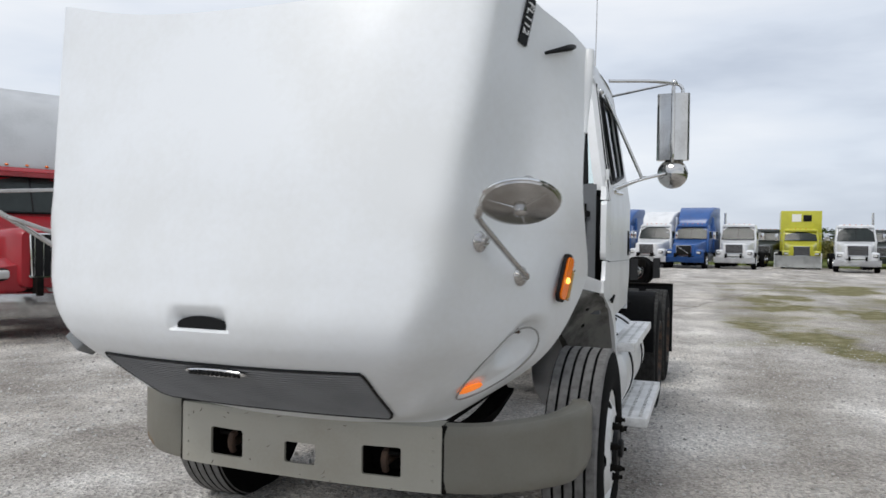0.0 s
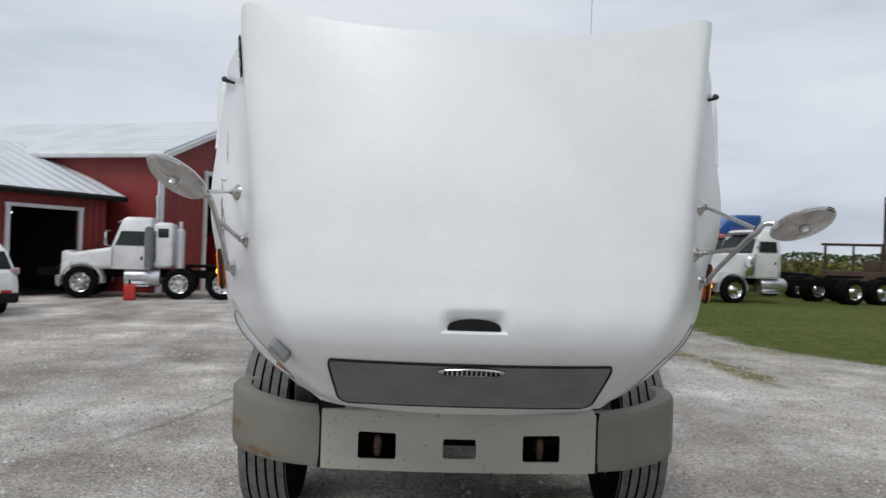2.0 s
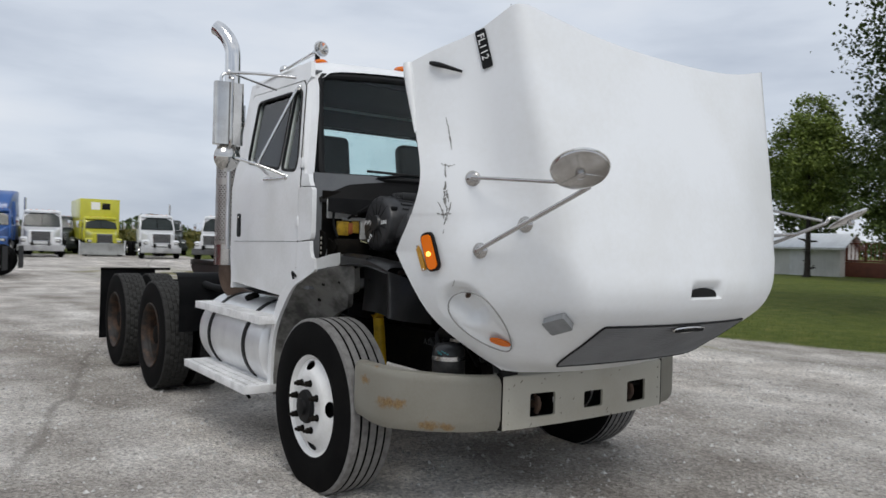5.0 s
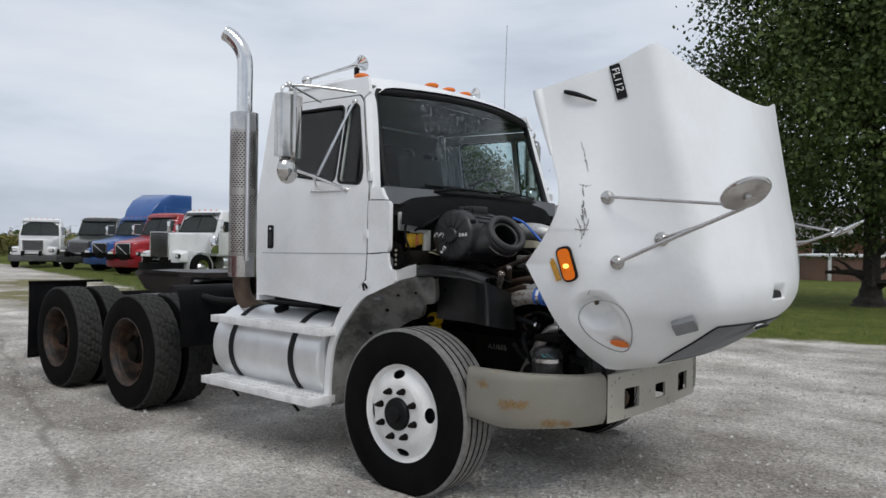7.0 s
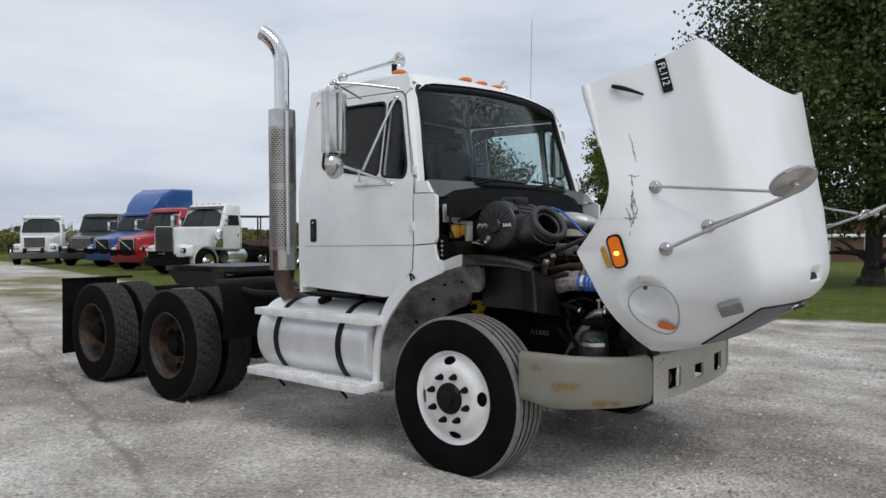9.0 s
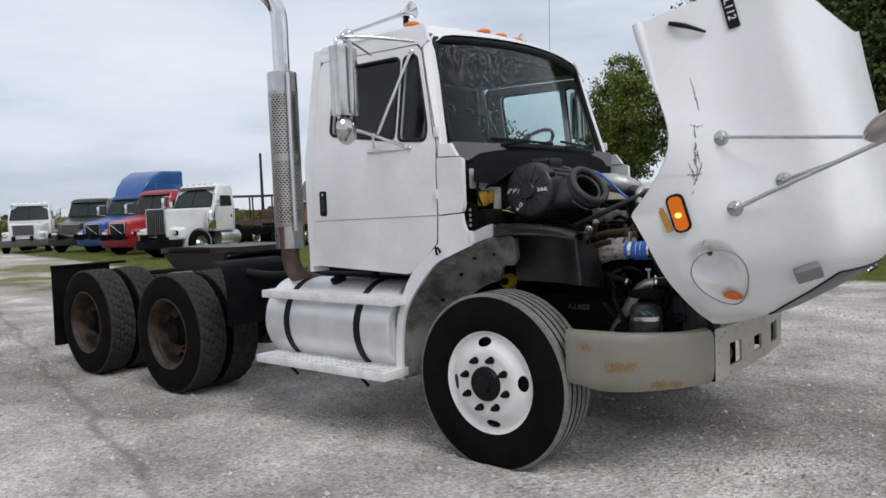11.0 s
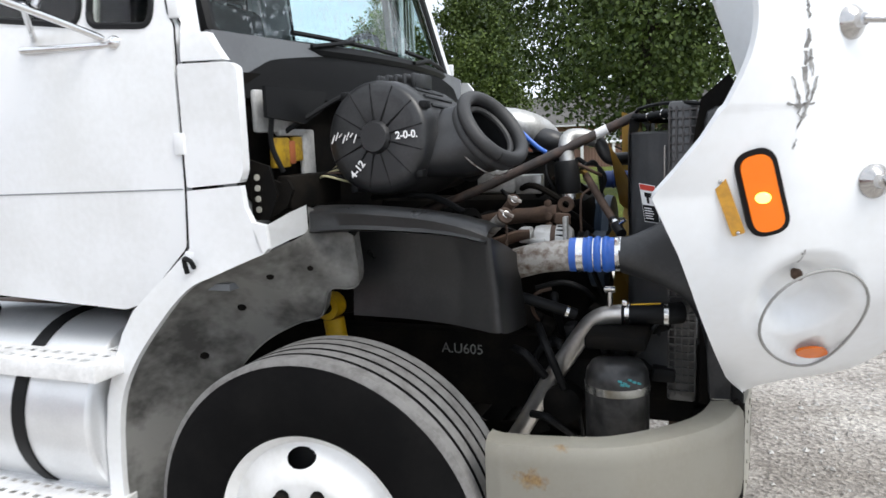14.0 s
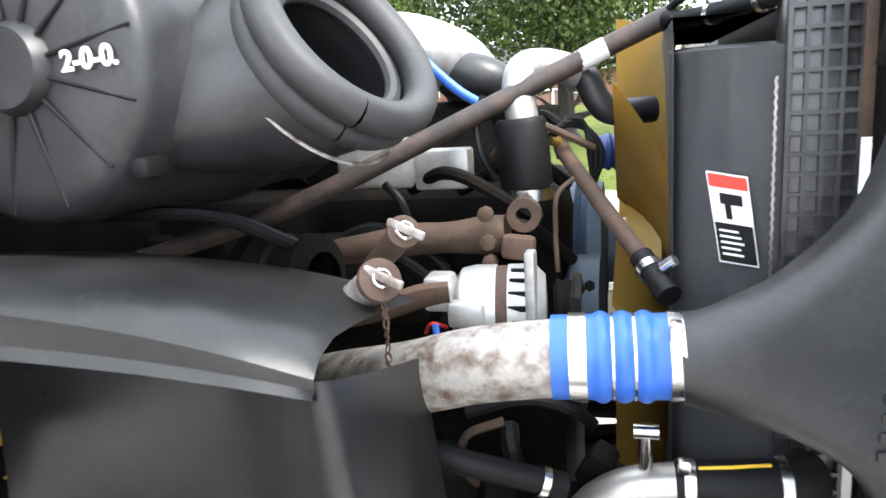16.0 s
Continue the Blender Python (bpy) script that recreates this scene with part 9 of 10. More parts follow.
def long_shed(label, corner, rz, width, depth, eave, ridge, doors, name):
    """A long shed: the front wall along local +x under the low eave, the ridge parallel to it."""
    t = thing(name, label, "building", (*corner, 0), rz)
    P = lambda nm, m, fn, lab="", par=None: part(nm, (lambda b: (fn(b), b)[1])(bmesh.new()), m, par or t, lab, sharp=30)
    P("front_wall", SIDING, lambda b: bar(b, [[(0, 0), (width, 0), (width, eave), (0, eave)]] + [[(x0, 0.001), (x0, h), (x1, h), (x1, 0.001)] for x0, x1, h in doors], lambda u, v, w: Vector((u, w, v)), 0.18), "red siding wall")
    P("back_wall", SIDING, lambda b: box(b, (width / 2, depth - 0.09, eave / 2), (width, 0.18, eave)))
    for x in (0.09, width - 0.09):
        P("end_wall", SIDING, lambda b: bar(b, [[(0.18, 0), (depth - 0.18, 0), (depth - 0.18, eave), (depth / 2, ridge - 0.1), (0.18, eave)]], lambda u, v, w: Vector((x - 0.09 + w, u, v)), 0.18))
    for s in (0, 1):
        sl = lambda u, v, w: Vector((-0.4 + v * (width + 0.8), (-0.4 + u * (depth / 2 + 0.4)) if s == 0 else (depth + 0.4 - u * (depth / 2 + 0.4)), eave - 0.12 + u * (ridge - eave + 0.12) + w))
        P("roof", ROOFMETAL, lambda b: bar(b, [[(0, 0), (1, 0), (1, 1), (0, 1)]], sl, 0.08), "pale ribbed metal roof")
        P("fascia", BLACK if s == 0 else TRIM, lambda b: tube(b, [sl(0, 0, 0.0), sl(0, 1, 0.0)], 0.09, 6))
    for x0, x1, h in doors:
        P("door_trim", TRIM, lambda b: (box(b, (x0, -0.03, h / 2), (0.12, 0.08, h)), box(b, (x1, -0.03, h / 2), (0.12, 0.08, h)), box(b, ((x0 + x1) / 2, -0.03, h + 0.05), (x1 - x0 + 0.16, 0.08, 0.10))))
        P("tube_light", glowing("tube_light", (0.9, 0.95, 1.0), 1.5, (0.8, 0.8, 0.8)), lambda b: (box(b, ((x0 + x1) / 2 - 0.3, 2.0, h - 0.10), (1.2, 0.08, 0.05)), box(b, ((x0 + x1) / 2 + 0.4, 3.2, h - 0.06), (1.2, 0.08, 0.05))))
    # floor, bench and added sheets carry the shed's inner shade as near-black colour
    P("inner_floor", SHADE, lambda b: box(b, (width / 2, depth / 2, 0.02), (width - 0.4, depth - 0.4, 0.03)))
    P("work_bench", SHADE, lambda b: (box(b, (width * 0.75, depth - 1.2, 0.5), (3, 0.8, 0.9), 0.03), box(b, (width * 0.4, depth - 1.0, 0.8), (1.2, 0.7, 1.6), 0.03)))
    P("shade_sheets", SHADE, lambda b: (box(b, (width / 2, depth - 0.35, eave / 2), (width - 0.5, 0.06, eave - 0.1)), box(b, (0.28, depth / 2, eave / 2), (0.06, depth - 0.8, eave - 0.1)), box(b, (width - 0.28, depth / 2, eave / 2), (0.06, depth - 0.8, eave - 0.1)), box(b, (width / 2, depth / 2, eave - 0.02), (width - 0.5, depth - 0.5, 0.05))), "near-black sheets added to stand for the unlit inside")
    return t


# the long shed's wall runs away from the corner by the barn
long_shed("long red steel shed with two open truck doors", (0.98, -20.55), 151.5, 22.0, 9.0, 3.0, 4.75, [(15.35, 17.55, 2.50), (18.9, 21.1, 2.45)], "long_shed")
gable_shed("red steel barn with an open tall door and pale roof", (-18.7, -8.6), 165.2, 7.9, 18.0, 4.40, 5.95, [(2.6, 6.1, 4.0)], "gable_barn")


# ---- trees, fields, far houses ----
def leaf_material(name, a, b):
    m = bpy.data.materials.new(name)
    m.use_nodes = True
    nt = m.node_tree
    bs = nt.nodes["Principled BSDF"]
    g, r = nt.nodes.new("ShaderNodeNewGeometry"), nt.nodes.new("ShaderNodeValToRGB")
    r.color_ramp.elements[0].color, r.color_ramp.elements[1].color = (*a, 1), (*b, 1)
    nt.links.new(g.outputs["Random Per Island"], r.inputs["Fac"])
    nt.links.new(r.outputs[0], bs.inputs["Base Color"])
    bs.inputs["Roughness"].default_value = 0.55
    bs.inputs["Specular IOR Level"].default_value = 0.25
    return m


LEAF = leaf_material("dark_green_leaf", (0.022, 0.042, 0.010), (0.085, 0.120, 0.030))
LEAF_A = leaf_material("light_green_leaf", (0.065, 0.10, 0.018), (0.20, 0.25, 0.055))
LEAF_B = leaf_material("mid_green_leaf", (0.035, 0.060, 0.014), (0.11, 0.150, 0.035))
CORN = leaf_material("ripening_corn_leaf", (0.06, 0.075, 0.02), (0.20, 0.17, 0.05))
BARK = mat("grey_brown_bark", (0.032, 0.026, 0.022), 0.9, dark=(0.012, 0.010, 0.009), amount=0.8, scale=9, fine=40, bump=0.25)


def leaf_mesh(name, centres, size, rng, droop=0.3, wide=0.38):
    """Many small folded leaves, one island each, at the given centres."""
    n = len(centres)
    d = rng.normal(size=(n, 3))
    d[:, 2] -= droop
    d /= np.linalg.norm(d, axis=1)[:, None]
    q = np.cross(d, rng.normal(size=(n, 3)))
    q /= np.linalg.norm(q, axis=1)[:, None]
    up = np.cross(d, q)
    L = size * rng.uniform(0.6, 1.35, n)[:, None]
    base = centres - d * L * 0.5
    mid = centres + up * L * 0.12
    v = np.stack([base, mid + q * L * wide - up * L * 0.1, base + d * L, mid - q * L * wide - up * L * 0.1], axis=1).reshape(-1, 3)
    me = bpy.data.meshes.new(name)
    me.vertices.add(4 * n)
    me.vertices.foreach_set("co", v.ravel())
    me.loops.add(4 * n)
    me.loops.foreach_set("vertex_index", np.arange(4 * n))
    me.polygons.add(n)
    me.polygons.foreach_set("loop_start", np.arange(0, 4 * n, 4))
    me.update(calc_edges=True)
    return me


def tree(label, at, height, lo, radius, trunk_r, clumps, per, leaf, seed, material=LEAF, name="tree", lean=(0, 0), shape=0.55):
    """A tapered trunk with forking limbs and a crown of leaf clumps with gaps; lo: height of the lowest leaves."""
    rng = np.random.default_rng(seed)
    t = thing(name, label, "tree", at, 0, "trees round the yard")
    cz = lo + (height - lo) * 0.5
    bmw = bmesh.new()
    top = Vector((lean[0], lean[1], height * 0.80))
    spine = glide([(0, 0, -0.05), (0.02, 0.01, 0.4), (0.12 * trunk_r, -0.1 * trunk_r, lo * 0.9), (lean[0] * 0.5, lean[1] * 0.5, cz), top], 4)
    tube(bmw, spine, [trunk_r * (1.45 if k == 0 else 1.15 if k < 3 else max(0.12, 1 - 0.9 * k / len(spine))) for k in range(len(spine))], 12)
    tips = []
    for k in range(16):
        f = 0.28 + 0.68 * (k / 15.0)
        p0 = spine[min(len(spine) - 1, int(f * len(spine)))]
        a = k * 2.4 + rng.uniform(-0.4, 0.4)
        h = (p0.z - lo) / max(0.1, height - lo)
        reach = 0.82 * radius * max(0.25, math.sqrt(max(0.05, 1 - (2 * h - 0.85) ** 2))) * rng.uniform(0.75, 1.05)
        p3 = Vector((p0.x + reach * math.cos(a), p0.y + reach * math.sin(a), min(p0.z + reach * rng.uniform(0.05, 0.5), height - 0.25 * (height - lo))))
        p1 = p0.lerp(p3, 0.35) + Vector((0, 0, 0.10 * reach))
        limb = glide([p0, p1, p3], 4)
        r0 = trunk_r * 0.42 * (1 - 0.6 * h)
        tube(bmw, limb, [r0 * (1 - 0.85 * j / len(limb)) for j in range(len(limb))], 7)
        tips += limb[3:]
        for j in (4, 6):
            b0 = limb[min(j, len(limb) - 1)]
            e = b0 + Vector(rng.normal(size=3)) * 0.28 * reach + Vector((0, 0, 0.12 * reach))
            tube(bmw, [b0, b0.lerp(e, 0.5) + Vector((0, 0, 0.05)), e], [r0 * 0.35, r0 * 0.25, r0 * 0.1], 5)
            tips.append(e)
    part("trunk", bmw, BARK, t, "grey-brown bark")
    cl = []
    while len(cl) < clumps:
        u = rng.normal(size=3)
        u *= rng.uniform(0.0, 1.0) ** (1 / 2.6) / np.linalg.norm(u)
        z = cz + u[2] * (height - lo) * 0.5
        h = (z - lo) / (height - lo)
        w = radius * (1.0 if h < shape else 1.0 - 0.35 * (h - shape) / (1 - shape))
        lump = 0.80 + 0.28 * math.sin(3.1 * math.atan2(u[1], u[0]) + seed) * math.sin(5.3 * h + seed)
        cl.append((lean[0] * h + u[0] * w * lump, lean[1] * h + u[1] * w * lump, z + 0.5 * rng.normal() * radius * 0.06))
    keep = [tuple(p) for p in tips if ((p.x - lean[0] * 0.5) ** 2 + (p.y - lean[1] * 0.5) ** 2) / radius ** 2 + ((p.z - cz) / ((height - lo) * 0.5)) ** 2 < 0.85]
    cl = np.array(cl + keep)
    spread = radius * 0.075
    c = np.repeat(cl, per, axis=0) + rng.normal(size=(len(cl) * per, 3)) * np.array([spread, spread, spread * 0.7])
    c = c[c[:, 2] > lo * 0.82]
    me = leaf_mesh("crown", c, leaf, rng)
    me.materials.append(material)
    o = new("crown", me)
    o.parent = t
    o["label"] = "dense green leaves"
    return t


tree("tall leafy shade tree with a thick dark trunk on the grass", (-1.05, 18.3, 0.05), 13.5, 1.5, 5.7, 0.36, 1000, 110, 0.125, 3)
tree("young broad-crowned tree on the lawn", (-19.0, 20.9, 0.05), 6.5, 1.75, 4.3, 0.20, 700, 90, 0.125, 5)
tree("tall leafy tree behind the deck", (-12.9, 40.4, 0.05), 11.8, 1.2, 4.3, 0.28, 560, 70, 0.18, 8, LEAF_B, shape=0.3)
tree("light green feathery tree behind the lawn", (-19.1, 40.9, 0.05), 11.2, 3.2, 3.3, 0.24, 300, 60, 0.17, 11, LEAF_A, shape=0.5)
tree("leafy tree beside the pool", (8, 34, 0.05), 11.5, 3.0, 5.4, 0.30, 520, 70, 0.18, 14)
tree("leafy tree beyond the house", (-4, 60, 0), 12, 3, 5.5, 0.3, 260, 45, 0.3, 17, LEAF_B)
tree("leafy tree at the far end of the lawn", (-30, 62, 0), 11, 2.5, 5.0, 0.3, 220, 45, 0.3, 21)
tree("leafy tree beyond the white garage", (15, 60, 0), 12, 2.5, 6.0, 0.3, 240, 45, 0.3, 23, LEAF_B)

# stake beside the young tree
stake = thing("tree_stake", "thin wooden stake beside the young tree", "stake", (-19.55, 20.5, 0.04))
part("stake_post", rod(bmesh.new(), (0, 0, -0.1), (0, 0, 1.5), 0.025, 0.022, 8), BARK, stake)

# ripening corn beyond the grass, and woods on the horizon
rng = np.random.default_rng(40)
n = 60000
cx = -72 - rng.uniform(0, 1, n) ** 2 * 40
cy = rng.uniform(-90, 130, n)
cc = np.stack([cx + 0.12 * cy, cy, rng.uniform(0.3, 1.9, n)], axis=1)
me = leaf_mesh("corn_field", cc, 0.9, rng, -0.8, 0.10)
me.materials.append(CORN)
corn = new("corn_field", me)
tagged(corn, "field of tall ripening corn beyond the grass", "crop", "", "stuff")
n = 50000
ang = rng.uniform(math.radians(60), math.radians(300), n)
tall = 5 + 4.5 * np.abs(np.sin(ang * 9.0) * np.sin(ang * 23 + 1)) + 2 * np.sin(ang * 57)
far = np.where(np.sin(ang * 13 + 2) > 0.1, 330, 420) + rng.uniform(0, 25, n)
cc = np.stack([far * np.cos(ang), far * np.sin(ang), np.clip(tall, 2.5, 12) * rng.uniform(0, 1, n) ** 0.7], axis=1)
me = leaf_mesh("far_woods", cc, 1.7, rng)
me.materials.append(LEAF)
woods = new("far_woods", me)
tagged(woods, "low line of far woods along the horizon", "trees", "", "stuff")

# grass tufts along the edge of the lawn
cc = []
while len(cc) < 40000:
    x, y = rng.uniform(-34, 12), rng.uniform(5, 26)
    g = grassy(x, y)
    if g > -0.25 + 0.5 * noise.noise((x * 0.9, y * 0.9, 3)) and rng.uniform() < math.exp(-max(0, g) / 5.0):
        cc.append((x, y, 0.04 + 0.04 * min(1, max(0, g))))
me = leaf_mesh("grass_tufts", np.array(cc), 0.075, rng, -2.6, 0.05)
me.materials.append(leaf_material("lawn_grass_blade", (0.07, 0.11, 0.022), (0.17, 0.19, 0.06)))
tufts = new("grass_tufts", me)
tagged(tufts, "short uneven grass along the gravel's edge", "grass", "", "stuff")

# loose stones on the gravel
def chip(r, rng):
    v = rng.normal(size=(6, 3))
    v = np.array([(1, 0, 0), (-1, 0, 0), (0, 1, 0), (0, -1, 0), (0, 0, 0.8), (0, 0, -0.6)]) * r * rng.uniform(0.6, 1.3, (6, 3))
    return v


F8 = np.array([(0, 2, 4), (2, 1, 4), (1, 3, 4), (3, 0, 4), (2, 0, 5), (1, 2, 5), (3, 1, 5), (0, 3, 5)])
n = 42000
px_, py_ = rng.uniform(-9, 7.5, n), rng.uniform(-8.5, 7, n)
co, fa = [], []
for k in range(n):
    if grassy(px_[k], py_[k]) > 0.1:
        continue
    v = chip(0.0055 + 0.016 * rng.uniform() ** 4, rng)
    a = rng.uniform(0, 6.28)
    v = v @ np.array([(math.cos(a), math.sin(a), 0), (-math.sin(a), math.cos(a), 0), (0, 0, 1)])
    fa.append(F8 + 6 * len(co))
    co.append(v + (px_[k], py_[k], 0.003))
me = bpy.data.meshes.new("loose_stones")
me.from_pydata(np.concatenate(co).tolist(), [], np.concatenate(fa).tolist())
me.materials.append(leaf_material("limestone_chip", (0.24, 0.225, 0.205), (0.62, 0.61, 0.59)))
stones_ob = new("loose_stones", me)
tagged(stones_ob, "loose pale limestone chips over the yard", "gravel", "", "stuff")

# ---- pool, deck, houses ----
POOLWALL = siding("brown_pool_wall", (0.16, 0.09, 0.065), 0.16)
DECKRED = mat("red_stained_timber", (0.17, 0.055, 0.035), 0.7, dark=(0.09, 0.04, 0.03), amount=0.5, scale=3, fine=30, bump=0.05)
BRICK = mat("brown_brickwork", (0.24, 0.12, 0.085), 0.85, dark=(0.14, 0.08, 0.06), amount=0.6, scale=5, fine=14, bump=0.1)
SHINGLE = mat("grey_roof_shingle", (0.11, 0.105, 0.10), 0.9, dark=(0.06, 0.058, 0.055), amount=0.6, scale=3, fine=14, bump=0.1)
PALEWALL = siding("pale_house_siding", (0.62, 0.62, 0.60), 0.25)


def small(thing_ob, nm, m, fn, lab="", par=None):
    b = bmesh.new()
    fn(b)
    return part(nm, b, m, par or thing_ob, lab, sharp=30)


pool = thing("swimming_pool", "round above-ground pool with brown wall and white posts", "pool", (-6.3, 40.6, 0.05))
small(pool, "pool_wall", POOLWALL, lambda b: lathe(b, [(3.2, 0.0), (3.2, 1.25), (3.12, 1.25), (3.12, 0.0)], (0, 0, 0), (0, 0, 1), 48), "brown ribbed wall")
small(pool, "top_rail", TRIM, lambda b: lathe(b, [(3.05, 1.25), (3.34, 1.25), (3.34, 1.33), (3.05, 1.33), (3.05, 1.25)], (0, 0, 0), (0, 0, 1), 48))
small(pool, "cover", TRIM, lambda b: lathe(b, [(3.1, 1.30), (1.5, 1.40), (0.0, 1.42)], (0, 0, 0), (0, 0, 1), 48), "pale winter cover")
for k in range(12):
    a = 2 * math.pi * k / 12
    small(pool, "pool_post", TRIM, lambda b: box(b, (3.24 * math.cos(a), 3.24 * math.sin(a), 0.64), (0.10, 0.16, 1.28), 0.02, Euler((0, 0, a)).to_matrix()))

deck = thing("timber_deck", "red-stained timber deck with slatted railing", "deck", (-20.5, 45.6, 0.05))
small(deck, "deck_floor", DECKRED, lambda b: box(b, (5.0, 1.8, 1.05), (9.6, 3.6, 0.10), 0.01))
small(deck, "skirt_board", DECKRED, lambda b: box(b, (5.0, 0.02, 0.50), (9.6, 0.06, 0.95), 0.01))
for k in range(9):
    small(deck, "railing_post", DECKRED, lambda b: box(b, (0.25 + 1.19 * k, 0.03, 1.58), (0.10, 0.10, 1.10), 0.01))
small(deck, "top_rail", DECKRED, lambda b: box(b, (5.0, 0.03, 2.15), (9.6, 0.14, 0.06), 0.01))
for k in range(40):
    small(deck, "baluster", DECKRED, lambda b: box(b, (0.35 + 0.237 * k, 0.03, 1.60), (0.05, 0.04, 1.02)))
for x in (9.7, 10.2):
    small(deck, "ladder_rail", TRIM, lambda b: tube(b, glide([(x, 0.2, 1.1), (x, 0.2, 2.0), (x, 0.6, 2.2), (x, 1.0, 2.0), (x, 1.1, 1.3)], 4), 0.035, 8), "white ladder rail")


def house(name, label, at, rz, w, d, eave, ridge, wall, roof, openings=()):
    t = thing(name, label, "house", at, rz)
    small(t, "wall", wall, lambda b: bar(b, [[(0, 0), (w, 0), (w, eave), (0, eave)]], lambda u, v, k: Vector((u, k, v)), 0.2))
    small(t, "wall", wall, lambda b: box(b, (w / 2, d, eave / 2), (w, 0.2, eave)))
    for x in (0.1, w - 0.1):
        small(t, "gable_wall", wall, lambda b: bar(b, [[(0.2, 0), (d - 0.1, 0), (d - 0.1, eave), (d / 2, ridge - 0.12), (0.2, eave)]], lambda u, v, k: Vector((x - 0.1 + k, u, v)), 0.2))
    for s in (0, 1):
        sl = lambda u, v, k: Vector((-0.4 + v * (w + 0.8), (-0.45 + u * (d / 2 + 0.45)) if s == 0 else (d + 0.45 - u * (d / 2 + 0.45)), eave - 0.15 + u * (ridge - eave + 0.15) + k))
        small(t, "roof", roof, lambda b: bar(b, [[(0, 0), (1, 0), (1, 1), (0, 1)]], sl, 0.1))
        small(t, "fascia", TRIM, lambda b: tube(b, [sl(0, 0, 0.02), sl(0, 1, 0.02)], 0.09, 4))
    for x0, x1, z0, z1, m, lab in openings:
        o = small(t, "window" if z0 > 0.3 else "door", m, lambda b: box(b, ((x0 + x1) / 2, -0.01, (z0 + z1) / 2), (x1 - x0, 0.05, z1 - z0), 0.008), lab)
        small(t, "frame", TRIM, lambda b: [box(b, c, s) for c, s in (((x0, -0.02, (z0 + z1) / 2), (0.10, 0.08, z1 - z0 + 0.1)), ((x1, -0.02, (z0 + z1) / 2), (0.10, 0.08, z1 - z0 + 0.1)), (((x0 + x1) / 2, -0.02, z1), (x1 - x0, 0.08, 0.10)), (((x0 + x1) / 2, -0.02, z0), (x1 - x0, 0.08, 0.10)))], "", o)
    return t


MAROON = mat("maroon_door_paint", (0.16, 0.02, 0.025), 0.5, dark=(0.1, 0.015, 0.02), amount=0.4, scale=3)
house("brick_house", "low brown brick house with a grey shingle roof", (-17, 53, 0.05), 4, 17, 9, 2.7, 4.9, BRICK, SHINGLE, ((2, 3.6, 0.9, 2.1, DARKGLASS, "dark window"), (6, 7.6, 0.9, 2.1, DARKGLASS, "dark window"), (9.5, 10.5, 0.05, 2.1, TRIM, "white door"), (12.5, 14.1, 0.9, 2.1, DARKGLASS, "dark window")))
house("garden_shed", "small white shed with a pale roof", (-23.5, 44, 0.05), 8, 4.6, 3.4, 1.9, 2.7, PALEWALL, ROOFMETAL, ((1.6, 2.7, 0.05, 1.8, TRIM, "white door"),))
house("white_garage", "white garage with a maroon door", (4.0, 50, 0.05), -6, 8.5, 7, 2.6, 4.3, PALEWALL, SHINGLE, ((1.0, 3.8, 0.05, 2.2, MAROON, "maroon garage door"), (5.4, 6.6, 1.0, 2.0, DARKGLASS, "dark window")))

# pallets and a red trailer on the lawn behind the truck
for k in range(3):
    pal = thing("wooden_pallet", "weathered wooden pallet stacked on the lawn", "pallet", (-1.0, 36.0 + 0.04 * k, 0.06 + 0.32 * k), 3 * k, "pallets stacked on the lawn")
    PALLET = mat("weathered_pallet_wood", (0.42, 0.34, 0.26), 0.85, dark=(0.25, 0.2, 0.16), amount=0.5, scale=4, fine=40, bump=0.1) if k == 0 else PALLET
    for i in range(7):
        small(pal, "deck_board", PALLET, lambda b: box(b, (-0.55 + 0.183 * i, 0, 0.13), (0.14, 1.1, 0.025)))
    for y in (-0.5, 0, 0.5):
        small(pal, "runner", PALLET, lambda b: box(b, (0, y, 0.06), (1.2, 0.06, 0.11)))
trailer = thing("red_trailer", "small red farm wagon on the lawn", "trailer", (-0.9, 62.0, 0.05), 8)
small(trailer, "wagon_box", mat("red_wagon_paint", (0.36, 0.03, 0.025), 0.5, amount=0.4, scale=2), lambda b: (box(b, (0, 0, 1.65), (2.6, 1.6, 1.5), 0.04), box(b, (0, 0, 0.8), (2.3, 1.2, 0.2), 0.03)), "red painted box")
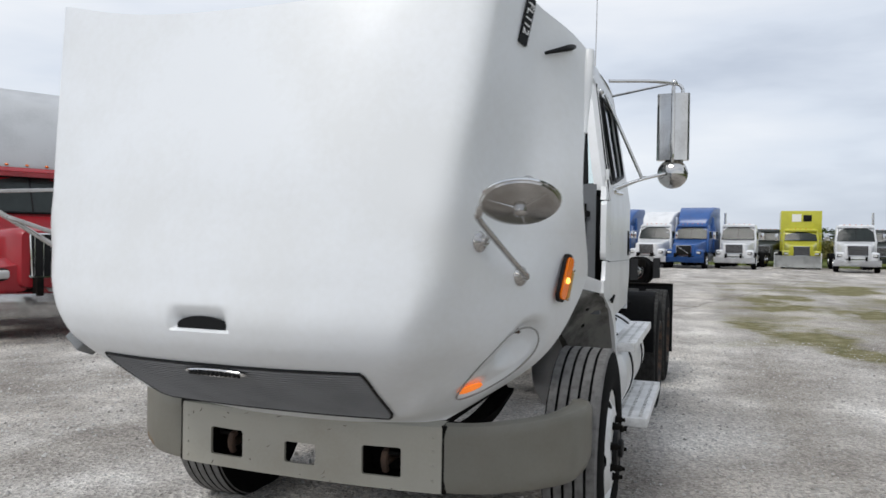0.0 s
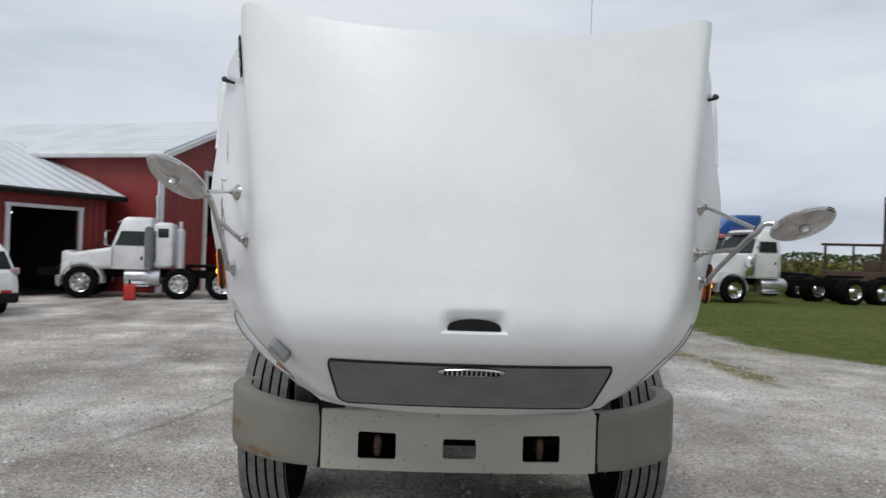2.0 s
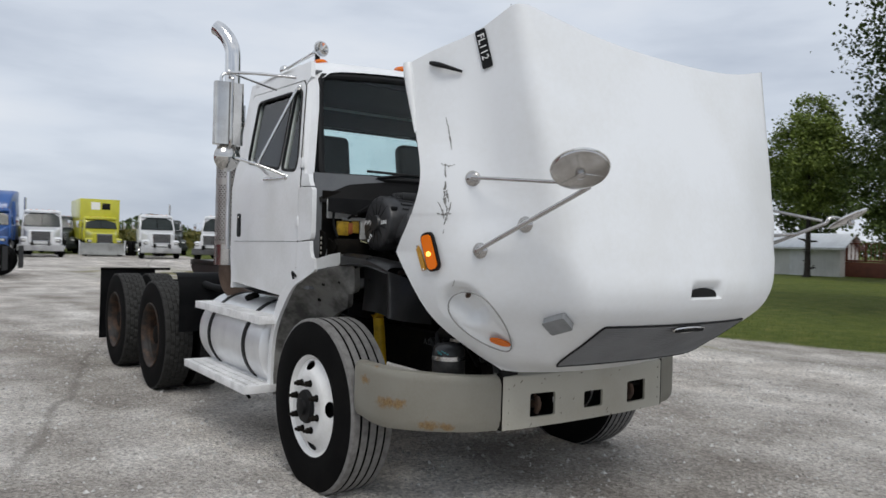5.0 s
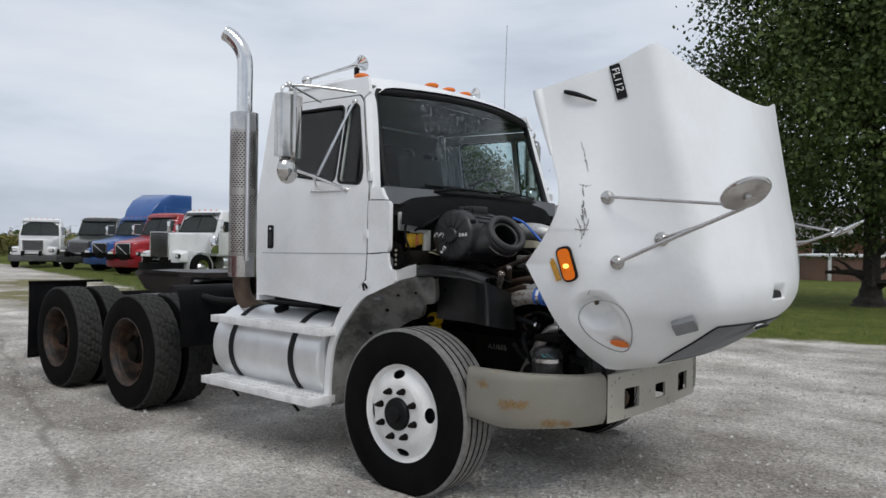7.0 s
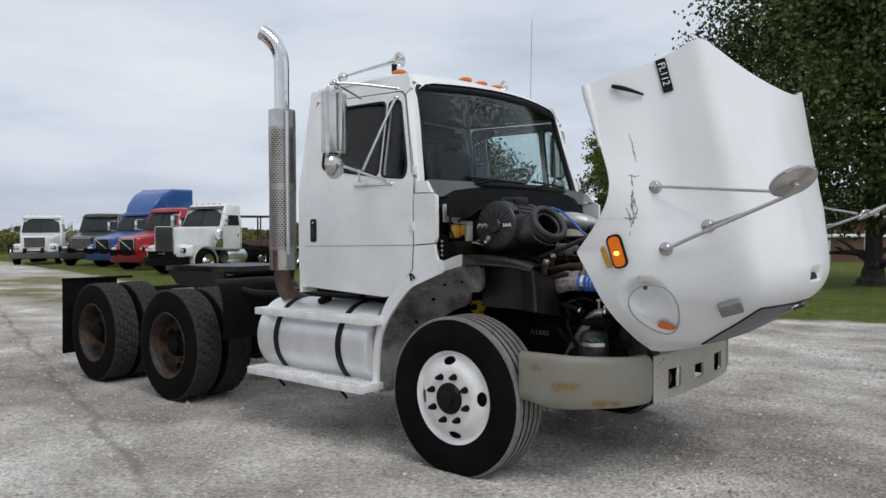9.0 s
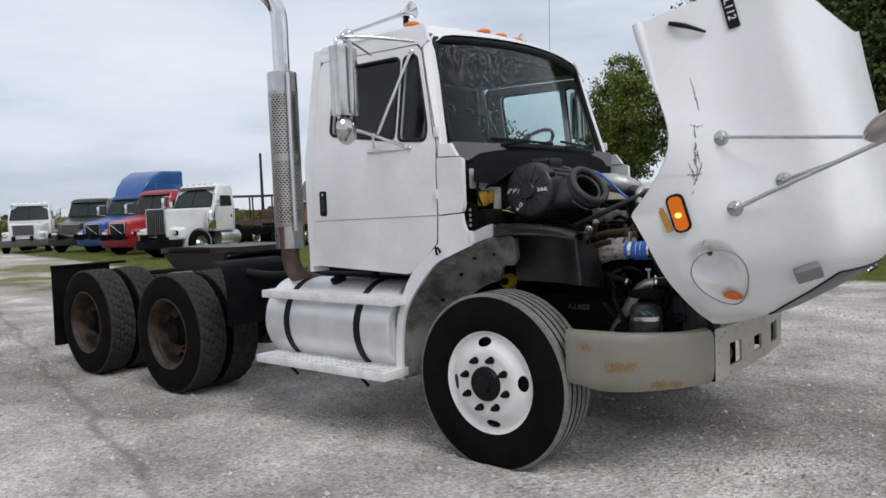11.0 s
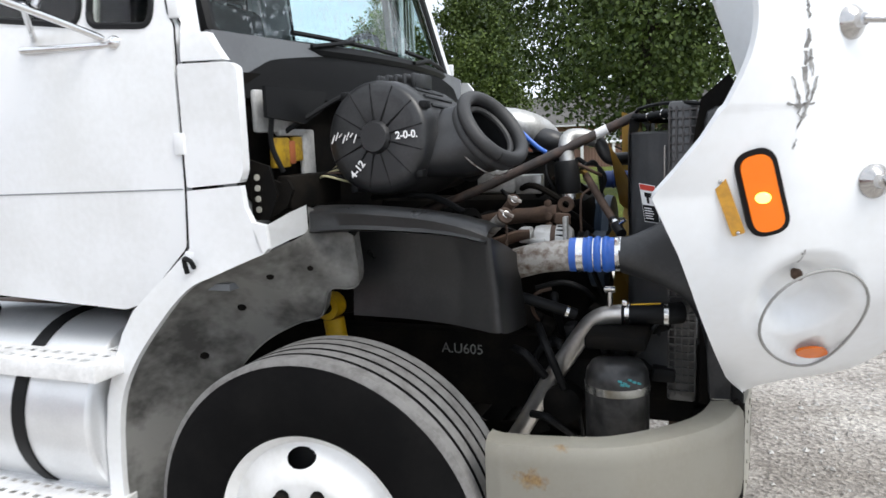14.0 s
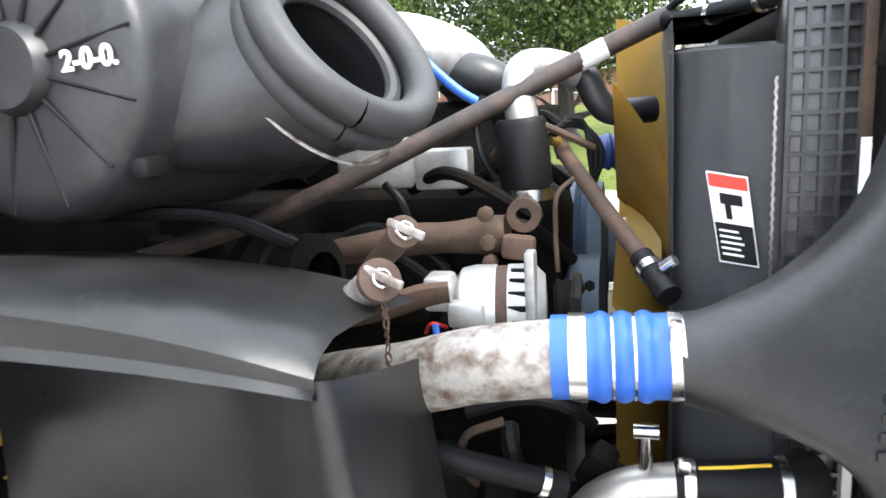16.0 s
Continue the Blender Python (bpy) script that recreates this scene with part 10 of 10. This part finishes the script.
for x in (-0.9, 0.9):
    for s in (-1, 1):
        w = yard_wheel(trailer, x, s * 0.75, s)
        w.scale = (0.75, 0.75, 0.75)
        w.location.z = 0.38

# utility pole, machine and gas tank behind the row
pole = thing("utility_pole", "tall grey wooden utility pole", "pole", (-43.4, 30.0, 0))
small(pole, "pole_shaft", BARK, lambda b: rod(b, (0, 0, -0.1), (0, 0, 6.2), 0.13, 0.09, 10))
tank = thing("gas_tank", "white cylindrical gas tank on feet", "tank", (-35.0, 26.4, 0.05), 60)
tank.scale = (0.62, 0.62, 0.62)
small(tank, "tank_shell", TRIM, lambda b: lathe(b, [(0.0, -1.5), (0.3, -1.42), (0.48, -1.2), (0.5, -1.0), (0.5, 1.0), (0.48, 1.2), (0.3, 1.42), (0.0, 1.5)], (0, 0, 0.75), (1, 0, 0), 24), "white steel shell")
for x in (-0.9, 0.9):
    small(tank, "tank_foot", GREYTRIM, lambda b: box(b, (x, 0, 0.15), (0.12, 0.7, 0.4)))
rig = thing("old_machine", "rusty old machine with a flat roof on posts", "machine", (-36.0, 23.8, 0.03), 60)
small(rig, "machine_body", RUST, lambda b: (box(b, (0, 0, 0.8), (3.4, 1.6, 0.9), 0.08), box(b, (0.9, 0, 1.5), (1.2, 1.2, 0.7), 0.1)), "rusty body")
small(rig, "machine_roof", RUST, lambda b: box(b, (-0.2, 0, 2.72), (3.2, 1.9, 0.10), 0.03), "rusty flat roof")
for x in (-1.6, -0.2, 1.2):
    for s in (-1, 1):
        small(rig, "roof_post", RUST, lambda b: rod(b, (x, s * 0.8, 0.9), (x, s * 0.85, 2.7), 0.05, None, 8))
for x in (-1.2, 1.2):
    for s in (-1, 1):
        yard_wheel(rig, x, s * 0.85, s)

house("farm_house", "small brown brick farm house with a dark shingle roof", (-62, 49, 0.05), 35, 11, 8, 3.0, 5.2, BRICK, SHINGLE, ((2, 3.2, 1.0, 2.2, DARKGLASS, "dark window"), (5, 6, 0.05, 2.1, DARKGLASS, "dark door"), (7.6, 8.8, 1.0, 2.2, DARKGLASS, "dark window")))
